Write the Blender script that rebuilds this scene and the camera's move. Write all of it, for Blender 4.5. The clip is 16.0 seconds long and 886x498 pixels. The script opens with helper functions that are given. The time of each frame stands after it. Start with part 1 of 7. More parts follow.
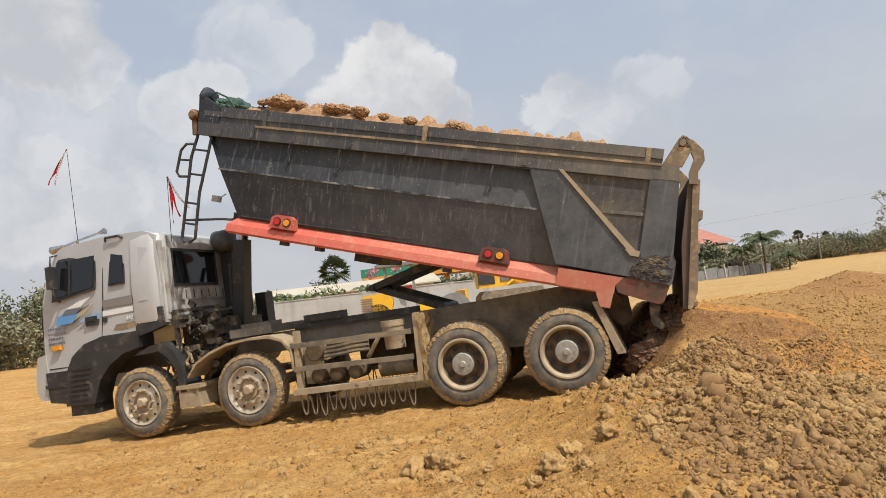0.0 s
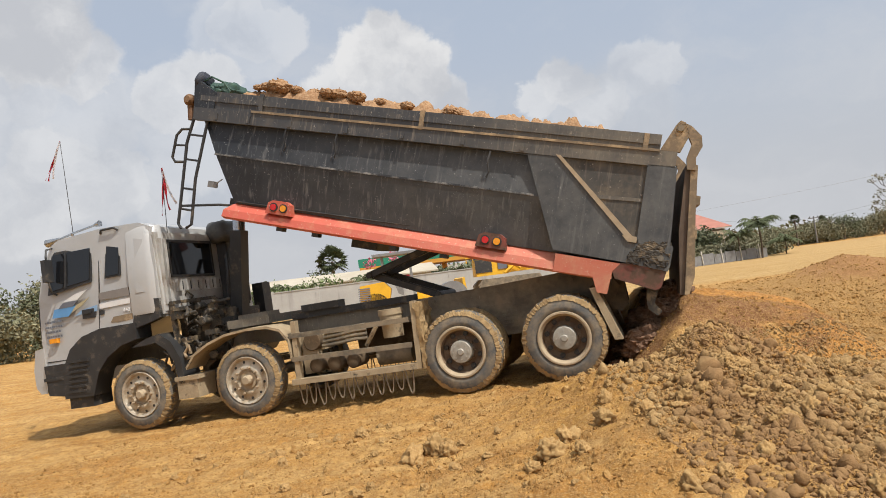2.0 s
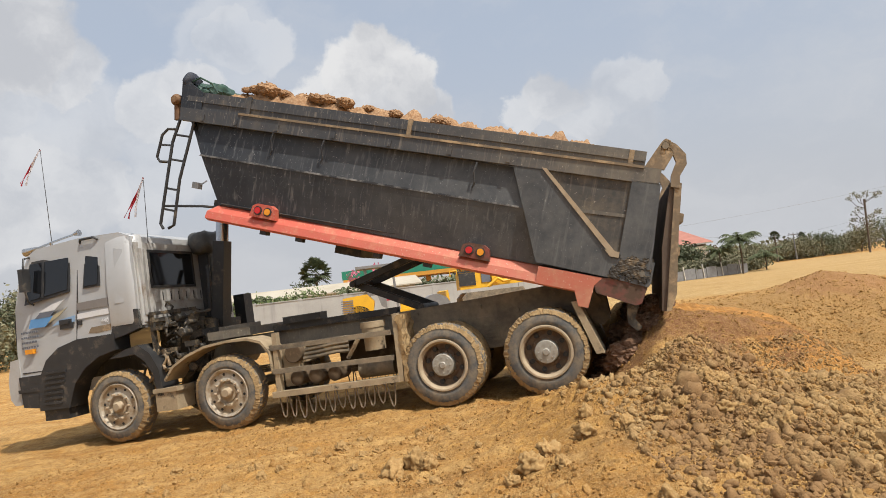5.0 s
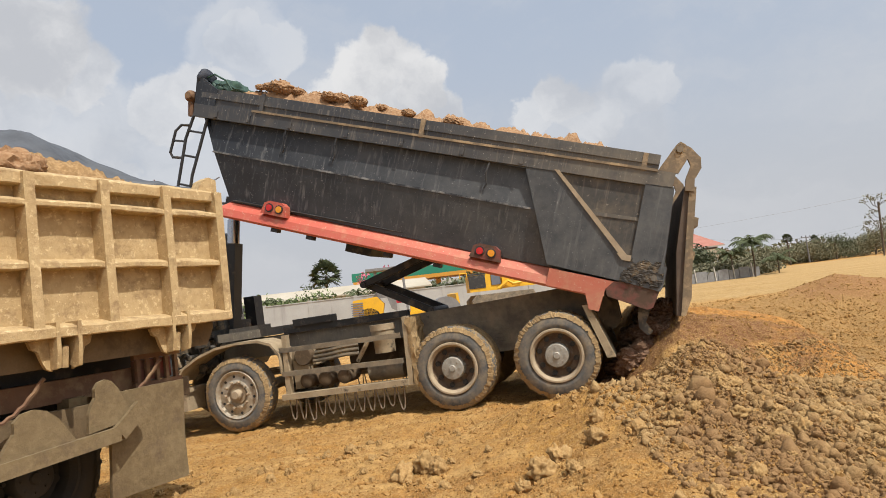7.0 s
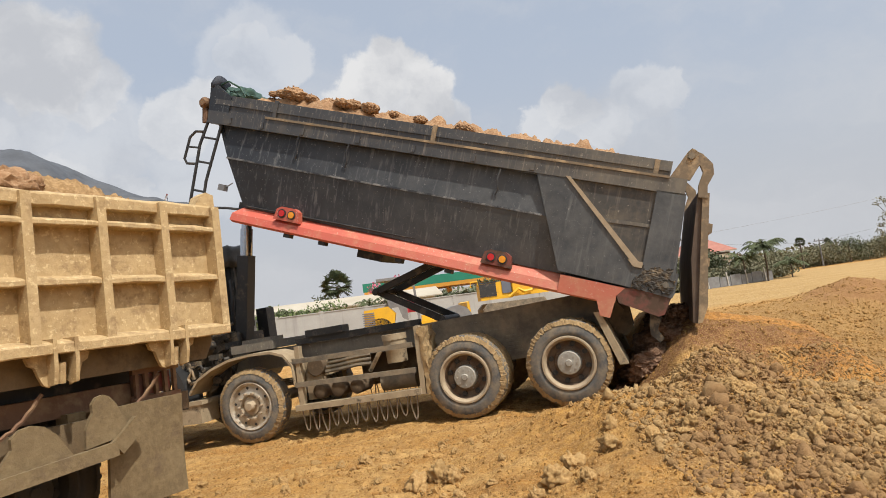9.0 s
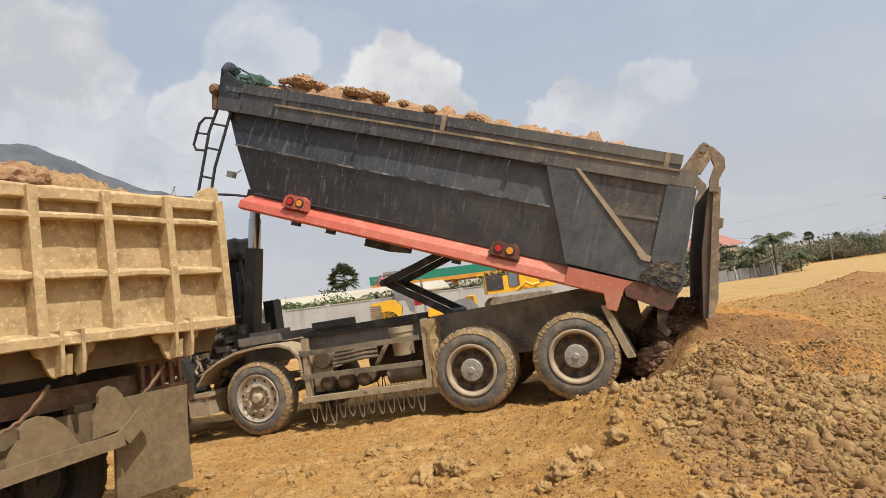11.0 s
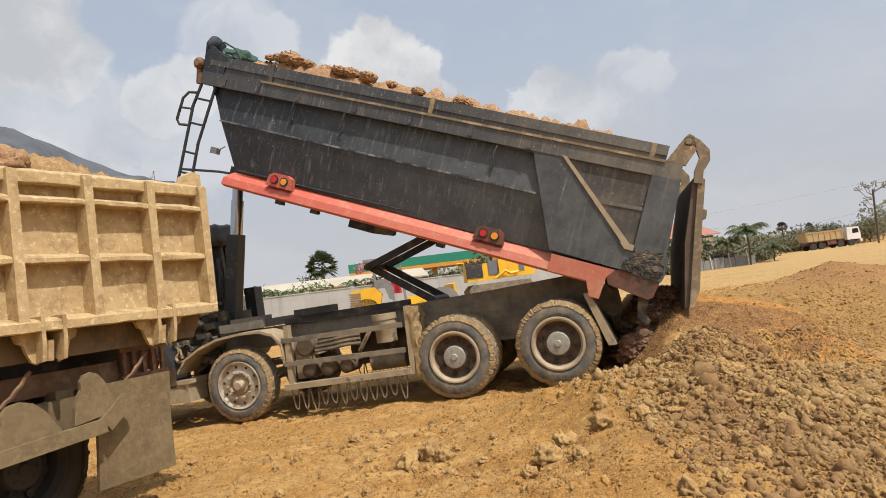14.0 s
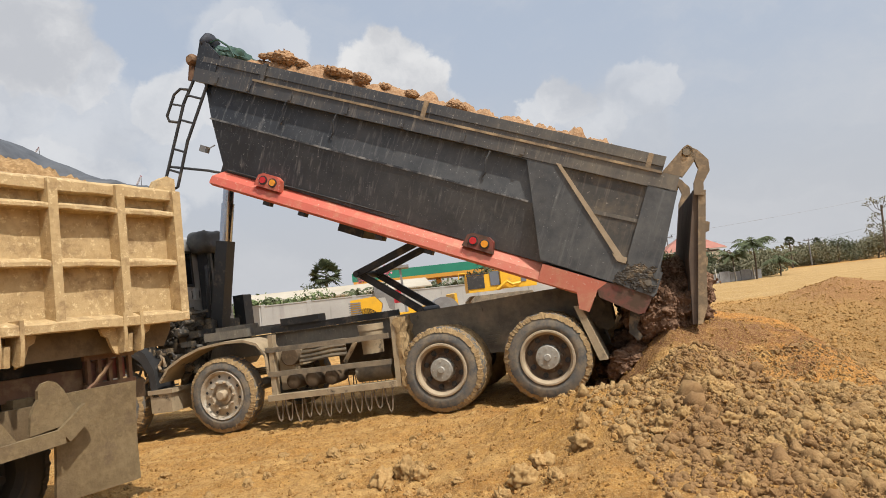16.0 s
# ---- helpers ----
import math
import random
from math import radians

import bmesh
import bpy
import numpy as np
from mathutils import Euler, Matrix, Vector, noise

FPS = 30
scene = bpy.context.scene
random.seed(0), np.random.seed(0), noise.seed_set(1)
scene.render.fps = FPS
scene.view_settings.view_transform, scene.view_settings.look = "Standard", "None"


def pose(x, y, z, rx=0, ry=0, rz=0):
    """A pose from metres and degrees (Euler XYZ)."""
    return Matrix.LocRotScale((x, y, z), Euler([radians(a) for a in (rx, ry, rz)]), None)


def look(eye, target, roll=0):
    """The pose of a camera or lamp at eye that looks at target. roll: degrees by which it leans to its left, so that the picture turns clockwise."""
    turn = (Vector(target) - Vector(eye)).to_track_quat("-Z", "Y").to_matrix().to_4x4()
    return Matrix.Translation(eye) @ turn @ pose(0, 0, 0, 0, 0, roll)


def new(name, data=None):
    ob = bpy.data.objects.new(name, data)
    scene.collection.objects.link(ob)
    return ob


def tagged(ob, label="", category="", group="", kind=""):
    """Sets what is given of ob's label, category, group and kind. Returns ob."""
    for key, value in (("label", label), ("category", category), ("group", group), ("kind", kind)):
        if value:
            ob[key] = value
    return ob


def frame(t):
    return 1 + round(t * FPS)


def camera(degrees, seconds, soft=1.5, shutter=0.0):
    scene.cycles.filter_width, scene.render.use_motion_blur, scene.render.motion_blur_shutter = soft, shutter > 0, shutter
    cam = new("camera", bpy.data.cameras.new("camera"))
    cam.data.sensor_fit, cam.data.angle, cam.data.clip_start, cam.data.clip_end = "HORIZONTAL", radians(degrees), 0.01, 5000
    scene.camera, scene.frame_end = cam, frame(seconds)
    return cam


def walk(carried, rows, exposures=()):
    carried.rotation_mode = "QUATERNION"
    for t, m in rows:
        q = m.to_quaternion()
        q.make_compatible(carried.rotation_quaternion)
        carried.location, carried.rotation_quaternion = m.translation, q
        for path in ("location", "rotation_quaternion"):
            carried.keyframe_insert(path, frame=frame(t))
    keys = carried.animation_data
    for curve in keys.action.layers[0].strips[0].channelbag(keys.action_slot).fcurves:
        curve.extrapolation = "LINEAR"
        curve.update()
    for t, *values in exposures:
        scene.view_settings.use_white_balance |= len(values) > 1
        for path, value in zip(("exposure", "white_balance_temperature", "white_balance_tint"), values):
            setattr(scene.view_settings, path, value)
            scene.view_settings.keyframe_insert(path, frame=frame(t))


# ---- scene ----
cam = camera(67.0, 16.0, 0.9)
PATH = [
    (0.0, look((0.166, 0.065, 1.478), (0.144, 2.061, 1.610), -6.6)),
    (0.5, look((0.173, 0.068, 1.459), (0.153, 2.064, 1.580), -7.1)),
    (1.0, look((0.176, 0.085, 1.458), (0.163, 2.082, 1.572), -7.2)),
    (1.5, look((0.176, 0.075, 1.465), (0.151, 2.071, 1.577), -7.0)),
    (2.0, look((0.172, 0.078, 1.468), (0.154, 2.076, 1.566), -7.3)),
    (2.5, look((0.175, 0.089, 1.465), (0.176, 2.087, 1.563), -7.3)),
    (3.0, look((0.174, 0.090, 1.470), (0.161, 2.087, 1.576), -7.1)),
    (3.5, look((0.180, 0.087, 1.467), (0.186, 2.084, 1.588), -7.1)),
    (4.0, look((0.185, 0.071, 1.464), (0.211, 2.067, 1.594), -7.1)),
    (6.5, look((0.188, 0.083, 1.469), (0.214, 2.078, 1.601), -6.5)),
    (7.0, look((0.187, 0.098, 1.472), (0.192, 2.093, 1.613), -6.7)),
    (7.5, look((0.184, 0.088, 1.473), (0.183, 2.082, 1.626), -6.9)),
    (8.0, look((0.187, 0.080, 1.471), (0.180, 2.074, 1.636), -7.0)),
    (8.5, look((0.192, 0.078, 1.472), (0.176, 2.071, 1.641), -7.3)),
    (9.0, look((0.184, 0.069, 1.473), (0.162, 2.062, 1.644), -7.5)),
    (11.5, look((0.183, 0.086, 1.468), (0.136, 2.080, 1.617), -7.3)),
    (12.0, look((0.184, 0.083, 1.471), (0.144, 2.078, 1.616), -7.4)),
    (12.5, look((0.174, 0.073, 1.467), (0.140, 2.068, 1.607), -7.2)),
    (13.0, look((0.157, 0.069, 1.461), (0.133, 2.065, 1.589), -6.9)),
    (13.5, look((0.117, 0.051, 1.463), (0.119, 2.048, 1.573), -6.8)),
    (14.0, look((0.117, 0.077, 1.467), (0.131, 2.073, 1.578), -7.1)),
    (14.5, look((0.159, 0.138, 1.466), (0.153, 2.134, 1.586), -6.9)),
    (15.0, look((0.238, 0.224, 1.456), (0.229, 2.219, 1.606), -6.6)),
    (15.5, look((0.300, 0.254, 1.453), (0.299, 2.248, 1.611), -6.4)),
    (16.0, look((0.342, 0.294, 1.447), (0.341, 2.289, 1.590), -6.3)),
]
walk(cam, PATH)


# ---- world, sun, exposure ----
SUN_TO = Vector((0.42, -0.40, 0.90)).normalized()
world = bpy.data.worlds.new("sky")
scene.world = world
world.use_nodes = True


def build_sky():
    nt = world.node_tree
    nt.nodes.clear()
    out = nt.nodes.new("ShaderNodeOutputWorld")
    bg = nt.nodes.new("ShaderNodeBackground")
    sky = nt.nodes.new("ShaderNodeTexSky")
    sky.sky_type, sky.sun_disc = "NISHITA", False
    sky.sun_elevation = math.asin(SUN_TO.z)
    sky.sun_rotation = math.atan2(SUN_TO.x, SUN_TO.y)
    sky.dust_density, sky.air_density = 3.0, 1.0
    co = nt.nodes.new("ShaderNodeTexCoord")

    def vmath(op, a, b=None):
        n = nt.nodes.new("ShaderNodeVectorMath")
        n.operation = op
        nt.links.new(a, n.inputs[0])
        if b is not None:
            if isinstance(b, tuple):
                n.inputs[1].default_value = b
            else:
                nt.links.new(b, n.inputs[1])
        return n

    def smath(op, a, b=None, clamp=False):
        n = nt.nodes.new("ShaderNodeMath")
        n.operation, n.use_clamp = op, clamp
        for k, v in enumerate((a, b)):
            if v is None:
                continue
            if isinstance(v, (int, float)):
                n.inputs[k].default_value = v
            else:
                nt.links.new(v, n.inputs[k])
        return n.outputs[0]

    def ramp(fac, lo, hi):
        n = nt.nodes.new("ShaderNodeMapRange")
        n.interpolation_type = "SMOOTHSTEP"
        n.inputs[1].default_value, n.inputs[2].default_value = lo, hi
        nt.links.new(fac, n.inputs[0])
        return n.outputs[0]

    def noise_of(vec, scale, detail, rough=0.55):
        n = nt.nodes.new("ShaderNodeTexNoise")
        n.inputs["Scale"].default_value, n.inputs["Detail"].default_value = scale, detail
        n.inputs["Roughness"].default_value = rough
        nt.links.new(vec, n.inputs["Vector"])
        return n

    direction = co.outputs["Generated"]
    warp = noise_of(direction, 14.0, 9.0, 0.6)
    off = vmath("SUBTRACT", warp.outputs["Color"], (0.5, 0.5, 0.5))
    off2 = vmath("SCALE", off.outputs[0])
    off2.inputs["Scale"].default_value = 0.085
    warped = vmath("ADD", direction, off2.outputs[0]).outputs[0]
    # cumulus heads: direction (right, ahead, up) and angular radius
    heads = CLOUD_HEADS
    total = None
    for (hx, hy, hz), rad, amount in heads:
        d = Vector((hx, hy, hz)).normalized()
        dist = vmath("DISTANCE", warped, tuple(d)).outputs["Value"]
        m = smath("MULTIPLY", ramp(dist, rad * 1.12, rad * 0.84), amount)
        total = m if total is None else smath("MAXIMUM", total, m)
    # thin high veil
    sep = nt.nodes.new("ShaderNodeSeparateXYZ")
    nt.links.new(direction, sep.inputs[0])
    stretch = nt.nodes.new("ShaderNodeMapping")
    stretch.inputs["Scale"].default_value = (1.0, 1.0, 2.6)
    nt.links.new(warped, stretch.inputs["Vector"])
    veil = noise_of(stretch.outputs[0], 3.2, 7.0, 0.6)
    veil_m = smath("MULTIPLY", ramp(veil.outputs["Fac"], 0.42, 0.72), 0.42)
    base = nt.nodes.new("ShaderNodeMixRGB")
    base.inputs[2].default_value = (5.6, 6.3, 7.4, 1)
    base.inputs[0].default_value = 0.72
    nt.links.new(sky.outputs[0], base.inputs[1])
    # pale haze towards the horizon
    hz = nt.nodes.new("ShaderNodeMixRGB")
    hz.inputs[2].default_value = (5.45, 5.6, 5.95, 1)
    nt.links.new(ramp(sep.outputs[2], 0.40, 0.0), hz.inputs[0])
    nt.links.new(base.outputs[0], hz.inputs[1])
    m1 = nt.nodes.new("ShaderNodeMixRGB")
    m1.inputs[2].default_value = (6.5, 6.6, 6.85, 1)
    nt.links.new(veil_m, m1.inputs[0])
    nt.links.new(hz.outputs[0], m1.inputs[1])
    body = noise_of(warped, 6.0, 8.0, 0.55)
    tone = nt.nodes.new("ShaderNodeMixRGB")
    tone.inputs[1].default_value = (5.5, 5.65, 6.0, 1)
    tone.inputs[2].default_value = (7.9, 7.9, 7.95, 1)
    nt.links.new(ramp(body.outputs["Fac"], 0.34, 0.60), tone.inputs[0])
    m2 = nt.nodes.new("ShaderNodeMixRGB")
    nt.links.new(total, m2.inputs[0])
    nt.links.new(m1.outputs[0], m2.inputs[1])
    nt.links.new(tone.outputs[0], m2.inputs[2])
    # bright haze round the sun
    dot = nt.nodes.new("ShaderNodeVectorMath")
    dot.operation = "DOT_PRODUCT"
    dot.inputs[1].default_value = tuple(SUN_TO)
    nt.links.new(direction, dot.inputs[0])
    glow = nt.nodes.new("ShaderNodeMixRGB")
    glow.blend_type = "ADD"
    glow.inputs[2].default_value = (9.5, 9.2, 8.8, 1)
    nt.links.new(smath("POWER", ramp(dot.outputs["Value"], 0.35, 1.0), 2.2), glow.inputs[0])
    nt.links.new(m2.outputs[0], glow.inputs[1])
    nt.links.new(glow.outputs[0], bg.inputs[0])
    bg.inputs[1].default_value = 0.10
    nt.links.new(bg.outputs[0], out.inputs[0])


CLOUD_HEADS = [
    ((-0.472, 0.801, 0.368), 0.076, 0.95), ((-0.431, 0.836, 0.339), 0.051, 0.80), ((-0.498, 0.812, 0.304), 0.056, 0.60), ((-0.088, 0.940, 0.330), 0.050, 1.00), ((-0.045, 0.935, 0.352), 0.047, 1.00),
    ((-0.007, 0.953, 0.303), 0.042, 1.00), ((-0.120, 0.951, 0.284), 0.049, 0.90), ((0.026, 0.963, 0.268), 0.037, 0.80), ((-0.047, 0.958, 0.284), 0.070, 0.95), ((-0.239, 0.893, 0.381), 0.046, 0.50),
    ((-0.191, 0.911, 0.366), 0.039, 0.50), ((-0.300, 0.901, 0.312), 0.050, 0.75), ((-0.348, 0.890, 0.295), 0.046, 0.70), ((0.195, 0.947, 0.254), 0.042, 0.75), ((0.158, 0.957, 0.241), 0.034, 0.65),
    ((0.232, 0.946, 0.225), 0.048, 0.60), ((0.290, 0.922, 0.255), 0.043, 0.50), ((0.319, 0.912, 0.256), 0.030, 0.45), ((-0.489, 0.850, 0.195), 0.066, 0.70), ((-0.432, 0.882, 0.188), 0.053, 0.65),
    ((-0.531, 0.832, 0.161), 0.064, 0.60), ((-0.388, 0.906, 0.167), 0.043, 0.50), ((-0.054, 0.971, 0.234), 0.108, 0.45), ((-0.473, 0.836, 0.278), 0.108, 0.50), ((-0.322, 0.912, 0.254), 0.086, 0.45),
    ((0.253, 0.947, 0.198), 0.089, 0.35), ((-0.241, 0.896, 0.374), 0.070, 0.35),
    ((0.9, -0.2, 0.45), 0.25, 0.7), ((-0.6, -0.7, 0.5), 0.25, 0.7), ((0.3, -0.8, 0.6), 0.2, 0.6),
]
build_sky()
sun_data = bpy.data.lights.new("sun", "SUN")
sun_data.energy, sun_data.angle, sun_data.color = 4.7, radians(0.8), (1.0, 0.95, 0.87)
sun = new("sun", sun_data)
sun.matrix_basis = look(SUN_TO * 60, (0, 0, 0))
scene.view_settings.exposure = 0.0


# ---- mesh helpers ----
def finish(bm, bevel=0.0, smooth=False, segs=1):
    if bevel > 0:
        edges = [e for e in bm.edges if len(e.link_faces) == 2 and e.calc_face_angle(0) > 0.5]
        bmesh.ops.bevel(bm, geom=edges, offset=bevel, segments=segs, profile=0.5, affect="EDGES", clamp_overlap=True)
    bmesh.ops.recalc_face_normals(bm, faces=bm.faces)
    if smooth:
        for fc in bm.faces:
            fc.smooth = True
        for e in bm.edges:
            if len(e.link_faces) == 2 and e.calc_face_angle(0) > 0.7:
                e.smooth = False


def part(name, bm, material, parent=None, label="", bevel=0.0, smooth=False):
    """Links a bmesh as one mesh object under a thing or a part."""
    finish(bm, bevel, smooth)
    me = bpy.data.meshes.new(name)
    bm.to_mesh(me)
    bm.free()
    for m in material if isinstance(material, (list, tuple)) else (material,):
        me.materials.append(m)
    ob = new(name, me)
    if parent is not None:
        ob.parent = parent
    if label:
        ob["label"] = label
    return ob


def again(ob, m, parent=None):
    """A second object on the same mesh, for a repeated piece."""
    o = new(ob.name.split(".")[0], ob.data)
    o.parent = parent if parent is not None else ob.parent
    o.matrix_basis = m
    if "label" in ob:
        o["label"] = ob["label"]
    return o


def thing(name, m, label, category, group="", kind=""):
    ob = new(name)
    ob.empty_display_size = 0.2
    ob.matrix_basis = m
    return tagged(ob, label, category, group, kind)


def B():
    return bmesh.new()


def cuboid(bm, x0, x1, y0, y1, z0, z1):
    vs = [bm.verts.new((x, y, z)) for x in (x0, x1) for y in (y0, y1) for z in (z0, z1)]
    for q in ((0, 1, 3, 2), (4, 6, 7, 5), (0, 4, 5, 1), (2, 3, 7, 6), (0, 2, 6, 4), (1, 5, 7, 3)):
        bm.faces.new([vs[k] for k in q])
    return bm


def prism(bm, outline, y0, y1, axis="y"):
    """An outline of (x, z) drawn out from y0 to y1 (or of (y, z) along x, or of (x, y) along z)."""
    def at(p, d):
        return {"y": (p[0], d, p[1]), "x": (d, p[0], p[1]), "z": (p[0], p[1], d)}[axis]
    a = [bm.verts.new(at(p, y0)) for p in outline]
    b = [bm.verts.new(at(p, y1)) for p in outline]
    bm.faces.new(a)
    bm.faces.new(b[::-1])
    n = len(outline)
    for k in range(n):
        bm.faces.new((a[k], b[k], b[(k + 1) % n], a[(k + 1) % n]))
    return bm


def rod(bm, p, q, r, seg=10, r2=None):
    p, q = Vector(p), Vector(q)
    turn = (q - p).to_track_quat("Z", "Y").to_matrix().to_4x4()
    bmesh.ops.create_cone(bm, cap_ends=True, segments=seg, radius1=r, radius2=r if r2 is None else r2, depth=(q - p).length,
                          matrix=Matrix.Translation((p + q) / 2) @ turn)
    return bm


def beam(bm, p, q, w, h, up=(0, 0, 1)):
    """A rectangular bar from p to q, w wide and h high."""
    p, q = Vector(p), Vector(q)
    d = (q - p).normalized()
    side = d.cross(Vector(up)).normalized()
    top = side.cross(d)
    a = [bm.verts.new(e + side * sx * w / 2 + top * sz * h / 2) for e in (p, q) for sx, sz in ((-1, -1), (1, -1), (1, 1), (-1, 1))]
    for f4 in ((3, 2, 1, 0), (4, 5, 6, 7), (0, 1, 5, 4), (1, 2, 6, 5), (2, 3, 7, 6), (3, 0, 4, 7)):
        bm.faces.new([a[k] for k in f4])
    return bm


def tube(bm, pts, r, seg=7):
    pts = [Vector(p) for p in pts]
    rings = []
    for k, p in enumerate(pts):
        d = (pts[min(k + 1, len(pts) - 1)] - pts[max(k - 1, 0)]).normalized()
        ref = Vector((0, 1, 0)) if abs(d.y) < 0.9 else Vector((1, 0, 0))
        s = d.cross(ref).normalized()
        u = s.cross(d)
        rings.append([bm.verts.new(p + (s * math.cos(a) + u * math.sin(a)) * r) for a in (2 * math.pi * j / seg for j in range(seg))])
    for a, b in zip(rings, rings[1:]):
        for j in range(seg):
            bm.faces.new((a[j], a[(j + 1) % seg], b[(j + 1) % seg], b[j]))
    bm.faces.new(rings[0][::-1])
    bm.faces.new(rings[-1])
    return bm


def lathe(bm, profile, seg=36, centre=(0, 0, 0)):
    """Turns a profile of (y, radius) round the y axis; closed along the profile's ends if their radius is 0."""
    cx, cy, cz = centre
    rings = []
    for y, r in profile:
        if r < 1e-6:
            rings.append([bm.verts.new((cx, cy + y, cz))])
        else:
            rings.append([bm.verts.new((cx + r * math.cos(a), cy + y, cz + r * math.sin(a))) for a in (2 * math.pi * j / seg for j in range(seg))])
    for a, b in zip(rings, rings[1:]):
        for j in range(seg):
            k = (j + 1) % seg
            if len(a) == 1:
                bm.faces.new((a[0], b[k], b[j]))
            elif len(b) == 1:
                bm.faces.new((a[j], a[k], b[0]))
            else:
                bm.faces.new((a[j], a[k], b[k], b[j]))
    return bm


def soup(name, verts, faces, material, parent=None, smooth=False):
    me = bpy.data.meshes.new(name)
    me.from_pydata(verts if isinstance(verts, list) else verts.tolist(), [], faces if isinstance(faces, list) else faces.tolist())
    me.materials.append(material)
    if smooth:
        me.polygons.foreach_set("use_smooth", [True] * len(me.polygons))
    me.update()
    ob = new(name, me)
    if parent is not None:
        ob.parent = parent
    return ob


# ---- materials ----
def surface(name, tones, scale=6.0, rough=(0.6, 0.85), metal=0.0, bump=0.15, fine=60.0, dirt=None, dirt_at=(0.5, 0.65), dirt_scale=2.2,
            streak=None, vary=0.0, spots=None, spec=0.5, along=None):
    """A procedural surface: two or three tones mixed by coarse and fine noise, with relief, and where given mud patches,
    upright streaks, pale scratches, dust thickening from x0 to x1 and a small difference from piece to piece."""
    m = bpy.data.materials.new(name)
    m.use_nodes = True
    nt = m.node_tree
    bsdf = nt.nodes["Principled BSDF"]
    co = nt.nodes.new("ShaderNodeTexCoord").outputs["Object"]

    def nz(sc, detail=6.0, ro=0.6, vec=None):
        n = nt.nodes.new("ShaderNodeTexNoise")
        n.inputs["Scale"].default_value, n.inputs["Detail"].default_value, n.inputs["Roughness"].default_value = sc, detail, ro
        nt.links.new(vec if vec is not None else co, n.inputs["Vector"])
        return n.outputs["Fac"]

    def rng(v, a, b, c=0.0, d=1.0):
        n = nt.nodes.new("ShaderNodeMapRange")
        n.inputs[1].default_value, n.inputs[2].default_value, n.inputs[3].default_value, n.inputs[4].default_value = a, b, c, d
        nt.links.new(v, n.inputs[0])
        return n.outputs[0]

    def mix(fac, a, b, mode="MIX"):
        n = nt.nodes.new("ShaderNodeMixRGB")
        n.blend_type = mode
        for k, v in enumerate((fac, a, b)):
            if isinstance(v, (int, float)):
                n.inputs[k].default_value = v
            elif isinstance(v, tuple):
                n.inputs[k].default_value = (*v, 1)
            else:
                nt.links.new(v, n.inputs[k])
        return n.outputs[0]

    coarse, small = nz(scale), nz(fine, 4.0, 0.7)
    col = mix(rng(coarse, 0.35, 0.65), tones[0], tones[1])
    if len(tones) > 2:
        col = mix(rng(nz(scale * 2.7, 5.0), 0.45, 0.7), col, tones[2])
    col = mix(rng(small, 0.3, 0.7, 0.0, 0.22), col, tuple(c * 0.55 for c in tones[0]))
    if vary:
        info = nt.nodes.new("ShaderNodeObjectInfo")
        col = mix(rng(info.outputs["Random"], 0, 1, 0.0, vary), col, tuple(c * 0.5 for c in tones[0]))
    roughness = rng(coarse, 0.3, 0.7, rough[0], rough[1])
    if streak:
        mp = nt.nodes.new("ShaderNodeMapping")
        mp.inputs["Scale"].default_value = (1.0, 1.0, 0.06)
        nt.links.new(co, mp.inputs["Vector"])
        col = mix(rng(nz(streak[1], 5.0, 0.6, mp.outputs[0]), 0.55, 0.72, 0.0, streak[2]), col, streak[0])
    if spots:
        col = mix(rng(nz(spots[1], 3.0, 0.75), spots[2], spots[2] + 0.05, 0.0, spots[3]), col, spots[0])
    if along:
        sep = nt.nodes.new("ShaderNodeSeparateXYZ")
        nt.links.new(co, sep.inputs[0])
        mul = nt.nodes.new("ShaderNodeMath")
        mul.operation = "MULTIPLY"
        nt.links.new(rng(sep.outputs[0], along[0], along[1], 0.0, along[3]), mul.inputs[0])
        nt.links.new(rng(nz(3.0, 9.0, 0.72), 0.30, 0.62, 0.25, 1.0), mul.inputs[1])
        col = mix(mul.outputs[0], col, along[2])
    if dirt:
        fac = rng(nz(dirt_scale, 8.0, 0.68), dirt_at[0], dirt_at[1])
        col = mix(fac, col, dirt)
        r2 = nt.nodes.new("ShaderNodeMath")
        r2.operation = "MAXIMUM"
        nt.links.new(roughness, r2.inputs[0])
        nt.links.new(rng(fac, 0, 1, 0.0, 0.95), r2.inputs[1])
        roughness = r2.outputs[0]
    nt.links.new(col, bsdf.inputs["Base Color"])
    nt.links.new(roughness, bsdf.inputs["Roughness"])
    bsdf.inputs["Metallic"].default_value = metal
    bsdf.inputs["Specular IOR Level"].default_value = spec
    if bump:
        bp = nt.nodes.new("ShaderNodeBump")
        bp.inputs["Strength"].default_value, bp.inputs["Distance"].default_value = bump, 0.02
        nt.links.new(mix(0.5, coarse, small), bp.inputs["Height"])
        nt.links.new(bp.outputs[0], bsdf.inputs["Normal"])
    return m


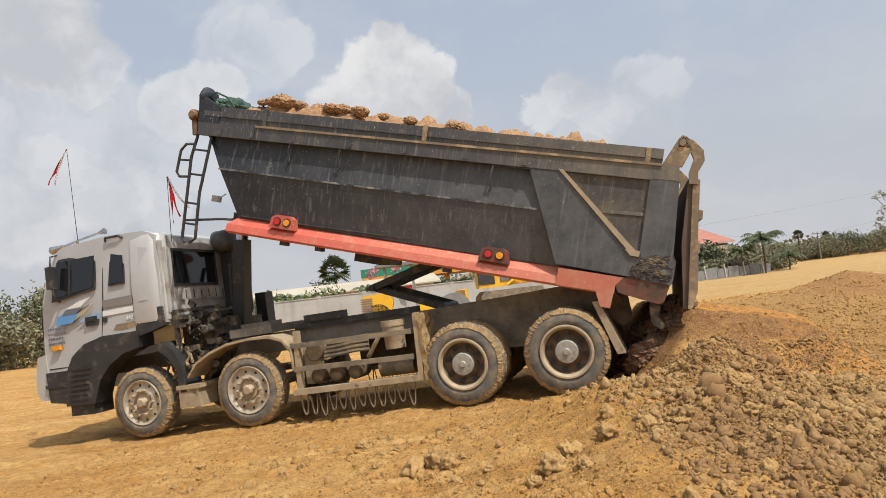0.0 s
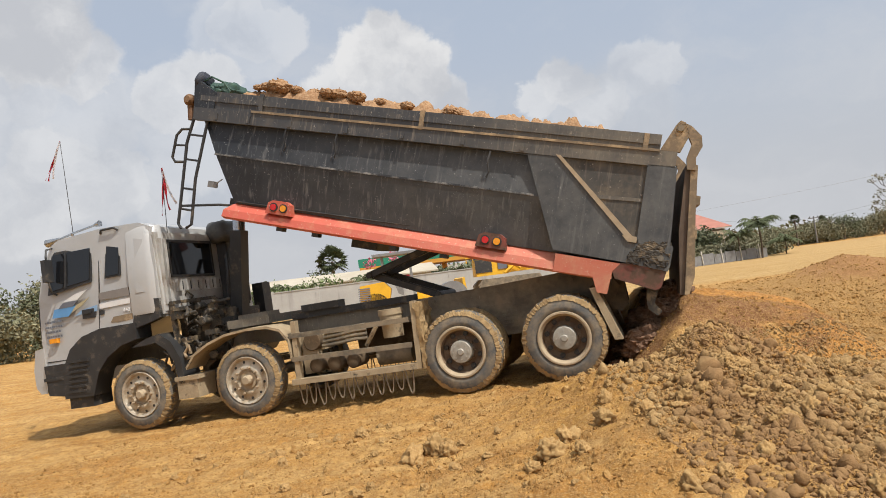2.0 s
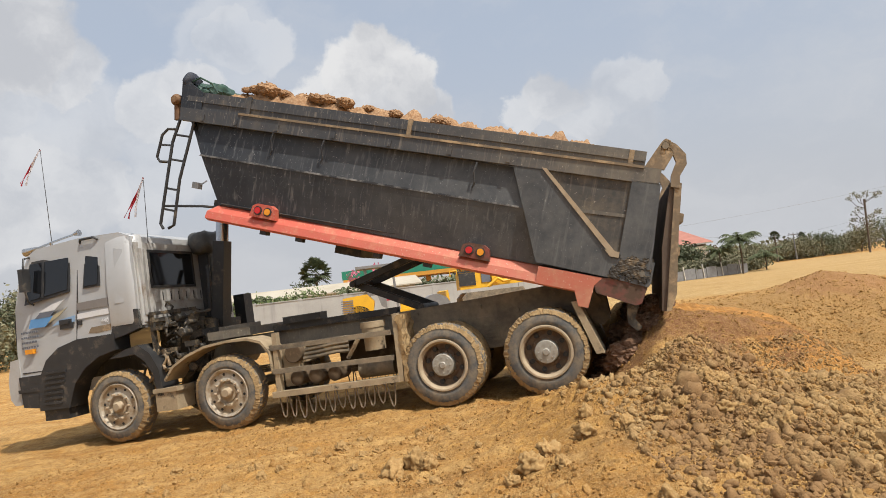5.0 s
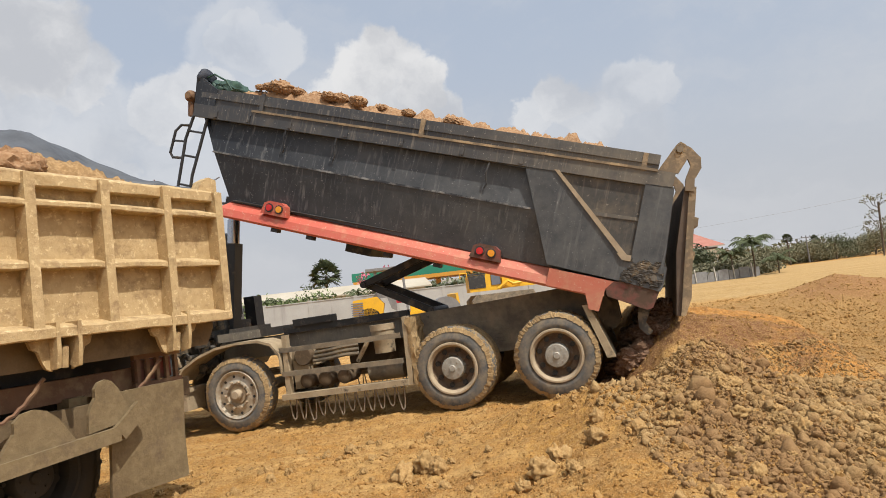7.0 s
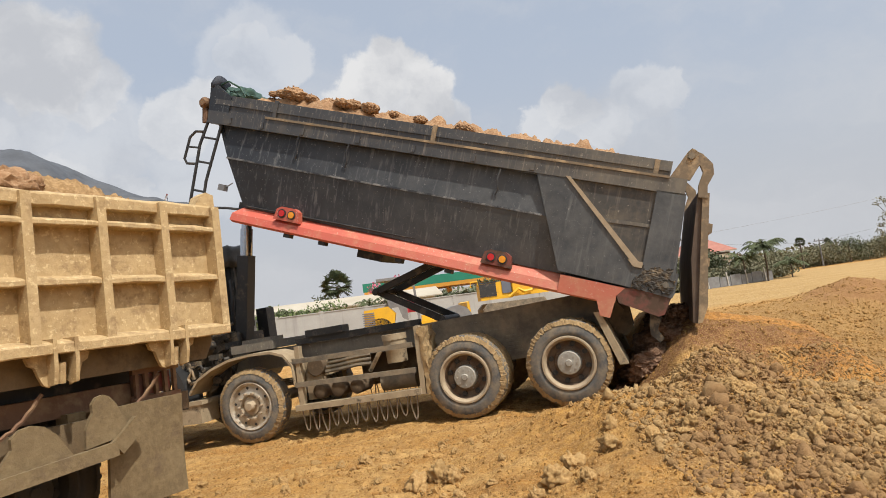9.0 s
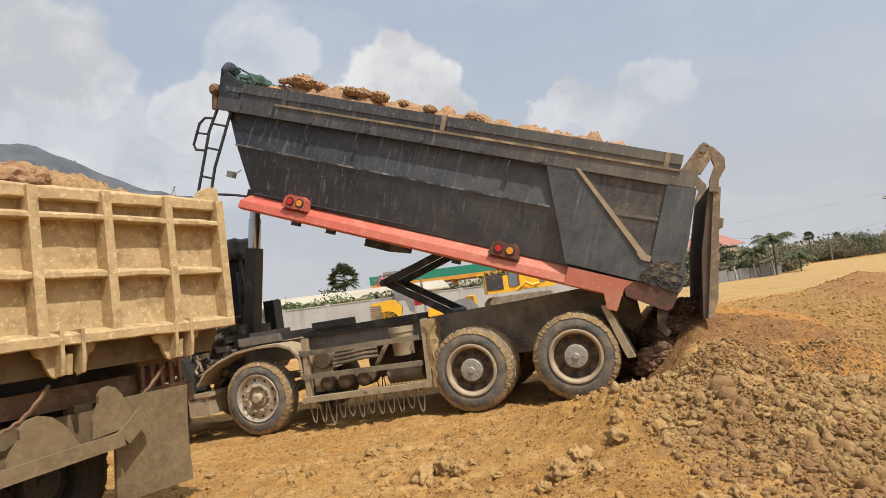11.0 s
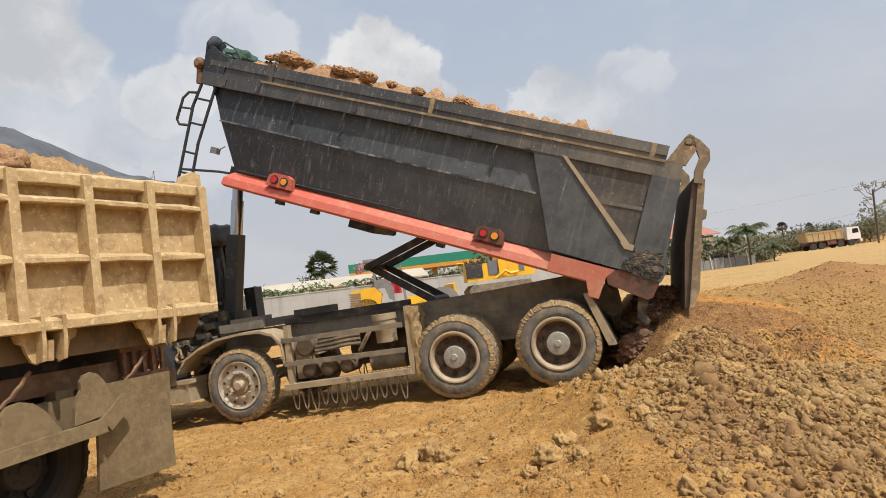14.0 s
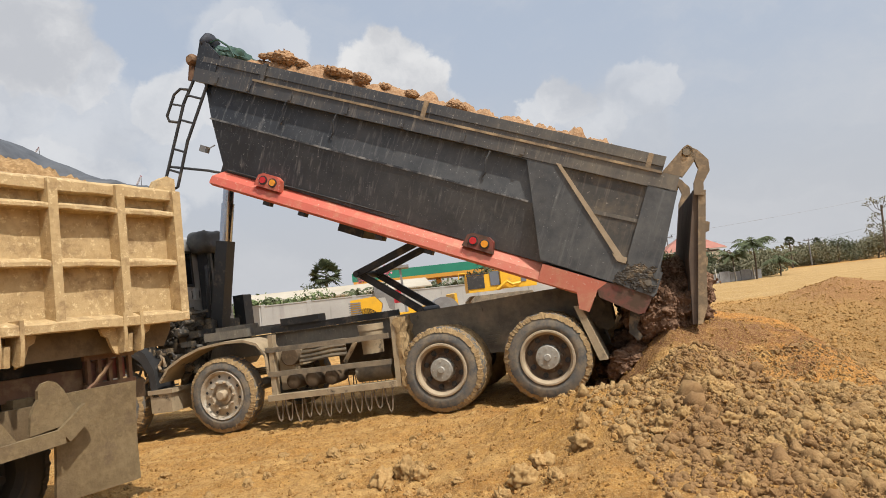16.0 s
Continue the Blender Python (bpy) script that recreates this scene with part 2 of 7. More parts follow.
MUD = (0.33, 0.21, 0.095)
M = {}
M["black"] = surface("black_steel", [(0.019, 0.023, 0.030), (0.034, 0.039, 0.048)], 2.5, (0.42, 0.60), 0.0, 0.10, 40, spec=0.34,
                     dirt=(0.085, 0.083, 0.080), dirt_at=(0.60, 0.90), dirt_scale=1.6, streak=((0.20, 0.20, 0.195), 22, 0.55), spots=((0.36, 0.355, 0.34), 34, 0.645, 0.65),
                     along=(-5.6, 0.0, (0.145, 0.145, 0.138), 0.72))
M["black_dust"] = surface("dusty_black_steel", [(0.075, 0.069, 0.060), (0.048, 0.046, 0.043)], 3, (0.55, 0.75), 0.0, 0.15, 40,
                          dirt=(0.17, 0.135, 0.092), dirt_at=(0.46, 0.72), dirt_scale=2.4, streak=((0.24, 0.20, 0.15), 24, 0.4), spots=((0.36, 0.31, 0.25), 26, 0.66, 0.7))
M["black_mud"] = surface("black_steel_muddy", [(0.040, 0.043, 0.049), (0.064, 0.066, 0.070)], 3, (0.48, 0.68), 0.0, 0.12, 40,
                         dirt=(0.15, 0.13, 0.10), dirt_at=(0.54, 0.84), dirt_scale=2.5, streak=((0.36, 0.31, 0.24), 30, 0.40), spots=((0.42, 0.38, 0.32), 28, 0.645, 0.8),
                         along=(-2.6, 0.6, (0.27, 0.225, 0.155), 0.62))
M["dust_line"] = surface("dust_on_crease", [(0.25, 0.245, 0.23), (0.12, 0.12, 0.118)], 4, (0.7, 0.9), 0.0, 0.2, 50, dirt=(0.035, 0.037, 0.042), dirt_at=(0.40, 0.56), dirt_scale=4)
M["red"] = surface("red_paint", [(0.53, 0.108, 0.070), (0.47, 0.094, 0.060)], 2.5, (0.42, 0.6), 0.0, 0.05, 60, along=(-4.2, 0.3, (0.50, 0.27, 0.165), 0.55),
                   dirt=(0.52, 0.27, 0.16), dirt_at=(0.50, 0.80), dirt_scale=5.0, spots=((0.62, 0.50, 0.40), 30, 0.63, 0.7))
M["red_dark"] = surface("red_paint_muddy", [(0.24, 0.058, 0.042), (0.15, 0.045, 0.032)], 3.5, (0.5, 0.75), 0.0, 0.1, 60,
                        dirt=(0.09, 0.055, 0.035), dirt_at=(0.38, 0.58), dirt_scale=3.5)
M["silver"] = surface("silver_paint", [(0.46, 0.46, 0.455), (0.41, 0.41, 0.40)], 1.6, (0.26, 0.40), 0.15, 0.02, 90,
                      dirt=(0.34, 0.29, 0.22), dirt_at=(0.56, 0.85), dirt_scale=1.8)
M["silver_back"] = surface("silver_paint_dusty", [(0.44, 0.43, 0.41), (0.33, 0.32, 0.30)], 3, (0.5, 0.7), 0.05, 0.05, 60,
                           dirt=(0.24, 0.20, 0.16), dirt_at=(0.52, 0.75), dirt_scale=4)
M["plastic"] = surface("black_plastic", [(0.022, 0.022, 0.023), (0.034, 0.034, 0.034)], 5, (0.42, 0.62), 0.0, 0.05, 120,
                       dirt=(0.15, 0.12, 0.085), dirt_at=(0.55, 0.75), dirt_scale=5)
M["plastic_dust"] = surface("dusty_black_plastic", [(0.045, 0.045, 0.044), (0.070, 0.068, 0.063)], 5, (0.5, 0.72), 0.0, 0.12, 60, dirt=(0.13, 0.118, 0.095), dirt_at=(0.50, 0.74), dirt_scale=4)
M["engine"] = surface("oily_metal", [(0.035, 0.032, 0.028), (0.075, 0.064, 0.05)], 9, (0.4, 0.7), 0.3, 0.2, 60,
                      dirt=(0.24, 0.18, 0.11), dirt_at=(0.5, 0.68), dirt_scale=7)
M["chassis"] = surface("chassis_steel", [(0.095, 0.080, 0.060), (0.14, 0.116, 0.083)], 4, (0.6, 0.85), 0.0, 0.15, 50,
                       dirt=(0.26, 0.205, 0.135), dirt_at=(0.38, 0.66), dirt_scale=3.5)
M["muddy"] = surface("muddy_steel", [(0.38, 0.295, 0.185), (0.29, 0.22, 0.135)], 5, (0.8, 0.95), 0.0, 0.4, 40,
                     dirt=(0.05, 0.042, 0.034), dirt_at=(0.58, 0.7), dirt_scale=6)
M["tyre"] = surface("tyre_rubber", [(0.115, 0.110, 0.100), (0.075, 0.076, 0.074)], 4, (0.8, 0.95), 0.0, 0.12, 70,
                    dirt=(0.25, 0.195, 0.128), dirt_at=(0.42, 0.68), dirt_scale=5)
# Tyre tone darkened to carry the shade under the yellow truck's box.
M["tyre_shade"] = surface("shaded_wet_tyre", [(0.035, 0.032, 0.028), (0.055, 0.048, 0.040)], 5, (0.7, 0.9), 0.0, 0.3, 50)
M["tread_mud"] = surface("tread_mud", [(0.36, 0.245, 0.115), (0.235, 0.155, 0.073)], 9, (0.85, 1.0), 0.0, 0.7, 55,
                         dirt=(0.13, 0.10, 0.07), dirt_at=(0.57, 0.68), dirt_scale=16)
M["alu"] = surface("alloy_wheel", [(0.52, 0.46, 0.37), (0.42, 0.36, 0.27)], 8, (0.5, 0.7), 0.3, 0.1, 60,
                   dirt=(0.33, 0.25, 0.16), dirt_at=(0.46, 0.66), dirt_scale=7)
M["rim"] = surface("muddy_rim", [(0.42, 0.33, 0.22), (0.33, 0.255, 0.165)], 8, (0.8, 0.95), 0.0, 0.2, 60)
M["rim_in"] = surface("rim_dish", [(0.15, 0.095, 0.062), (0.23, 0.16, 0.10)], 10, (0.8, 0.95), 0.0, 0.25, 60)
M["hubcap"] = surface("hub_steel", [(0.40, 0.38, 0.33), (0.30, 0.27, 0.22)], 10, (0.45, 0.7), 0.3, 0.1, 60)
M["glass"] = surface("dark_window_glass", [(0.010, 0.011, 0.013), (0.013, 0.014, 0.016)], 2, (0.06, 0.12), 0.0, 0.0, 60)
M["chain"] = surface("rusty_chain", [(0.30, 0.24, 0.17), (0.18, 0.13, 0.09)], 30, (0.7, 0.9), 0.2, 0.1, 90)
M["chrome"] = surface("steel_tube", [(0.55, 0.55, 0.55), (0.42, 0.42, 0.42)], 9, (0.2, 0.4), 0.9, 0.02, 60)
M["rod"] = surface("cylinder_rod", [(0.50, 0.52, 0.56), (0.44, 0.46, 0.5)], 5, (0.15, 0.25), 0.9, 0.0, 60)
M["rust"] = surface("rusty_steel", [(0.22, 0.165, 0.105), (0.15, 0.11, 0.07)], 5, (0.75, 0.92), 0.0, 0.3, 45,
                    dirt=(0.40, 0.29, 0.17), dirt_at=(0.48, 0.66), dirt_scale=5)
M["gate_in"] = surface("gate_plate", [(0.13, 0.09, 0.06), (0.09, 0.062, 0.045)], 4, (0.7, 0.9), 0.0, 0.25, 45)
M["yellow_mud"] = surface("muddy_yellow_paint", [(0.48, 0.345, 0.175), (0.42, 0.295, 0.143), (0.36, 0.245, 0.115)], 7, (0.75, 0.92), 0.0, 0.55, 48,
                          dirt=(0.29, 0.195, 0.095), dirt_at=(0.53, 0.64), dirt_scale=9, spots=((0.62, 0.48, 0.27), 24, 0.58, 0.7))
M["brown_mud"] = surface("brown_muddy_frame", [(0.135, 0.09, 0.05), (0.085, 0.058, 0.034)], 4, (0.8, 0.95), 0.0, 0.35, 40,
                         dirt=(0.21, 0.145, 0.08), dirt_at=(0.54, 0.68), dirt_scale=4)
# Dry mud, its tones lowered for the shade of the overhanging box.
M["flap"] = surface("muddy_rubber_flap", [(0.172, 0.122, 0.060), (0.136, 0.095, 0.046), (0.205, 0.148, 0.076)], 7, (0.85, 0.97), 0.0, 0.6, 34,
                    dirt=(0.115, 0.078, 0.042), dirt_at=(0.54, 0.70), dirt_scale=5)
M["brown_tan"] = surface("tan_brown_mud", [(0.165, 0.113, 0.058), (0.125, 0.085, 0.044)], 5, (0.85, 0.95), 0.0, 0.45, 40, dirt=(0.085, 0.058, 0.032), dirt_at=(0.52, 0.68), dirt_scale=5)
M["red_mud"] = surface("red_brown_frame", [(0.17, 0.088, 0.048), (0.12, 0.064, 0.036)], 4, (0.8, 0.95), 0.0, 0.3, 40, dirt=(0.24, 0.155, 0.08), dirt_at=(0.5, 0.66), dirt_scale=5)
M["soil_tan"] = surface("tan_soil", [(0.33, 0.205, 0.095), (0.21, 0.122, 0.052), (0.42, 0.28, 0.14)], 14, (0.9, 1.0), 0.0, 1.0, 55, spec=0.2)
M["tarp"] = surface("dark_tarpaulin", [(0.080, 0.087, 0.098), (0.052, 0.057, 0.066)], 6, (0.5, 0.7), 0.0, 0.3, 30)
M["tarp_blue"] = surface("dark_blue_tarpaulin", [(0.018, 0.022, 0.034), (0.028, 0.033, 0.048)], 8, (0.6, 0.8), 0.0, 0.2, 40)
M["tarp_green"] = surface("green_tarpaulin", [(0.035, 0.085, 0.055), (0.02, 0.05, 0.045)], 12, (0.5, 0.75), 0.0, 0.3, 60)
M["yellow"] = surface("machine_yellow", [(0.75, 0.42, 0.02), (0.66, 0.36, 0.02)], 2, (0.4, 0.6), 0.0, 0.03, 50,
                      dirt=(0.35, 0.23, 0.10), dirt_at=(0.56, 0.75), dirt_scale=2.0)
M["wall"] = surface("weathered_render", [(0.42, 0.41, 0.39), (0.33, 0.32, 0.30)], 0.5, (0.85, 0.95), 0.0, 0.1, 12,
                    streak=((0.21, 0.20, 0.19), 1.3, 0.75))
M["roof_pale"] = surface("pale_sheet_roof", [(0.46, 0.41, 0.32), (0.38, 0.33, 0.25)], 0.4, (0.7, 0.9), 0.0, 0.05, 6)
M["wall_pale"] = surface("pale_plaster", [(0.55, 0.52, 0.46), (0.46, 0.43, 0.38)], 0.6, (0.85, 0.95), 0.0, 0.05, 8)
# Red tiles with the distance haze mixed into their tones.
M["roof_red"] = surface("red_roof_tiles", [(0.40, 0.17, 0.125), (0.32, 0.135, 0.10)], 1.2, (0.75, 0.9), 0.0, 0.2, 14)
M["white"] = surface("white_plaster", [(0.72, 0.70, 0.67), (0.62, 0.60, 0.57)], 0.7, (0.8, 0.95), 0.0, 0.04, 10)
M["green"] = surface("green_fascia", [(0.02, 0.22, 0.13), (0.018, 0.18, 0.11)], 0.5, (0.45, 0.6), 0.0, 0.02, 10)
M["orange_band"] = surface("orange_fascia", [(0.65, 0.30, 0.04), (0.55, 0.25, 0.03)], 0.5, (0.45, 0.6), 0.0, 0.02, 10)
M["bark"] = surface("bark", [(0.13, 0.10, 0.07), (0.08, 0.06, 0.045)], 4, (0.85, 0.95), 0.0, 0.4, 20)
M["leaf"] = surface("leaves", [(0.10, 0.118, 0.055), (0.070, 0.088, 0.042), (0.145, 0.15, 0.078)], 1.2, (0.55, 0.75), 0.0, 0.0, 8, vary=0.25)
# Dusty olive leaves, also paled and greyed to hold the distance haze.
M["leaf_hazed"] = surface("dusty_leaves", [(0.19, 0.18, 0.10), (0.135, 0.14, 0.078), (0.25, 0.225, 0.135)], 0.8, (0.7, 0.9), 0.0, 0.0, 6, vary=0.2)
M["palm"] = surface("palm_leaves", [(0.095, 0.110, 0.052), (0.060, 0.076, 0.036)], 2, (0.75, 0.9), 0.0, 0.0, 8, spec=0.25)
M["leaf_bright"] = surface("bright_leaves", [(0.17, 0.22, 0.075), (0.12, 0.165, 0.055), (0.21, 0.24, 0.10)], 1.2, (0.5, 0.7), 0.0, 0.0, 8, vary=0.2)
M["pink"] = surface("pink_cloth", [(0.60, 0.16, 0.24), (0.5, 0.13, 0.2)], 3, (0.8, 0.9), 0.0, 0.0, 8)
M["ribbon"] = surface("red_ribbon", [(0.55, 0.03, 0.05), (0.45, 0.025, 0.04)], 9, (0.5, 0.7), 0.0, 0.0, 20)
M["ribbon_white"] = surface("white_ribbon", [(0.7, 0.66, 0.66), (0.6, 0.56, 0.56)], 9, (0.5, 0.7), 0.0, 0.0, 20)
M["blue"] = surface("blue_stripe", [(0.11, 0.30, 0.58), (0.10, 0.26, 0.50)], 3, (0.35, 0.5), 0.0, 0.0, 30)
M["stripe_white"] = surface("white_stripe", [(0.70, 0.70, 0.70), (0.62, 0.62, 0.61)], 3, (0.35, 0.5), 0.0, 0.0, 30)
M["stripe_dark"] = surface("dark_stripe", [(0.13, 0.15, 0.18), (0.12, 0.13, 0.16)], 3, (0.35, 0.5), 0.0, 0.0, 30)
M["blue_pale"] = surface("pale_blue_stripe", [(0.26, 0.40, 0.58), (0.22, 0.35, 0.52)], 3, (0.35, 0.5), 0.0, 0.0, 30)
M["stripe_grey"] = surface("grey_brown_stripe", [(0.22, 0.20, 0.185), (0.19, 0.175, 0.16)], 3, (0.35, 0.5), 0.0, 0.0, 30)
M["stripe_tan"] = surface("tan_stripe", [(0.40, 0.35, 0.22), (0.36, 0.31, 0.2)], 3, (0.35, 0.5), 0.0, 0.0, 30)
M["lens_red"] = surface("red_lens", [(0.55, 0.02, 0.02), (0.5, 0.02, 0.02)], 3, (0.15, 0.25), 0.0, 0.0, 30)
M["lens_amber"] = surface("amber_lens", [(0.80, 0.32, 0.02), (0.72, 0.28, 0.02)], 3, (0.15, 0.25), 0.0, 0.0, 30)
M["grey_metal"] = surface("grey_metal", [(0.22, 0.22, 0.22), (0.16, 0.16, 0.16)], 3, (0.5, 0.7), 0.1, 0.05, 30)
M["soil_dark"] = surface("moist_brown_soil", [(0.175, 0.098, 0.058), (0.112, 0.062, 0.038), (0.265, 0.165, 0.105)], 9, (0.85, 1.0), 0.0, 0.9, 60, spec=0.25)
M["soil_load"] = surface("brown_soil_load", [(0.34, 0.20, 0.105), (0.24, 0.132, 0.068), (0.42, 0.28, 0.165)], 13, (0.9, 1.0), 0.0, 1.0, 45, spec=0.2)
M["clod"] = surface("soil_clods", [(0.36, 0.195, 0.062), (0.27, 0.138, 0.042), (0.48, 0.31, 0.125)], 9, (0.9, 1.0), 0.0, 1.0, 55, vary=0.12, spec=0.2)
M["clod_big"] = surface("clay_lumps", [(0.37, 0.23, 0.092), (0.27, 0.155, 0.058), (0.45, 0.30, 0.135)], 1.6, (0.9, 1.0), 0.0, 0.12, 9, vary=0.35, spec=0.2)
M["clod_grey"] = surface("grey_clods", [(0.33, 0.208, 0.088), (0.225, 0.132, 0.051), (0.45, 0.305, 0.142)], 9, (0.9, 1.0), 0.0, 1.0, 55, vary=0.12, spec=0.2,
                         dirt=(0.235, 0.136, 0.060), dirt_at=(0.46, 0.58), dirt_scale=0.8)


# ---- the ground: one sheet ----
TRUCK = pose(-4.598, 9.955, -0.15, 0, -1.905, -15.116)
TRUCK_INV = TRUCK.inverted()


def hill(x, y, cx, cy, sx, sy, turn=0.0):
    c, s = math.cos(radians(turn)), math.sin(radians(turn))
    u, v = (x - cx) * c + (y - cy) * s, -(x - cx) * s + (y - cy) * c
    return math.exp(-0.5 * ((u / sx) ** 2 + (v / sy) ** 2))


def smooth(a, b, v):
    k = min(1.0, max(0.0, (v - a) / (b - a)))
    return k * k * (3 - 2 * k)


def low_of(*heights):
    """The lowest of several surfaces, their meetings rounded."""
    base = min(heights)
    return base - 0.07 * math.log(sum(math.exp((base - h) / 0.07) for h in heights))


def terrain(x, y):
    """Height of the ground and how cloddy it is there, 0 to 1."""
    lx = (x + 4.598) * 0.9654 - (y - 9.955) * 0.2608
    ly = (x + 4.598) * 0.2608 + (y - 9.955) * 0.9654
    near = smooth(6.5, 3.0, abs(ly - 1.2))
    z = (-0.15 + 0.033 * min(7.2, max(-3.0, lx))) * near
    rough = 0.34 + 0.20 * noise.noise((x * 0.5, y * 0.9, 8.0))
    # the lower ground still to be filled, and its far bank
    pit = smooth(3.9, 6.2, x + 0.12 * (y - 10)) * smooth(6.4, 8.9, y + 0.35 * (x - 6)) * smooth(24.5, 14.5, y - 0.25 * (x - 8))
    z -= 0.95 * pit
    rough *= 1 - 0.7 * smooth(0.8, 1.0, pit)
    rough = max(rough, 0.8 * smooth(12.5, 15, y) * smooth(5, 8, x) * smooth(26, 20, y) * smooth(9, 12, y))
    # heaps tipped earlier beside the truck
    heap = 0.45 * hill(x, y, 2.36, 6.05, 0.28, 0.42) + 0.22 * hill(x, y, 3.20, 6.0, 0.55, 0.75) + 0.27 * hill(x, y, 1.62, 6.25, 0.52, 0.62)
    heap += 0.20 * hill(x, y, 1.75, 5.2, 0.75, 0.9, 20) + 0.16 * hill(x, y, 0.9, 4.0, 0.7, 0.45) + 0.17 * hill(x, y, 2.9, 4.6, 1.0, 0.8) + 0.14 * hill(x, y, 0.95, 7.0, 0.5, 0.5)
    z += heap
    # the tongue of fresh fill behind the tail, falling away steeply at its lip
    lip = x - 0.33 * (y - 8.5)
    tongue = low_of(0.86 - 0.20 * (lip - 3.16), 0.50 - 1.05 * (lip - 4.68), 0.80 + 0.62 * (y - 8.0), 0.80 + 0.60 * (10.9 - y), 0.75 + 1.1 * (x - 2.75))
    k = smooth(-0.12, 0.12, tongue - z)
    z += (tongue - z) * k
    rough = max(rough * (1 - 0.2 * k), 0.55 * k * smooth(5.6, 4.2, x), min(1.0, heap * 2.6) * (1 - 0.6 * k) * (0.50 + 0.50 * smooth(1.3, 2.5, x + 0.35 * (5.5 - y))))
    z += 0.64 * hill(x, y, 14.4, 24.0, 1.35, 1.2) + 0.06 * hill(x, y, 10, 24.5, 4, 1.0)
    # low spoil beyond the truck
    z += 0.95 * hill(x, y, -3.6, 27.0, 3.6, 1.6) + 0.80 * hill(x, y, -1.0, 40.0, 9.0, 3.0)
    d = math.hypot(x, y)
    if d > 30:
        z += 0.15 * smooth(30, 60, d) * noise.noise((x * 0.05, y * 0.05, 1.0))
    return z, rough


def relief(x, y, rough):
    z = 0.0
    d = math.hypot(x, y)
    if d < 45:
        if d > 10:
            k = rough * smooth(10, 13, d)
            z += 0.12 * k * noise.fractal((x * 0.9, y * 0.9, 6.0), 0.6, 2.1, 5)
            lump = noise.voronoi((x * 2.3, y * 2.3, 2.3))[0]
            z += 0.09 * k * (0.4 - min(0.8, lump[0]))
        z += (0.02 + 0.11 * rough) * noise.fractal((x * 1.3, y * 1.3, 3.0), 0.9, 2.1, 4)
        # wheel ruts along the way the trucks drive
        u = (x + 4.598) * 0.2608 + (y - 9.955) * 0.9654
        track = max(0.0, 1 - rough * 1.9)
        z += track * 0.034 * math.sin(u * 7.0 + 1.5 * noise.noise((x * 0.4, y * 0.4, 7.0)))
    if d < 16:
        lump = noise.voronoi((x * 5.5, y * 5.5, 0.3))[0]
        z += rough * 0.018 * (0.45 - min(0.9, lump[0]))
        lump = noise.voronoi((x * 13, y * 13, 4.3))[0]
        z += rough * 0.030 * (0.45 - min(0.9, lump[0]))
        z += (0.008 + 0.028 * rough) * noise.fractal((x * 8, y * 8, 5.0), 0.45, 2.2, 6)
    return z


def ground_height(x, y):
    z, r = terrain(x, y)
    return z + relief(x, y, r)


def spread(lo, a, b, hi, step, far=0.0, calm=1.012, grow=1.045):
    """Places along one axis: even steps from a to b, growing outwards to lo and hi, slowly as far as `far` beyond b."""
    mid = list(np.arange(a, b + step / 2, step))
    up, s, v = [], step, b
    while v < hi:
        s *= calm if v < far else grow
        v += s
        up.append(min(v, hi))
    down, s, v = [], step, a
    while v > lo:
        s *= grow
        v -= s
        down.append(max(v, lo))
    return down[::-1] + mid + up


def build_ground():
    xs = spread(-900, -3.6, 5.2, 900, 0.027, 17.0)
    ys = spread(-500, 3.4, 7.6, 1500, 0.026, 27.0)
    verts = [(x, y, ground_height(x, y)) for y in ys for x in xs]
    n, w = len(ys), len(xs)
    idx = np.arange(n * w).reshape(n, w)
    faces = np.stack([idx[:-1, :-1], idx[:-1, 1:], idx[1:, 1:], idx[1:, :-1]], -1).reshape(-1, 4)
    ob = soup("ground", verts, faces, ground_material(), smooth=True)
    tagged(ob, "ochre clay fill ground with wheel ruts and loose crumbs", "ground", kind="structure")


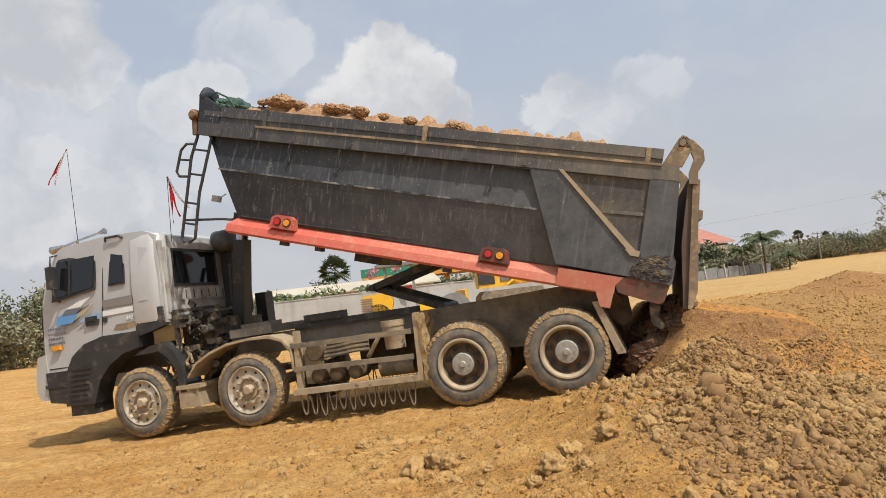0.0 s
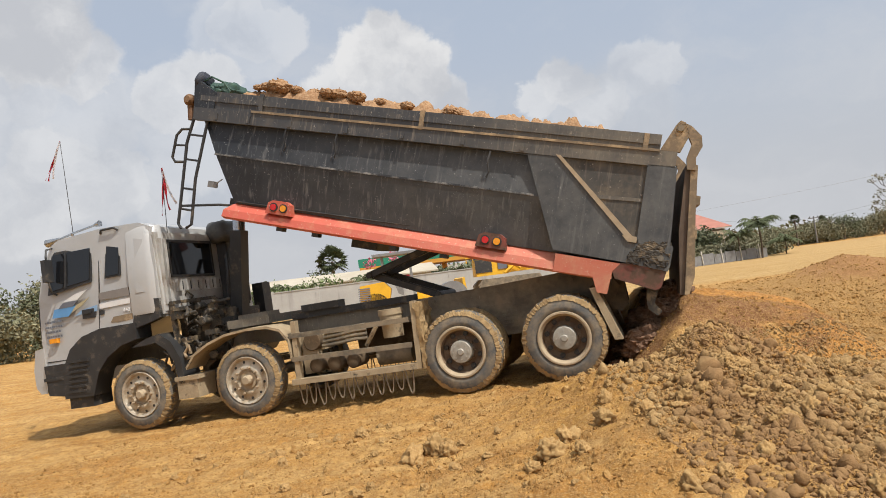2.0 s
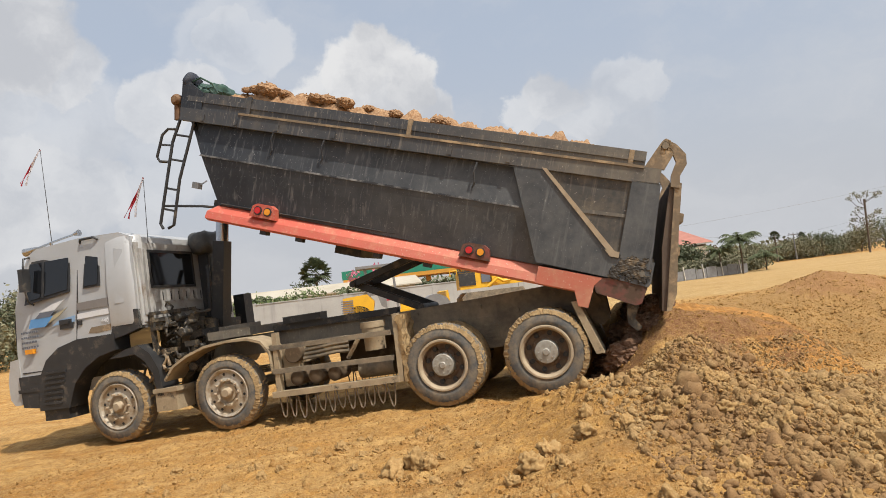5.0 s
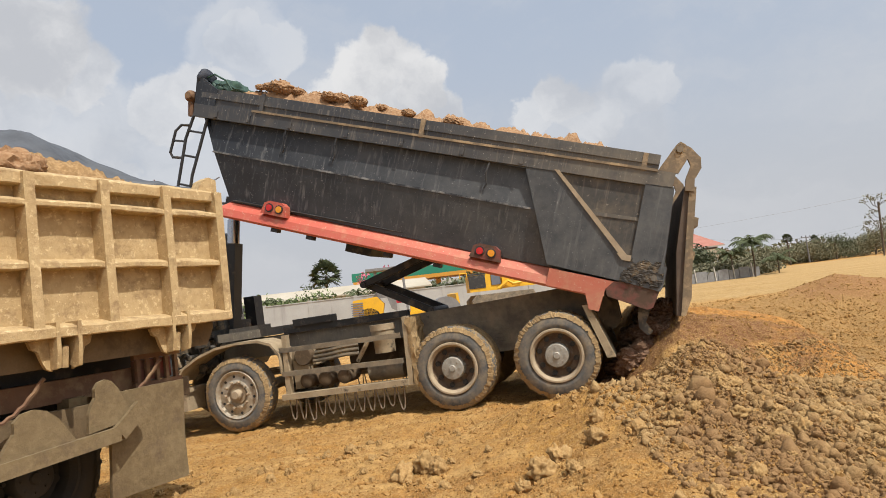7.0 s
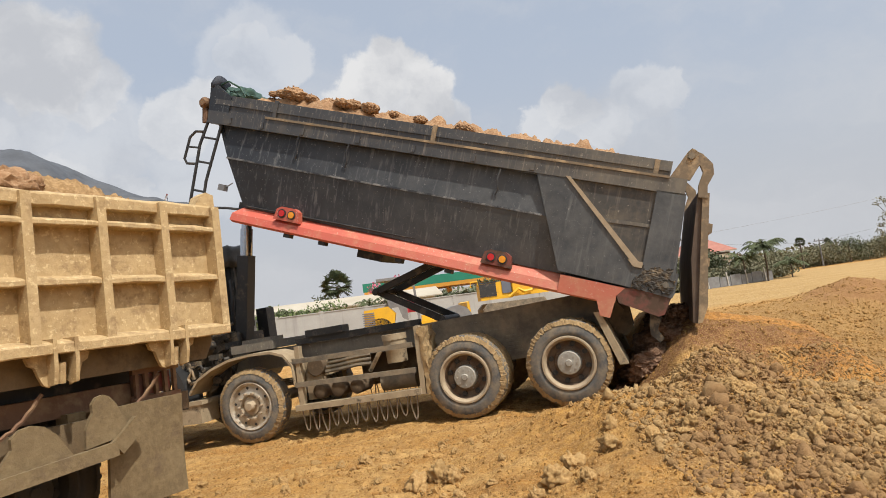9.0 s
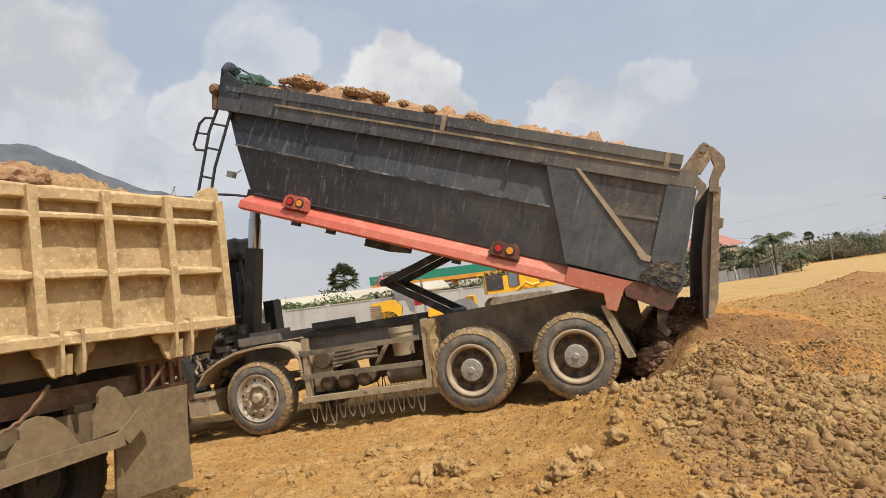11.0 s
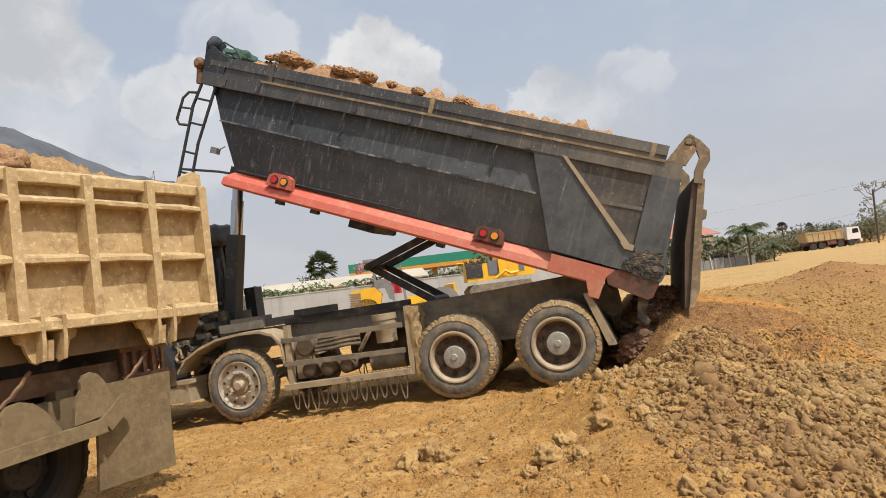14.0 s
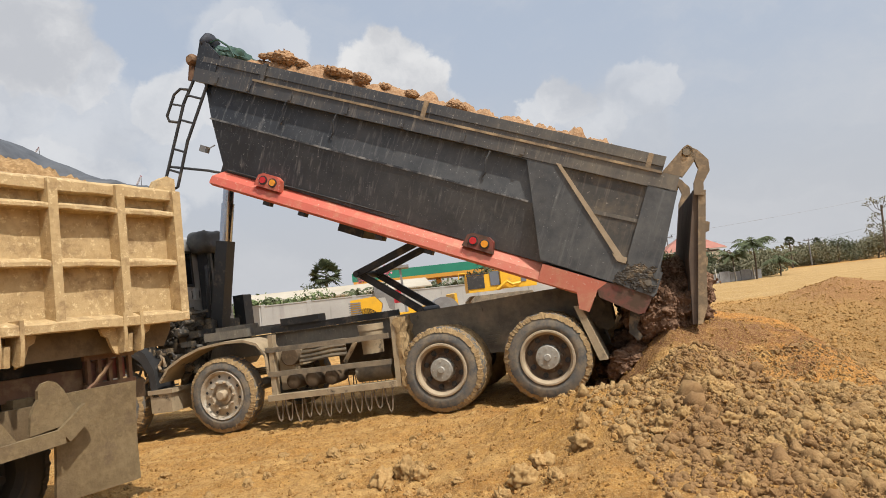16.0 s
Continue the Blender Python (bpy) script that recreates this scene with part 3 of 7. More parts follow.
def ground_material():
    m = bpy.data.materials.new("ochre_soil")
    m.use_nodes = True
    nt = m.node_tree
    bsdf = nt.nodes["Principled BSDF"]
    co = nt.nodes.new("ShaderNodeTexCoord").outputs["Object"]

    def nz(sc, detail=6.0, ro=0.6, off=0.0):
        n = nt.nodes.new("ShaderNodeTexNoise")
        n.inputs["Scale"].default_value, n.inputs["Detail"].default_value, n.inputs["Roughness"].default_value = sc, detail, ro
        mp = nt.nodes.new("ShaderNodeMapping")
        mp.inputs["Location"].default_value = (off, off * 0.7, 0)
        nt.links.new(co, mp.inputs["Vector"])
        nt.links.new(mp.outputs[0], n.inputs["Vector"])
        return n.outputs["Fac"]

    def rng(v, a, b, c=0.0, d=1.0, kind="LINEAR"):
        n = nt.nodes.new("ShaderNodeMapRange")
        n.interpolation_type = kind
        n.inputs[1].default_value, n.inputs[2].default_value, n.inputs[3].default_value, n.inputs[4].default_value = a, b, c, d
        nt.links.new(v, n.inputs[0])
        return n.outputs[0]

    def mix(fac, a, b):
        n = nt.nodes.new("ShaderNodeMixRGB")
        for k, v in enumerate((fac, a, b)):
            if isinstance(v, (int, float)):
                n.inputs[k].default_value = v
            elif isinstance(v, tuple):
                n.inputs[k].default_value = (*v, 1)
            else:
                nt.links.new(v, n.inputs[k])
        return n.outputs[0]

    def patch(cx, cy, r0, r1, sy=1.0):
        """A round patch of another soil, ragged by noise."""
        mp = nt.nodes.new("ShaderNodeMapping")
        mp.inputs["Location"].default_value = (-cx, -cy * sy, 0)
        mp.inputs["Scale"].default_value = (1, sy, 0)
        nt.links.new(co, mp.inputs["Vector"])
        ln = nt.nodes.new("ShaderNodeVectorMath")
        ln.operation = "LENGTH"
        nt.links.new(mp.outputs[0], ln.inputs[0])
        ad = nt.nodes.new("ShaderNodeMath")
        ad.operation = "ADD"
        nt.links.new(ln.outputs["Value"], ad.inputs[0])
        nt.links.new(rng(ragged, 0.3, 0.7, -0.8, 0.8), ad.inputs[1])
        return rng(ad.outputs[0], r1, r0, 0.0, 1.0, "SMOOTHSTEP")

    ragged = nz(2.2, 7.0, 0.65, 3.0)
    big, mid, small, grain = nz(0.35, 5), nz(1.9, 7, 0.65), nz(11, 6, 0.7), nz(70, 4, 0.7)
    col = mix(rng(big, 0.4, 0.62), (0.44, 0.255, 0.080), (0.40, 0.205, 0.052))
    col = mix(rng(mid, 0.42, 0.66), col, (0.50, 0.335, 0.145))
    along = nt.nodes.new("ShaderNodeMapping")
    along.inputs["Rotation"].default_value = (0, 0, radians(13))
    along.inputs["Scale"].default_value = (0.30, 3.2, 0.0)
    nt.links.new(co, along.inputs["Vector"])
    ruts = nt.nodes.new("ShaderNodeTexNoise")
    ruts.inputs["Scale"].default_value, ruts.inputs["Detail"].default_value = 1.0, 7.0
    nt.links.new(along.outputs[0], ruts.inputs["Vector"])
    col = mix(rng(ruts.outputs["Fac"], 0.50, 0.66, 0.0, 0.7), col, (0.56, 0.385, 0.17))
    col = mix(rng(ruts.outputs["Fac"], 0.46, 0.34, 0.0, 0.6), col, (0.31, 0.155, 0.045))
    # tipped heap of paler, greyer soil
    heap = mix(rng(mid, 0.4, 0.6), (0.27, 0.165, 0.070), (0.37, 0.245, 0.115))
    col = mix(patch(3.1, 5.2, 1.3, 2.2, 1.1), col, heap)
    ochre = mix(rng(small, 0.4, 0.6), (0.43, 0.248, 0.072), (0.35, 0.188, 0.052))
    col = mix(patch(1.45, 6.1, 0.45, 1.2, 1.0), col, ochre)
    # darker brown patch on the heap's near flank
    dark_brown = mix(rng(small, 0.4, 0.6), (0.205, 0.112, 0.050), (0.27, 0.155, 0.072))
    col = mix(patch(2.45, 5.25, 0.25, 0.9, 0.8), col, dark_brown)
    orange = mix(rng(small, 0.4, 0.6), (0.48, 0.235, 0.058), (0.38, 0.172, 0.042))
    col = mix(patch(4.8, 8.7, 1.5, 2.3, 0.8), col, orange)
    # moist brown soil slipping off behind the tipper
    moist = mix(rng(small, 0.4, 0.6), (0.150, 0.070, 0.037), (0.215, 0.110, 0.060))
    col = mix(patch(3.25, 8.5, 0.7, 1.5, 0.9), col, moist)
    stretch = nt.nodes.new("ShaderNodeMapping")
    stretch.inputs["Scale"].default_value = (0.04, 0.55, 0.0)
    stretch.inputs["Rotation"].default_value = (0, 0, radians(-8))
    nt.links.new(co, stretch.inputs["Vector"])
    lanes = nt.nodes.new("ShaderNodeTexNoise")
    lanes.inputs["Scale"].default_value, lanes.inputs["Detail"].default_value = 1.0, 6.0
    nt.links.new(stretch.outputs[0], lanes.inputs["Vector"])
    far = mix(rng(lanes.outputs["Fac"], 0.40, 0.58), (0.46, 0.35, 0.185), (0.39, 0.28, 0.130))
    col = mix(patch(20, 74, 45, 48, 1.0), col, far)
    bank = mix(rng(mid, 0.4, 0.6), (0.31, 0.200, 0.082), (0.23, 0.140, 0.055))
    col = mix(patch(11.5, 19.0, 4.5, 6.5, 0.95), col, bank)
    floor = mix(rng(mid, 0.4, 0.6), (0.44, 0.31, 0.14), (0.38, 0.255, 0.11))
    col = mix(patch(9.0, 11.5, 2.2, 3.4, 1.0), col, floor)
    red = mix(rng(small, 0.4, 0.6), (0.27, 0.145, 0.075), (0.21, 0.112, 0.058))
    col = mix(patch(14.2, 23.6, 1.2, 2.6, 1.2), col, red)
    col = mix(rng(small, 0.40, 0.66, 0.0, 0.75), col, (0.19, 0.10, 0.038))
    col = mix(rng(grain, 0.48, 0.66, 0.0, 0.6), col, (0.56, 0.40, 0.20))
    col = mix(rng(nz(130, 3, 0.7, 9.0), 0.54, 0.70, 0.0, 0.5), col, (0.14, 0.08, 0.035))
    tint = nt.nodes.new("ShaderNodeMixRGB")
    tint.blend_type = "MULTIPLY"
    tint.inputs[0].default_value = 1.0
    tint.inputs[2].default_value = (1.03, 0.945, 0.80, 1)
    nt.links.new(col, tint.inputs[1])
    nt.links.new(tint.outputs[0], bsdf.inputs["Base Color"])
    bsdf.inputs["Roughness"].default_value = 0.95
    bsdf.inputs["Specular IOR Level"].default_value = 0.2
    bp = nt.nodes.new("ShaderNodeBump")
    bp.inputs["Strength"].default_value, bp.inputs["Distance"].default_value = 1.0, 0.05
    nt.links.new(mix(0.4, small, grain), bp.inputs["Height"])
    nt.links.new(bp.outputs[0], bsdf.inputs["Normal"])
    return m


build_ground()


# ---- the silver four-axle tipper truck; its own space: x to the rear, y to its far side, z up, first axle at x = 0 ----
WIDE = 2.46
AXLES = (0.0, 1.799, 4.935, 6.264)
HINGE = (6.978, 0.0, 1.231)
REST = 17.7          # how far the body stands up at the start, degrees
LIFT = [(0.0, 0.0), (0.5, 0.13), (1.0, 0.25), (1.5, 0.48), (2.0, 0.75), (2.5, 0.90), (3.0, 1.05), (3.5, 1.32), (4.0, 1.68), (6.5, 2.70), (7.0, 3.02),
        (7.5, 3.28), (8.0, 3.55), (8.5, 3.80), (9.0, 4.10), (11.5, 5.17), (12.0, 5.37), (12.5, 5.62), (13.0, 5.83), (13.5, 6.06),
        (14.0, 6.30), (14.5, 6.56), (15.0, 6.84), (15.5, 7.12), (16.0, 7.22)]


def body_pose(t):
    lift = float(np.interp(t, [a for a, _ in LIFT], [b for _, b in LIFT]))
    return pose(*HINGE, 0, REST + lift, 0)


def tyre_mesh(bm, width, r, side):
    """Tyre round the y axis; side = 1 stretches to +y."""
    w = width * side
    prof = [(0.02 * side, 0.335), (0.0, 0.36), (0.0, r - 0.15), (0.012 * side, r - 0.07), (0.035 * side, r - 0.035), (0.05 * side, r - 0.012), (w * 0.5, r - 0.008),
            (w - 0.05 * side, r - 0.012), (w - 0.012 * side, r - 0.07), (w, r - 0.15), (w, 0.36), (w - 0.02 * side, 0.335), (0.02 * side, 0.335)]
    return lathe(bm, prof, 48)


def lug_mesh(bm, width, r, side, rnd):
    """Tread with lugs, clogged with lumpy mud over the shoulder and the running face."""
    seg, rows = 220, 13
    off = rnd.uniform(0, 50)
    rings = []
    for j in range(rows):
        v = j / (rows - 1)
        y = (0.004 + (width - 0.008) * v) * side
        edge = abs(v - 0.5) * 2
        base = r - 0.014 - 0.06 * smooth(0.72, 1.0, edge) ** 1.5
        ring = []
        for k in range(seg):
            a = 2 * math.pi * k / seg
            lug = 0.0005 * (1 if math.sin(a * 40 + (2.6 if v > 0.5 else 0.0) + 3 * v) > -0.1 else -0.6) * (0.35 + 0.65 * (edge > 0.25))
            mud = 0.019 * noise.fractal((math.cos(a) * 15 + off, math.sin(a) * 15, v * 8), 0.6, 2.1, 4)
            rr = base + lug * 0.8 + mud
            ring.append(bm.verts.new((rr * math.cos(a), y, rr * math.sin(a))))
        rings.append(ring)
    for a, b in zip(rings, rings[1:]):
        for k in range(seg):
            bm.faces.new((a[k], a[(k + 1) % seg], b[(k + 1) % seg], b[k]))
    return bm


def front_wheel(truck, x, y, side):
    rnd = random.Random(int(x * 100) + side)
    w = part("wheel", tyre_mesh(B(), 0.30, 0.525, side), M["tyre"], truck, "dusty front tyre", smooth=True)
    w.matrix_basis = pose(x, y, 0.54)
    part("tread", lug_mesh(B(), 0.30, 0.525, side, rnd), M["tread_mud"], w, "tread caked with ochre mud")
    s = side
    bm = lathe(B(), [(0.02 * s, 0.335), (0.0, 0.325), (0.012 * s, 0.30), (0.055 * s, 0.285), (0.05 * s, 0.225), (0.03 * s, 0.20), (0.03 * s, 0.16), (0.075 * s, 0.145), (0.075 * s, 0.10), (0.075 * s, 0)], 40)
    rim = part("rim", bm, M["alu"], w, "muddy alloy rim", smooth=True)
    first = part("vent_hole", rod(B(), (0.255, 0.049 * s, 0), (0.255, 0.062 * s, 0), 0.02, 8), M["plastic"], w)
    for k in range(10):
        m = pose(0, 0, 0, 0, 360 / 10 * k + 11, 0)
        if k:
            again(first, m, w)
        else:
            first.matrix_basis = m
    first = part("wheel_nut", rod(B(), (0.18, 0.04 * s, 0), (0.18, -0.02 * s, 0), 0.017, 6), M["rim"], w)
    for k in range(10):
        m = pose(0, 0, 0, 0, 360 / 10 * k + 0, 0)
        if k:
            again(first, m, w)
        else:
            first.matrix_basis = m
    bm = lathe(B(), [(0.08 * s, 0.125), (0.055 * s, 0.12), (0.05 * s, 0.075), (-0.01 * s, 0.068), (-0.03 * s, 0.05), (-0.03 * s, 0)], 24)
    part("hub", bm, M["rim"], w, "mud-coated hub", smooth=True)


def rear_wheel(truck, x, y, side):
    rnd = random.Random(int(x * 100) + side)
    s = side
    w = part("wheel", tyre_mesh(B(), 0.29, 0.54, s), M["tyre"], truck, "outer tyre of a muddy twin wheel", smooth=True)
    w.matrix_basis = pose(x, y, 0.54)
    part("tread", lug_mesh(B(), 0.29, 0.54, s, rnd), M["tread_mud"], w, "tread caked with ochre mud")
    bm = tyre_mesh(B(), 0.29, 0.54, s)
    lug_mesh(bm, 0.29, 0.54, s, rnd)
    bmesh.ops.translate(bm, verts=bm.verts, vec=(0, 0.34 * s, 0))
    part("inner_tyre", bm, M["tread_mud"], w)
    bm = lathe(B(), [(0.02 * s, 0.335), (-0.01 * s, 0.325), (-0.01 * s, 0.305), (0.03 * s, 0.285), (0.05 * s, 0.275)], 40)
    part("rim", bm, M["rim"], w, "mud-coloured steel rim", smooth=True)
    bm = lathe(B(), [(0.04 * s, 0.283), (0.16 * s, 0.262), (0.17 * s, 0.20), (0.15 * s, 0.17), (0.15 * s, 0)], 40)
    part("dish", bm, M["rim_in"], w, "dark brown wheel dish", smooth=True)
    first = part("vent_hole", rod(B(), (0.228, 0.13 * s, 0), (0.228, 0.175 * s, 0), 0.032, 10), M["plastic"], w)
    for k in range(8):
        m = pose(0, 0, 0, 0, 360 / 8 * k + 17, 0)
        if k:
            again(first, m, w)
        else:
            first.matrix_basis = m
    first = part("wheel_nut", rod(B(), (0.165, 0.16 * s, 0), (0.165, 0.1 * s, 0), 0.016, 6), M["rim_in"], w)
    for k in range(10):
        m = pose(0, 0, 0, 0, 360 / 10 * k + 0, 0)
        if k:
            again(first, m, w)
        else:
            first.matrix_basis = m
    bm = lathe(B(), [(0.16 * s, 0.15), (0.03 * s, 0.145), (0.018 * s, 0.135), (0.012 * s, 0.045), (-0.004 * s, 0.035), (-0.004 * s, 0)], 28)
    for k in range(8):
        a = 2 * math.pi * k / 8
        rod(bm, (0.10 * math.cos(a), 0.02 * s, 0.10 * math.sin(a)), (0.10 * math.cos(a), 0.004 * s, 0.10 * math.sin(a)), 0.010, 6)
    part("hub", bm, M["hubcap"], w, "pale steel axle cap", smooth=True)
    return w


def cab(truck):
    # shell: side outline drawn across, then the roof drawn in a little
    side = [(-1.70, 1.16), (-1.73, 1.50), (-1.68, 2.20), (-1.55, 2.62), (-1.36, 2.98), (-1.20, 3.06), (-0.40, 3.10), (0.30, 3.07), (0.50, 2.98), (0.54, 2.60), (0.54, 1.62), (0.10, 1.60), (-0.62, 1.58), (-0.98, 1.46), (-1.26, 1.16)]
    bm = prism(B(), side, 0.0, WIDE)
    for v in bm.verts:
        inset = 0.07 * smooth(2.25, 3.12, v.co.z) + 0.05 * smooth(-1.45, -1.74, v.co.x)
        v.co.y += inset if v.co.y < 1 else -inset
    body = part("cab", bm, M["silver"], truck, "silver-grey painted cab, dusty and dented", bevel=0.035, smooth=True)
    # rear wall, dirtier, ribbed
    bm = cuboid(B(), 0.535, 0.56, 0.05, WIDE - 0.05, 1.66, 2.88)
    part("rear_wall", bm, M["silver_back"], body, "grimy pressed rear wall of the cab", bevel=0.01)
    for k in range(9):
        y = 0.40 + k * 0.19
        part("rib", cuboid(B(), 0.555, 0.61, y, y + 0.09, 1.98, 2.16), M["silver_back"], body, bevel=0.02)
        # Dark strips in the vent row, deepening the shade between its ribs.
        part("vent_slot", cuboid(B(), 0.556, 0.566, y + 0.10, y + 0.175, 2.00, 2.13), M["plastic"], body)
    for y in (0.09, 0.20):
        part("rib", cuboid(B(), 0.555, 0.605, y, y + 0.055, 1.80, 2.78), M["silver_back"], body, bevel=0.02)
        # Dark strip standing for the shade in the gap beside an upright rib.
        part("vent_slot", cuboid(B(), 0.556, 0.566, y + 0.062, y + 0.10, 1.82, 2.76), M["plastic"], body)
    bm = cuboid(B(), 0.555, 0.575, 0.32, 1.36, 2.22, 2.74)
    part("rear_window", bm, M["glass"], body, "dark rear window in a rubber seal", bevel=0.008)
    bm = B()
    for a in ((0.29, 1.39, 2.73, 2.77), (0.29, 1.39, 2.19, 2.23), (0.29, 0.33, 2.2, 2.77), (1.35, 1.39, 2.2, 2.77)):
        cuboid(bm, 0.556, 0.586, a[0], a[1], a[2], a[3])
    part("window_seal", bm, M["plastic"], body)
    # near side: door window, quarter window, seams, handle, fender flare, step
    def pane(name, outline, label, y=-0.004, mat=None, thick=0.02, par=None):
        bm = prism(B(), outline, y, y + thick)
        for v in bm.verts:
            v.co.y += 0.07 * smooth(2.25, 3.12, v.co.z) + 0.05 * smooth(-1.45, -1.74, v.co.x)
        return part(name, bm, mat or M["glass"], par or body, label, bevel=0.004)
    pane("door_window", [(-1.42, 2.28), (-0.65, 2.36), (-0.61, 2.84), (-1.32, 2.84)], "dark door window")
    pane("window_frame", [(-1.46, 2.23), (-0.62, 2.32), (-0.58, 2.88), (-1.34, 2.88)], "black window surround", 0.006, M["plastic"], 0.02)
    pane("window_post", [(-1.12, 2.30), (-1.08, 2.30), (-1.05, 2.84), (-1.09, 2.84)], "", -0.010, M["plastic"], 0.02)
    pane("quarter_window", [(-0.34, 2.36), (-0.11, 2.36), (-0.07, 2.86), (-0.29, 2.88)], "narrow green-tinted quarter window")
    pane("window_frame", [(-0.37, 2.33), (-0.08, 2.33), (-0.04, 2.90), (-0.31, 2.91)], "", 0.006, M["plastic"], 0.02)
    pane("door_seam", [(-0.575, 1.60), (-0.562, 1.60), (-0.43, 2.95), (-0.443, 2.95)], "", -0.002, M["plastic"], 0.02)
    pane("door_seam", [(-1.66, 1.22), (-1.65, 1.20), (-1.25, 1.20), (-1.25, 1.215)], "", -0.002, M["plastic"], 0.02)
    bm = B()
    plan = [(0.07, -0.012), (0.40, -0.028), (0.49, 0.0), (0.575, 0.10), (0.585, 0.16), (0.50, 0.20), (0.07, 0.06)]
    rings = []
    for z, dy, dx in ((1.70, 0.0, 0.0), (1.74, -0.008, 0.004), (2.30, -0.004, 0.004), (2.90, 0.052, -0.012), (3.0, 0.085, -0.05)):
        rings.append([bm.verts.new((x + dx * (x > 0.4), y + dy, z)) for x, y in plan])
    for lo, hi in zip(rings, rings[1:]):
        for k in range(7):
            bm.faces.new((lo[k], lo[(k + 1) % 7], hi[(k + 1) % 7], hi[k]))
    bm.faces.new(rings[0][::-1])
    bm.faces.new(rings[-1])
    part("corner_panel", bm, M["silver"], body, "rounded rear corner air panel", bevel=0.006, smooth=True)
    pane("panel_slot", [(0.19, 2.03), (0.35, 2.02), (0.38, 2.80), (0.23, 2.84)], "", -0.034, M["silver"], 0.012)
    pane("stripe", [(-1.42, 1.87), (-1.36, 2.0), (-0.94, 2.01), (-1.11, 1.86)], "blue stripe", -0.003, M["blue"], 0.01)
    pane("stripe", [(-0.86, 1.92), (-0.56, 1.96), (-0.57, 1.87), (-0.99, 1.85)], "pale blue stripe", -0.003, M["blue_pale"], 0.01)
    pane("stripe", [(-1.20, 2.09), (-0.94, 2.18), (-0.71, 2.22), (-0.91, 2.09)], "white slash", -0.003, M["stripe_white"], 0.01)
    pane("stripe", [(-1.28, 2.00), (-1.18, 2.08), (-0.90, 2.08), (-1.0, 2.00)], "dark slash", -0.006, M["stripe_dark"], 0.01)
    pane("stripe", [(-1.05, 1.90), (-0.94, 2.01), (-0.67, 2.10), (-0.83, 1.99)], "tan slash", -0.0075, M["stripe_tan"], 0.01)
    pane("stripe", [(-0.52, 1.89), (0.04, 1.90), (0.05, 1.98), (-0.51, 1.97)], "white stripe", -0.003, M["stripe_white"], 0.01)
    pane("stripe", [(-0.50, 2.02), (0.05, 2.01), (0.04, 2.14), (-0.50, 2.13)], "grey-brown stripe", -0.003, M["stripe_grey"], 0.01)
    pane("rust_patch", [(-0.35, 1.66), (-0.29, 1.74), (0.05, 1.75), (0.05, 1.66), (-0.2, 1.645)], "brown rusty scrape", -0.003, M["rust"], 0.01)
    txt = bpy.data.curves.new("model_number", "FONT")
    txt.body, txt.size, txt.extrude = "440", 0.085, 0.002
    tob = new("model_number", txt)
    tob.parent = body
    txt.materials.append(M["stripe_white"])
    tob.matrix_basis = pose(-0.10, -0.006, 1.785, 90, 0, 0)
    for r in range(4):
        bm = B()
        x = -1.60
        while x < -1.28:
            wd = 0.02 + 0.03 * noise.random()
            cuboid(bm, x, x + wd, -0.003, 0.004, 1.80 - r * 0.075, 1.83 - r * 0.075)
            x += wd + 0.015
        for v in bm.verts:
            v.co.y += 0.05 * smooth(-1.45, -1.74, v.co.x)
        part("small_print", bm, M["stripe_dark"], body)
    bm = cuboid(B(), -0.84, -0.62, -0.012, 0.02, 1.78, 1.92)
    part("handle_recess", bm, M["plastic"], body, "black door handle", bevel=0.01)
    bm = cuboid(B(), -0.82, -0.66, -0.03, -0.01, 1.85, 1.89)
    part("door_handle", bm, M["plastic"], body, bevel=0.008)
    bm = cuboid(B(), -0.52, -0.45, -0.006, 0.02, 1.80, 1.87)
    part("key_lock", bm, M["plastic"], body, bevel=0.006)
    bm = cuboid(B(), -1.50, -1.36, -0.03, 0.04, 1.49, 1.56)
    part("turn_signal", bm, M["lens_amber"], body, "orange side turn signal", bevel=0.015)
    # black flare over the first wheel
    out = [(-1.34, 0.62), (-1.30, 1.10), (-1.14, 1.36), (-0.90, 1.52), (-0.55, 1.60), (0.10, 1.60), (0.10, 1.36), (-0.20, 1.30), (-0.46, 1.16), (-0.66, 0.96), (-0.80, 0.62)]
    bm = prism(B(), out, -0.025, 0.30)
    flare = part("wheel_flare", bm, M["plastic"], truck, "black plastic wheel flare with slats", bevel=0.02, smooth=True)
    bm = B()
    for k in range(7):
        z = 0.70 + k * 0.075
        cuboid(bm, -1.24 + 0.012 * k, -0.92 + 0.02 * k, -0.040, -0.02, z, z + 0.035)
    part("flare_slats", bm, M["plastic"], flare)
    bm = prism(B(), [(0.02, 1.50), (0.40, 1.58), (0.54, 1.62), (0.54, 1.90), (0.30, 1.92), (0.12, 1.80)], -0.015, 0.12)
    part("corner_trim", bm, M["plastic"], truck, bevel=0.015)
    arc = [(-0.02, 1.24), (0.24, 1.34), (0.48, 1.38), (0.66, 1.24), (0.78, 1.00), (0.82, 0.62), (0.72, 0.62), (0.68, 0.94), (0.56, 1.14), (0.40, 1.26), (0.2, 1.24)]
    part("mudguard", prism(B(), arc, -0.02, 0.36), M["plastic"], truck, "black mudguard behind the front wheel", bevel=0.015, smooth=True)
    bm = cuboid(B(), 0.68, 1.02, -0.02, 0.40, 0.40, 0.70)
    cuboid(bm, 0.66, 1.06, -0.04, 0.36, 0.66, 0.72)
    part("step_box", bm, M["muddy"], truck, "mud-coated step box", bevel=0.015)
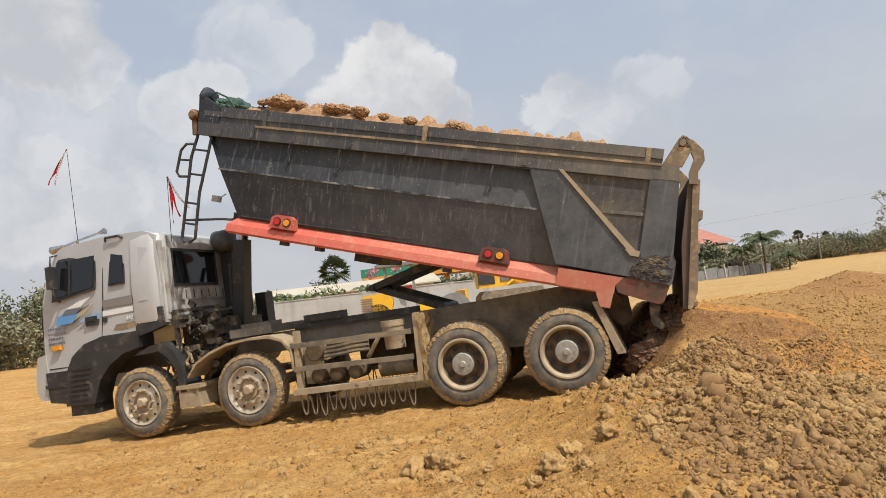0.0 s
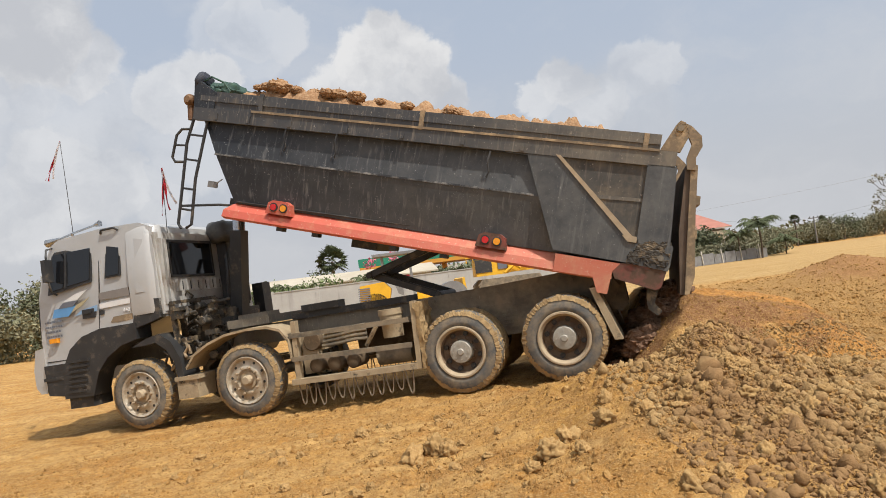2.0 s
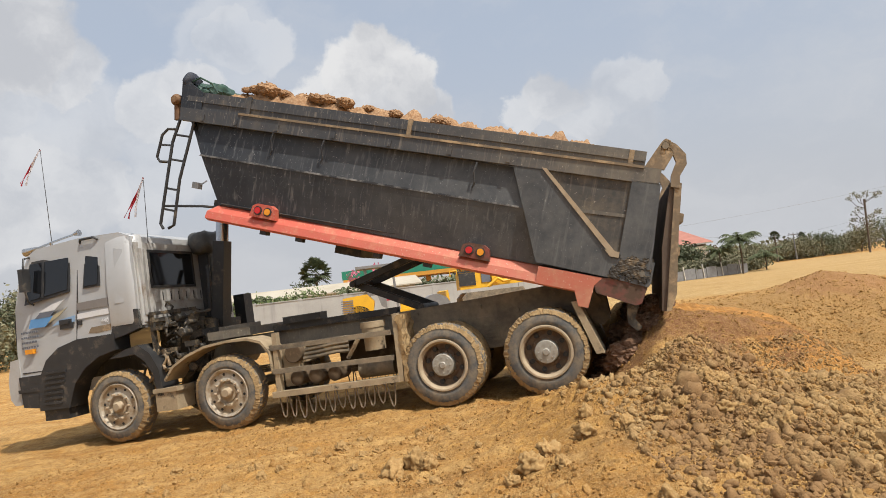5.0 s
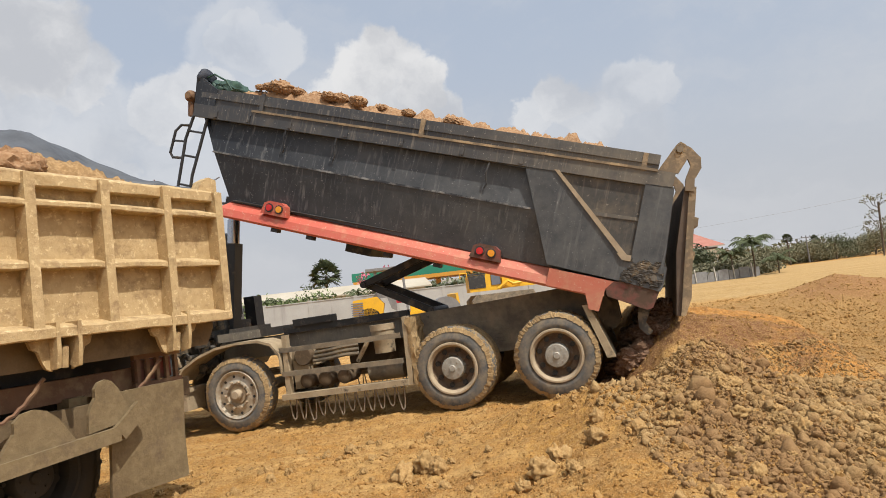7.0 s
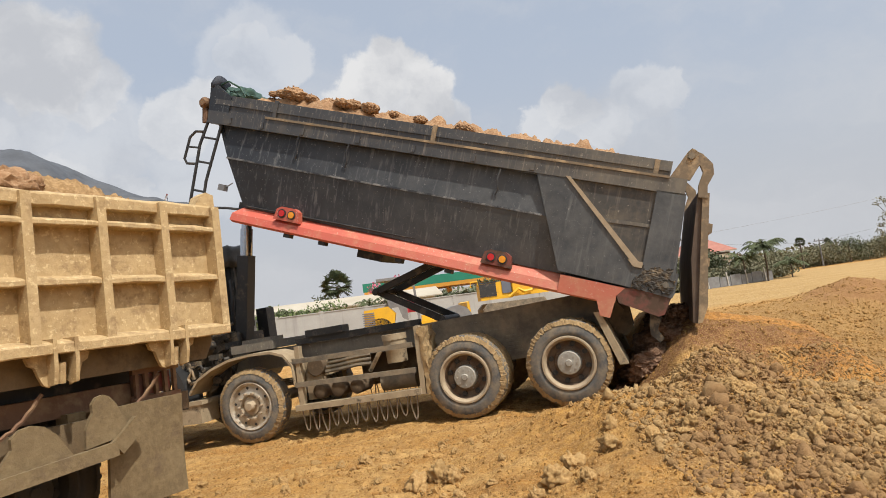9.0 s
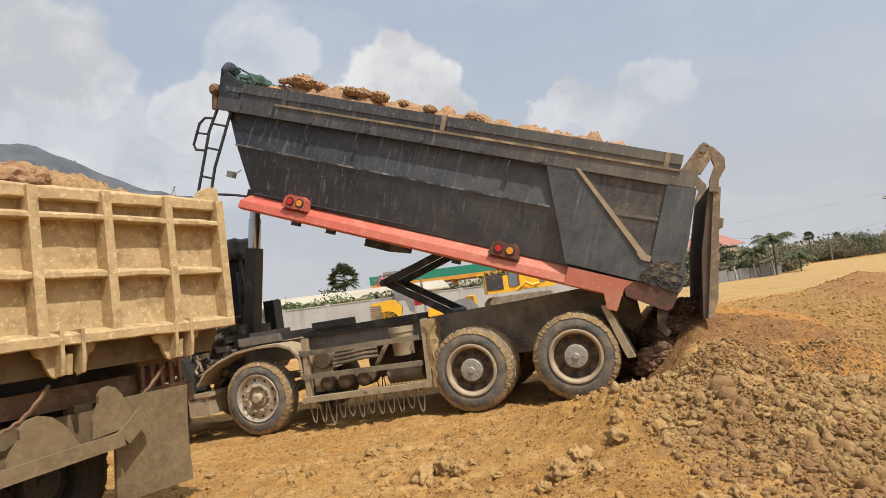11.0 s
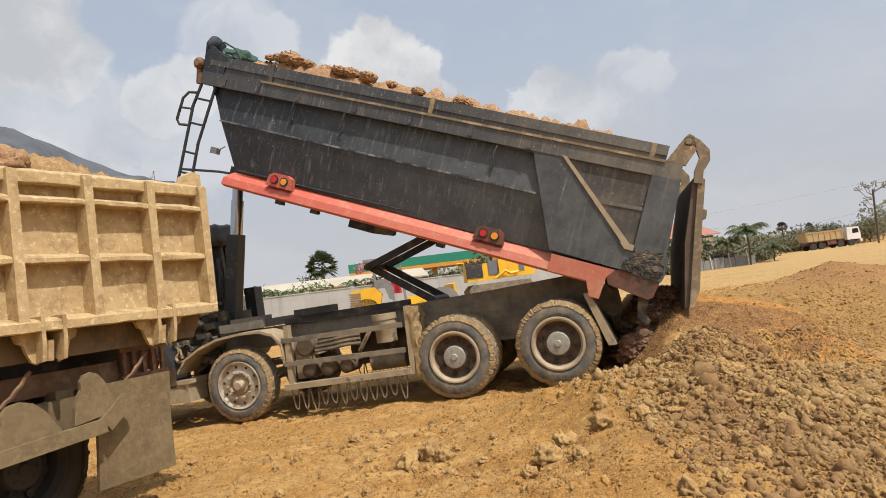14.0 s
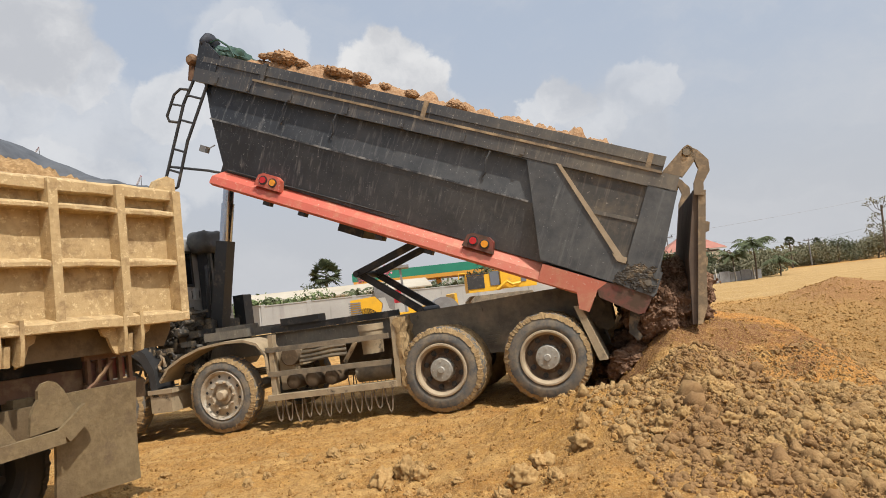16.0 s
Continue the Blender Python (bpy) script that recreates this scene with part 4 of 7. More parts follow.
    # bumper, entry steps, grille
    bm = prism(B(), [(-1.70, 1.44), (-1.86, 1.42), (-1.93, 1.10), (-1.92, 0.84), (-1.84, 0.74), (-1.71, 0.74), (-1.69, 1.16)], 0.03, WIDE - 0.03)
    part("bumper", bm, M["silver"], truck, "silver front bumper", bevel=0.03, smooth=True)
    bm = prism(B(), [(-1.70, 1.16), (-1.26, 1.16), (-1.34, 0.66), (-1.66, 0.70)], 0.0, 0.4)
    cuboid(bm, -1.72, -1.30, -0.01, 0.35, 0.92, 0.97)
    part("entry_step", bm, M["plastic"], truck, "black entry steps", bevel=0.015)
    bm = cuboid(B(), -1.30, -0.86, 0.02, 0.40, 0.46, 0.68)
    part("flap", bm, M["plastic"], truck, bevel=0.02)
    bm = prism(B(), [(-1.74, 1.50), (-1.83, 1.52), (-1.82, 2.02), (-1.70, 2.10), (-1.64, 2.0), (-1.66, 1.5)], 0.14, WIDE - 0.14)
    part("grille", bm, M["plastic"], truck, "black front grille", bevel=0.02)
    bm = prism(B(), [(-1.70, 2.14), (-1.60, 2.18), (-1.27, 2.96), (-1.36, 2.94), (-1.56, 2.50)], 0.30, WIDE - 0.30)
    part("windscreen", bm, M["glass"], truck, "dark windscreen", bevel=0.02)
    # mirror
    bm = cuboid(B(), -1.33, -1.25, -0.18, -0.04, 2.42, 2.76)
    mirror = part("mirror", bm, M["plastic"], truck, "black door mirror", bevel=0.03)
    bm = tube(B(), [(-1.34, 0.10, 2.96), (-1.30, -0.08, 2.92), (-1.27, -0.13, 2.80), (-1.27, -0.13, 2.38), (-1.28, -0.08, 2.26), (-1.30, 0.02, 2.22)], 0.016)
    part("mirror_arm", bm, M["plastic"], mirror)
    # roof: air horns, lamp, rail
    bm = tube(B(), [(-1.46, 0.16, 3.06), (-1.25, 0.16, 3.09), (-0.95, 0.16, 3.14), (-0.55, 0.16, 3.19)], 0.018)
    rod(bm, (-1.25, 0.16, 3.09), (-1.50, 0.16, 3.06), 0.025, 14, 0.065)
    rod(bm, (-0.56, 0.16, 3.19), (-0.46, 0.16, 3.20), 0.025, 14, 0.05)
    rod(bm, (-1.0, 0.16, 3.14), (-1.0, 0.18, 3.03), 0.02)
    part("air_horn", bm, M["chrome"], truck, "chrome air horns on the roof", smooth=True)
    bm = tube(B(), [(-0.38, 0.06, 3.02), (-0.34, 0.02, 3.06), (-0.10, 0.02, 3.06), (-0.06, 0.06, 3.02)], 0.018)
    part("grab_rail", bm, M["plastic"], truck)
    # intake stack behind the cab on the far half, snorkel hood
    bm = cuboid(B(), 0.62, 0.80, 1.48, 1.98, 1.66, 2.80)
    stack = part("air_intake", bm, M["plastic"], truck, "black ribbed air intake stack", bevel=0.02)
    bm = B()
    bmesh.ops.create_uvsphere(bm, u_segments=28, v_segments=18, radius=1.0)
    for v in bm.verts:
        q = [math.copysign(abs(c) ** 0.55, c) for c in v.co]
        droop = 0.05 * noise.noise((q[0] * 2, q[1] * 3, q[2]))
        v.co = Vector((0.72 + q[0] * 0.20 + 0.03 * (q[2] < 0), 1.63 + q[1] * 0.34, 2.90 + q[2] * 0.19 + droop))
    part("intake_hood", bm, M["plastic_dust"], stack, "rounded black intake hood", smooth=True)
    for k in range(4):
        part("stack_rib", cuboid(B(), 0.80, 0.85, 1.50 + k * 0.125, 1.56 + k * 0.125, 1.70, 2.76), M["plastic_dust"], stack, bevel=0.018)
    bm = tube(B(), [(0.82, 1.42, 2.5), (0.86, 1.36, 2.3), (0.84, 1.34, 1.9), (0.8, 1.4, 1.66)], 0.035)
    part("intake_hose", bm, M["plastic"], stack, smooth=True)
    # oily engine and gearbox between cab and second axle
    rnd = random.Random(4)
    bm = cuboid(B(), 0.30, 1.10, 0.72, 1.75, 0.85, 1.60)
    eng = part("engine", bm, M["engine"], truck, "oily black engine with hoses and pipes", bevel=0.04)
    for k in range(54):
        bm = B()
        x, y, z = rnd.uniform(0.50, 1.15), rnd.uniform(0.06, 0.75), rnd.uniform(0.95, 1.72)
        if k % 3 == 0:
            rod(bm, (x, y, z), (x + rnd.uniform(-.05, .05), y + rnd.uniform(.05, .22), z), rnd.uniform(0.03, 0.07), 14)
        elif k % 3 == 1:
            cuboid(bm, x, x + rnd.uniform(.05, .16), y, y + rnd.uniform(.06, .2), z, z + rnd.uniform(.04, .15))
        else:
            p = [Vector((x, y, z))]
            for j in range(5):
                p.append(p[-1] + Vector((rnd.uniform(-.14, .14), rnd.uniform(-.08, .12), rnd.uniform(-.16, .12))))
            tube(bm, p, rnd.uniform(0.012, 0.028))
        part(("pulley", "bracket", "hose")[k % 3], bm, M["engine"] if k % 5 else M["rust"], eng, bevel=0.008 if k % 3 < 2 else 0)
    bm = B()
    for y in (0.16, 1.95):
        beam(bm, (0.62, y, 1.80), (0.66, y, 1.10), 0.06, 0.06)
    for y0, z0, y1, z1 in ((0.12, 1.70, 1.9, 1.72), (0.12, 1.80, 1.2, 1.83)):
        beam(bm, (0.64, y0, z0), (0.64, y1, z1), 0.05, 0.05)
    part("cab_mount", bm, M["engine"], truck, bevel=0.008)


def chassis(truck):
    for y0 in (0.80, 1.58):
        bm = cuboid(B(), -1.5, 7.0, y0, y0 + 0.08, 0.98, 1.26)
        part("chassis_rail", bm, M["black_mud"] if y0 < 1 else M["chassis"], truck, "muddy dark steel frame rail", bevel=0.008)
    for x in (0.0, 1.8, 3.2, 4.2, 5.6, 6.9):
        part("crossmember", cuboid(B(), x - .06, x + .06, 0.88, 1.58, 1.0, 1.2), M["chassis"], truck)
    # upper boxes on the frame
    bm = cuboid(B(), 1.35, 2.05, 0.40, 1.9, 1.28, 1.40)
    cuboid(bm, 1.45, 1.95, 0.55, 0.9, 1.38, 1.46)
    part("frame_deck", bm, M["black_mud"], truck, bevel=0.02)
    bm = cuboid(B(), 2.25, 4.2, 0.72, 0.86, 1.27, 1.36)
    cuboid(bm, 2.45, 3.05, 0.66, 0.90, 1.36, 1.46)
    part("subframe_pad", bm, M["plastic"], truck, bevel=0.02)
    # deep plates above the rear axles
    bm = prism(B(), [(4.16, 1.28), (5.2, 1.30), (6.3, 1.34), (6.85, 1.30), (7.0, 1.05), (6.9, 0.86), (5.9, 0.62), (5.3, 0.62), (4.4, 0.70), (4.16, 0.80)], 0.66, 0.72)
    prism(bm, [(4.16, 1.28), (5.2, 1.30), (6.3, 1.34), (6.85, 1.30), (7.0, 1.05), (6.9, 0.86), (5.9, 0.62), (5.3, 0.62), (4.4, 0.70), (4.16, 0.80)], 1.74, 1.80)
    plate = part("frame_plate", bm, M["chassis"], truck, "mud-brown deep frame plates over the rear axles", bevel=0.008)
    bm = B()
    for x, z in ((4.32, 1.18), (4.32, 1.06), (4.5, 1.22), (5.1, 1.05), (5.9, 1.08), (6.4, 1.22), (5.4, 1.2)):
        part("bolt", rod(B(), (x, 0.665, z), (x, 0.63, z), 0.03, 10), M["chassis"], plate)
    bm.free()
    for x0, x1, z in ((4.30, 4.42, 1.12), (5.2, 5.6, 1.02), (4.85, 5.15, 1.16)):
        part("plate_rib", cuboid(B(), x0, x1, 0.64, 0.67, z, z + 0.03), M["chassis"], plate, bevel=0.004)
    for k in range(5):
        part("plate_rib", cuboid(B(), 5.42, 5.62, 0.64, 0.67, 0.72 + k * 0.05, 0.75 + k * 0.05), M["chassis"], plate, bevel=0.004)
    # leaf springs and axles
    for x in AXLES:
        part("axle", rod(B(), (x, 0.28, 0.54), (x, WIDE - 0.28, 0.54), 0.085, 14), M["chassis"], truck, smooth=True)
    for x in AXLES:
        bm = B()
        for k in range(4):
            cuboid(bm, x - 0.55 + k * 0.09, x + 0.55 - k * 0.09, 0.70, 0.78, 0.70 + k * 0.028, 0.722 + k * 0.028)
        part("leaf_spring", bm, M["chassis"], truck)
    # fenders of the second axle
    for s, y0, y1 in ((1, -0.03, 0.42), (-1, WIDE - 0.42, WIDE + 0.03)):
        top = [(0.86, 0.84), (1.02, 1.02), (1.26, 1.14), (1.56, 1.23), (1.90, 1.26), (2.24, 1.25), (2.44, 1.18), (2.55, 1.02), (2.56, 0.78)]
        low = [(x * 0.985 + 0.024, z - 0.035) for x, z in top][::-1]
        part("mudguard", prism(B(), top + low, y0, y1), M["muddy"], truck, "tan mud-covered mudguard arched over the second wheel", bevel=0.008, smooth=True)
    # side guard, tanks and pipes
    for side in (0, 1):
        def yy(v):
            return v if side == 0 else WIDE - v
        bm = B()
        for zl, zr in ((1.06, 1.05), (0.74, 0.72)):
            beam(bm, (2.55, yy(0.02), zl), (4.30, yy(0.02), zr), 0.05, 0.065)
        guard = part("side_guard", bm, M["chassis"], truck, "mud-covered side guard rails with hanging chains", bevel=0.012)
        part("guard_board", beam(B(), (2.52, yy(0.05), 0.43), (4.34, yy(0.05), 0.44), 0.16, 0.075), M["muddy"], guard, bevel=0.012)
        for x, zt in ((2.60, 1.26), (4.36, 1.28)):
            bm = beam(B(), (x, yy(0.06), 0.40), (x + 0.03, yy(0.06), zt), 0.10, 0.07, (1, 0, 0))
            part("guard_post", bm, M["muddy"], guard, bevel=0.012)
        bm = cuboid(B(), 4.41, 4.47, min(yy(0.0), yy(0.5)), max(yy(0.0), yy(0.5)), 0.40, 1.26)
        bmesh.ops.subdivide_edges(bm, edges=bm.edges[:], cuts=12, use_grid_fill=True)
        for v in bm.verts:
            v.co += 0.05 * noise.noise_vector(v.co * 14) * Vector((1, 0.5, 0.3))
        flapm = part("mud_screen", bm, M["tread_mud"], guard, "thick mud crust on the screen before the rear wheel")
        # chains in hanging loops
        rnd = random.Random(side + 3)
        x = 2.64
        for k in range(12):
            wd, dp = rnd.uniform(0.10, 0.14), rnd.uniform(0.24, 0.33)
            pts = []
            for j in range(13):
                u = j / 12 * 2 - 1
                pts.append((x + wd / 2 * u, yy(0.04) + rnd.uniform(-.006, .006), 0.40 - dp * (1 - abs(u) ** 2.4) + 0.012 * (j % 2)))
            part("chain", tube(B(), pts, 0.0095, 5), M["chain"], guard, "rusty hanging chain loop" if k == 0 else "")
            x += 0.142
        if side == 0:
            bm = cuboid(B(), 2.70, 2.92, 0.30, 0.62, 0.80, 1.02)
            cuboid(bm, 2.62, 2.86, 0.20, 0.34, 0.50, 1.02)
            part("battery_box", bm, M["muddy"], truck, "muddy battery box", bevel=0.02)
            for x, z, r in ((2.82, 0.60, 0.10), (3.10, 0.60, 0.105), (3.38, 0.60, 0.10)):
                bm = rod(B(), (x, 0.16, z), (x, 0.50, z), r, 18)
                bmesh.ops.create_uvsphere(bm, u_segments=16, v_segments=8, radius=r, matrix=pose(x, 0.16, z) @ Matrix.Diagonal((1, 0.4, 1, 1)))
                part("air_tank", bm, M["brown_mud"], truck, "muddy round air tank", smooth=True)
            for k in range(4):
                bm = tube(B(), [(2.96 + 0.02 * k, 0.16, 0.86 + k * 0.055), (3.2, 0.14, 0.87 + k * 0.055), (3.45, 0.16, 0.89 + k * 0.055), (3.62, 0.2, 0.88 + k * 0.06)], 0.028)
                part("pipe", bm, M["chassis"], truck, smooth=True)
            bm = rod(B(), (2.80, 0.3, 0.94), (2.80, 0.16, 0.94), 0.13, 18)
            part("filter", bm, M["brown_mud"], truck, smooth=True, bevel=0.01)
            bm = lathe(B(), [(0, 0.0), (0, 0.14), (0.16, 0.145), (0.20, 0.16), (0.34, 0.155), (0.36, 0)], 24)
            bmesh.ops.rotate(bm, verts=bm.verts, matrix=Matrix.Rotation(radians(90), 3, "X"))
            bmesh.ops.translate(bm, verts=bm.verts, vec=(3.98, 0.26, 0.84))
            part("canister", bm, M["muddy"], truck, "pale mud-coated canister", smooth=True)
            bm = rod(B(), (3.98, 0.26, 1.14), (3.98, 0.26, 1.22), 0.17, 24)
            part("canister_lid", bm, M["muddy"], truck, smooth=True)
            bm = tube(B(), [(3.62, 0.12, 0.78), (3.72, 0.10, 0.90), (3.80, 0.12, 1.02)], 0.03)
            part("pipe", bm, M["muddy"], truck)
            bm = rod(B(), (3.70, 0.35, 0.60), (4.2, 0.35, 0.60), 0.13, 18)
            part("silencer", bm, M["chassis"], truck, "muddy exhaust silencer", smooth=True)
        else:
            bm = cuboid(B(), 2.75, 3.95, WIDE - 0.62, WIDE - 0.12, 0.50, 1.08)
            part("fuel_tank", bm, M["brown_mud"], truck, bevel=0.06)
    # rear end: flap, brackets, chain
    for y0, y1 in ((0.02, 0.60), (WIDE - 0.6, WIDE - 0.02)):
        bm = prism(B(), [(6.66, 1.10), (6.74, 1.10), (6.96, 0.44), (6.86, 0.44)], y0, y1)
        part("mud_flap", bm, M["muddy"], truck, "bent mud-grey flap behind the rear wheel", bevel=0.006)
    bm = prism(B(), [(6.86, 1.24), (7.06, 1.10), (7.08, 0.80), (6.98, 0.72), (6.86, 0.78)], 0.74, 0.84)
    prism(bm, [(6.86, 1.24), (7.06, 1.10), (7.08, 0.80), (6.98, 0.72), (6.86, 0.78)], 1.62, 1.72)
    cuboid(bm, 6.92, 7.04, 0.84, 1.62, 0.82, 1.02)
    part("tail_bracket", bm, M["chassis"], truck, bevel=0.012)


def arm_at(name, truck, a, length, w, h):
    """A bar along +x from its own origin, to be turned about y."""
    bm = B()
    for y in (0.0, 0.70):
        beam(bm, (0, y, 0), (length, y, 0), w, h)
    for x in (0.0, length):
        rod(bm, (x, -0.06, 0), (x, 0.76, 0), 0.05, 12)
    return part(name, bm, M["plastic"], truck, "black steel lift arm", bevel=0.01)


def hoist(truck):
    """Front telescopic ram and the folding stabiliser arms; returns what has to be keyed."""
    barrel = part("ram_barrel", cuboid(B(), -0.10, 0.10, -0.11, 0.11, 0.0, 1.62), M["plastic"], truck, "black outer stage of the front ram", bevel=0.03)
    mid = part("ram_stage", rod(B(), (0, 0, 0.2), (0, 0, 1.75), 0.10, 22), M["rod"], truck, "bright steel ram stage", smooth=True)
    rodp = part("ram_rod", rod(B(), (0, 0, 0.2), (0, 0, 1.78), 0.085, 22), M["rod"], truck, "bright steel ram rod", smooth=True)
    bm = cuboid(B(), 0.86, 1.06, 2.0, 2.25, 1.26, 1.98)
    part("oil_tank", bm, M["plastic"], truck, "black hydraulic oil tank behind the cab", bevel=0.02)
    part("ram_seat", cuboid(B(), 0.9, 1.38, 0.86, 1.6, 1.02, 1.30), M["black_mud"], truck, bevel=0.02)
    low = arm_at("lift_arm", truck, None, 1.05, 0.06, 0.10)
    up = arm_at("lift_arm", truck, None, 1.03, 0.06, 0.10)
    return barrel, mid, rodp, low, up


RAM_FOOT = Vector((1.02, 1.23, 1.22))
RAM_HEAD = Vector((-6.02, 1.23, 0.12))       # in the body's space
ARM_FOOT = Vector((4.53, 0.85, 1.30))
ARM_HEAD = Vector((-2.52, 0.85, -0.05))


def hoist_rows(t):
    m = body_pose(t)
    head = m @ RAM_HEAD
    d = head - RAM_FOOT
    turn = math.degrees(math.atan2(d.x, d.z))
    reach = d.length
    u = d.normalized()
    barrel = pose(*RAM_FOOT, 0, turn, 0)
    mid = Matrix.Translation(RAM_FOOT + u * max(0.0, (reach - 1.78) * 0.5)) @ pose(0, 0, 0, 0, turn, 0)
    rod_m = Matrix.Translation(RAM_FOOT + u * (reach - 1.78)) @ pose(0, 0, 0, 0, turn, 0)
    # two bars of fixed length from the frame to the body
    a, b = Vector((ARM_FOOT.x, ARM_FOOT.z)), m @ ARM_HEAD
    b = Vector((b.x, b.z))
    ab = b - a
    dd = ab.length
    l1, l2 = 1.05, 1.03
    k = (l1 * l1 - l2 * l2 + dd * dd) / (2 * dd)
    h = math.sqrt(max(0.0, l1 * l1 - k * k))
    n = Vector((-ab.y, ab.x)).normalized()
    j = a + ab.normalized() * k + n * h
    if j.x > a.x:
        j = a + ab.normalized() * k - n * h
    v1, v2 = j - a, j - b
    low = pose(ARM_FOOT.x, ARM_FOOT.y, ARM_FOOT.z, 0, -math.degrees(math.atan2(v1.y, v1.x)), 0)
    up = pose(b.x, ARM_HEAD.y - 0.1, b.y, 0, -math.degrees(math.atan2(v2.y, v2.x)), 0)
    return barrel, mid, rod_m, low, up


def tipper_body(truck):
    """The black tub on red longitudinal skirts, in its own space with the hinge at the origin."""
    bm = B()
    # cross sections (y, z) of the near half: rail at the top, then the wall drawn in to the floor
    def wall(x_top, x_crease, x_bot, x_end):
        pts = [(0.085, 1.30), (0.08, 1.28), (0.02, 0.80), (0.125, 0.14)]
        xs0 = [x_top, x_top, x_crease, x_bot]
        for s in (0, 1):
            a = [bm.verts.new((xs0[k], p[0] if s == 0 else WIDE - p[0], p[1])) for k, p in enumerate(pts)]
            b = [bm.verts.new((x_end, p[0] if s == 0 else WIDE - p[0], p[1])) for p in pts]
            c = [bm.verts.new((xs0[k], (p[0] if s == 0 else WIDE - p[0]) + (0.05 if s == 0 else -0.05), p[1])) for k, p in enumerate(pts)]
            d = [bm.verts.new((x_end, (p[0] if s == 0 else WIDE - p[0]) + (0.05 if s == 0 else -0.05), p[1])) for p in pts]
            for k in range(3):
                bm.faces.new((a[k], a[k + 1], b[k + 1], b[k]))
                bm.faces.new((c[k], d[k], d[k + 1], c[k + 1]))
                bm.faces.new((a[k], c[k], c[k + 1], a[k + 1]))
                bm.faces.new((b[k], b[k + 1], d[k + 1], d[k]))
    wall(-6.02, -5.72, -5.36, 0.50)
    # floor and sloping head board
    prism(bm, [(-5.36, 0.10), (0.55, 0.10), (0.55, 0.16), (-5.36, 0.16)], 0.28, WIDE - 0.28)
    hb = [(-6.06, 1.78, 0.03), (-6.02, 1.30, 0.03), (-5.72, 0.80, 0.07), (-5.36, 0.14, 0.18)]
    rows = [[bm.verts.new((x + dx, y if s == 0 else WIDE - y, z)) for x, z, y in hb] for dx in (0, 0.06) for s in (0, 1)]
    for k in range(3):
        bm.faces.new((rows[0][k], rows[1][k], rows[1][k + 1], rows[0][k + 1]))
        bm.faces.new((rows[2][k], rows[2][k + 1], rows[3][k + 1], rows[3][k]))
    bm.faces.new((rows[0][0], rows[2][0], rows[3][0], rows[1][0]))
    body = part("tipper_body", bm, M["black"], truck, "black steel tipper tub, scratched and mud-streaked")

    def both(fn, name, material, label="", bevel=0.0, **kw):
        for s in (0, 1):
            bm = fn(B())
            if s:
                bmesh.ops.transform(bm, matrix=Matrix(((1, 0, 0, 0), (0, -1, 0, WIDE), (0, 0, 1, 0), (0, 0, 0, 1))), verts=bm.verts)
            part(name, bm, material, body, label, bevel, **kw)

    # top rail: lower web, ledge, three stacked side boards, front horn
    both(lambda b: prism(b, [(-6.13, 1.24), (0.50, 1.33), (0.50, 1.52), (-6.15, 1.42)], -0.03, 0.07), "side_rail", M["black_mud"], "black top rail streaked with mud", 0.01)
    both(lambda b: prism(b, [(-5.2, 1.425), (0.30, 1.50), (0.30, 1.53), (-5.2, 1.455)], -0.045, 0.06), "rail_ledge", M["rust"], "mud lying along the rail ledge", 0.006)
    for k in range(3):
        z0, z1 = 1.455 + k * 0.072, 1.525 + k * 0.060
        both(lambda b: prism(b, [(-6.06, z0 - 0.04 * (k == 0)), (0.30, z1), (0.30, z1 + 0.062), (-6.06, z0 + 0.074)], -0.005 - 0.018 * (k % 2), 0.05), "side_board", M["black_mud"], "black extension board on the rail", 0.012)
    both(lambda b: prism(b, [(-6.15, 1.40), (-6.20, 1.80), (-6.10, 1.80), (-5.82, 1.66), (-5.82, 1.42)], -0.02, 0.06), "front_horn", M["black"], "", 0.012)
    for x in (-5.1, -2.72, 0.10):
        both(lambda b: cuboid(b, x, x + 0.06, -0.035, 0.0, 1.42 + 0.012 * (x + 5.2), 1.70), "board_bracket", M["rust"] if x > -5 else M["black_mud"], "", 0.006)
    for k, x in enumerate((-5.78, -5.25, -4.60, -3.75, -2.95, -2.12, -1.35)):
        both(lambda b: cuboid(b, x, x + 0.05, -0.05, -0.02, 1.27 + 0.013 * (x + 5.8), 1.36 + 0.013 * (x + 5.8)), "rail_hook", M["black_mud"], "", 0.006)
    for x in (-4.62, -3.85, -1.72):
        both(lambda b: tube(b, [(x, -0.02, 1.28), (x - 0.02, -0.03, 1.15), (x + 0.01, 0.0, 1.02), (x - 0.02, 0.02, 0.95)], 0.012, 5), "tie_hook", M["black"])
    # raised rear bracing: slanted panel, rear post, sill; the wall between them lies deeper
    both(lambda b: prism(b, [(-1.27, 1.33), (-0.90, 1.33), (0.10, 0.42), (0.62, 0.42), (0.62, 0.18), (0.60, 0.12), (0.08, 0.15), (-0.76, 0.17)], -0.022, 0.20), "brace_panel", M["black"], "black slanted rear brace panel", 0.01)
    both(lambda b: prism(b, [(0.19, 1.34), (0.52, 1.35), (0.60, 0.20), (0.20, 0.42)], -0.03, 0.20), "rear_post", M["black"], "black rear corner post splashed with mud", 0.01)
    both(lambda b: prism(b, [(-0.90, 1.33), (-0.84, 1.33), (0.18, 0.44), (0.10, 0.42)], -0.04, 0.0), "brace_edge", M["rim"], "tan mud along the brace edge", 0.006)
    both(lambda b: prism(b, [(0.02, 0.47), (0.20, 0.47), (0.20, 0.40), (0.10, 0.40)], -0.044, 0.06), "brace_toe", M["rim"], "", 0.005)
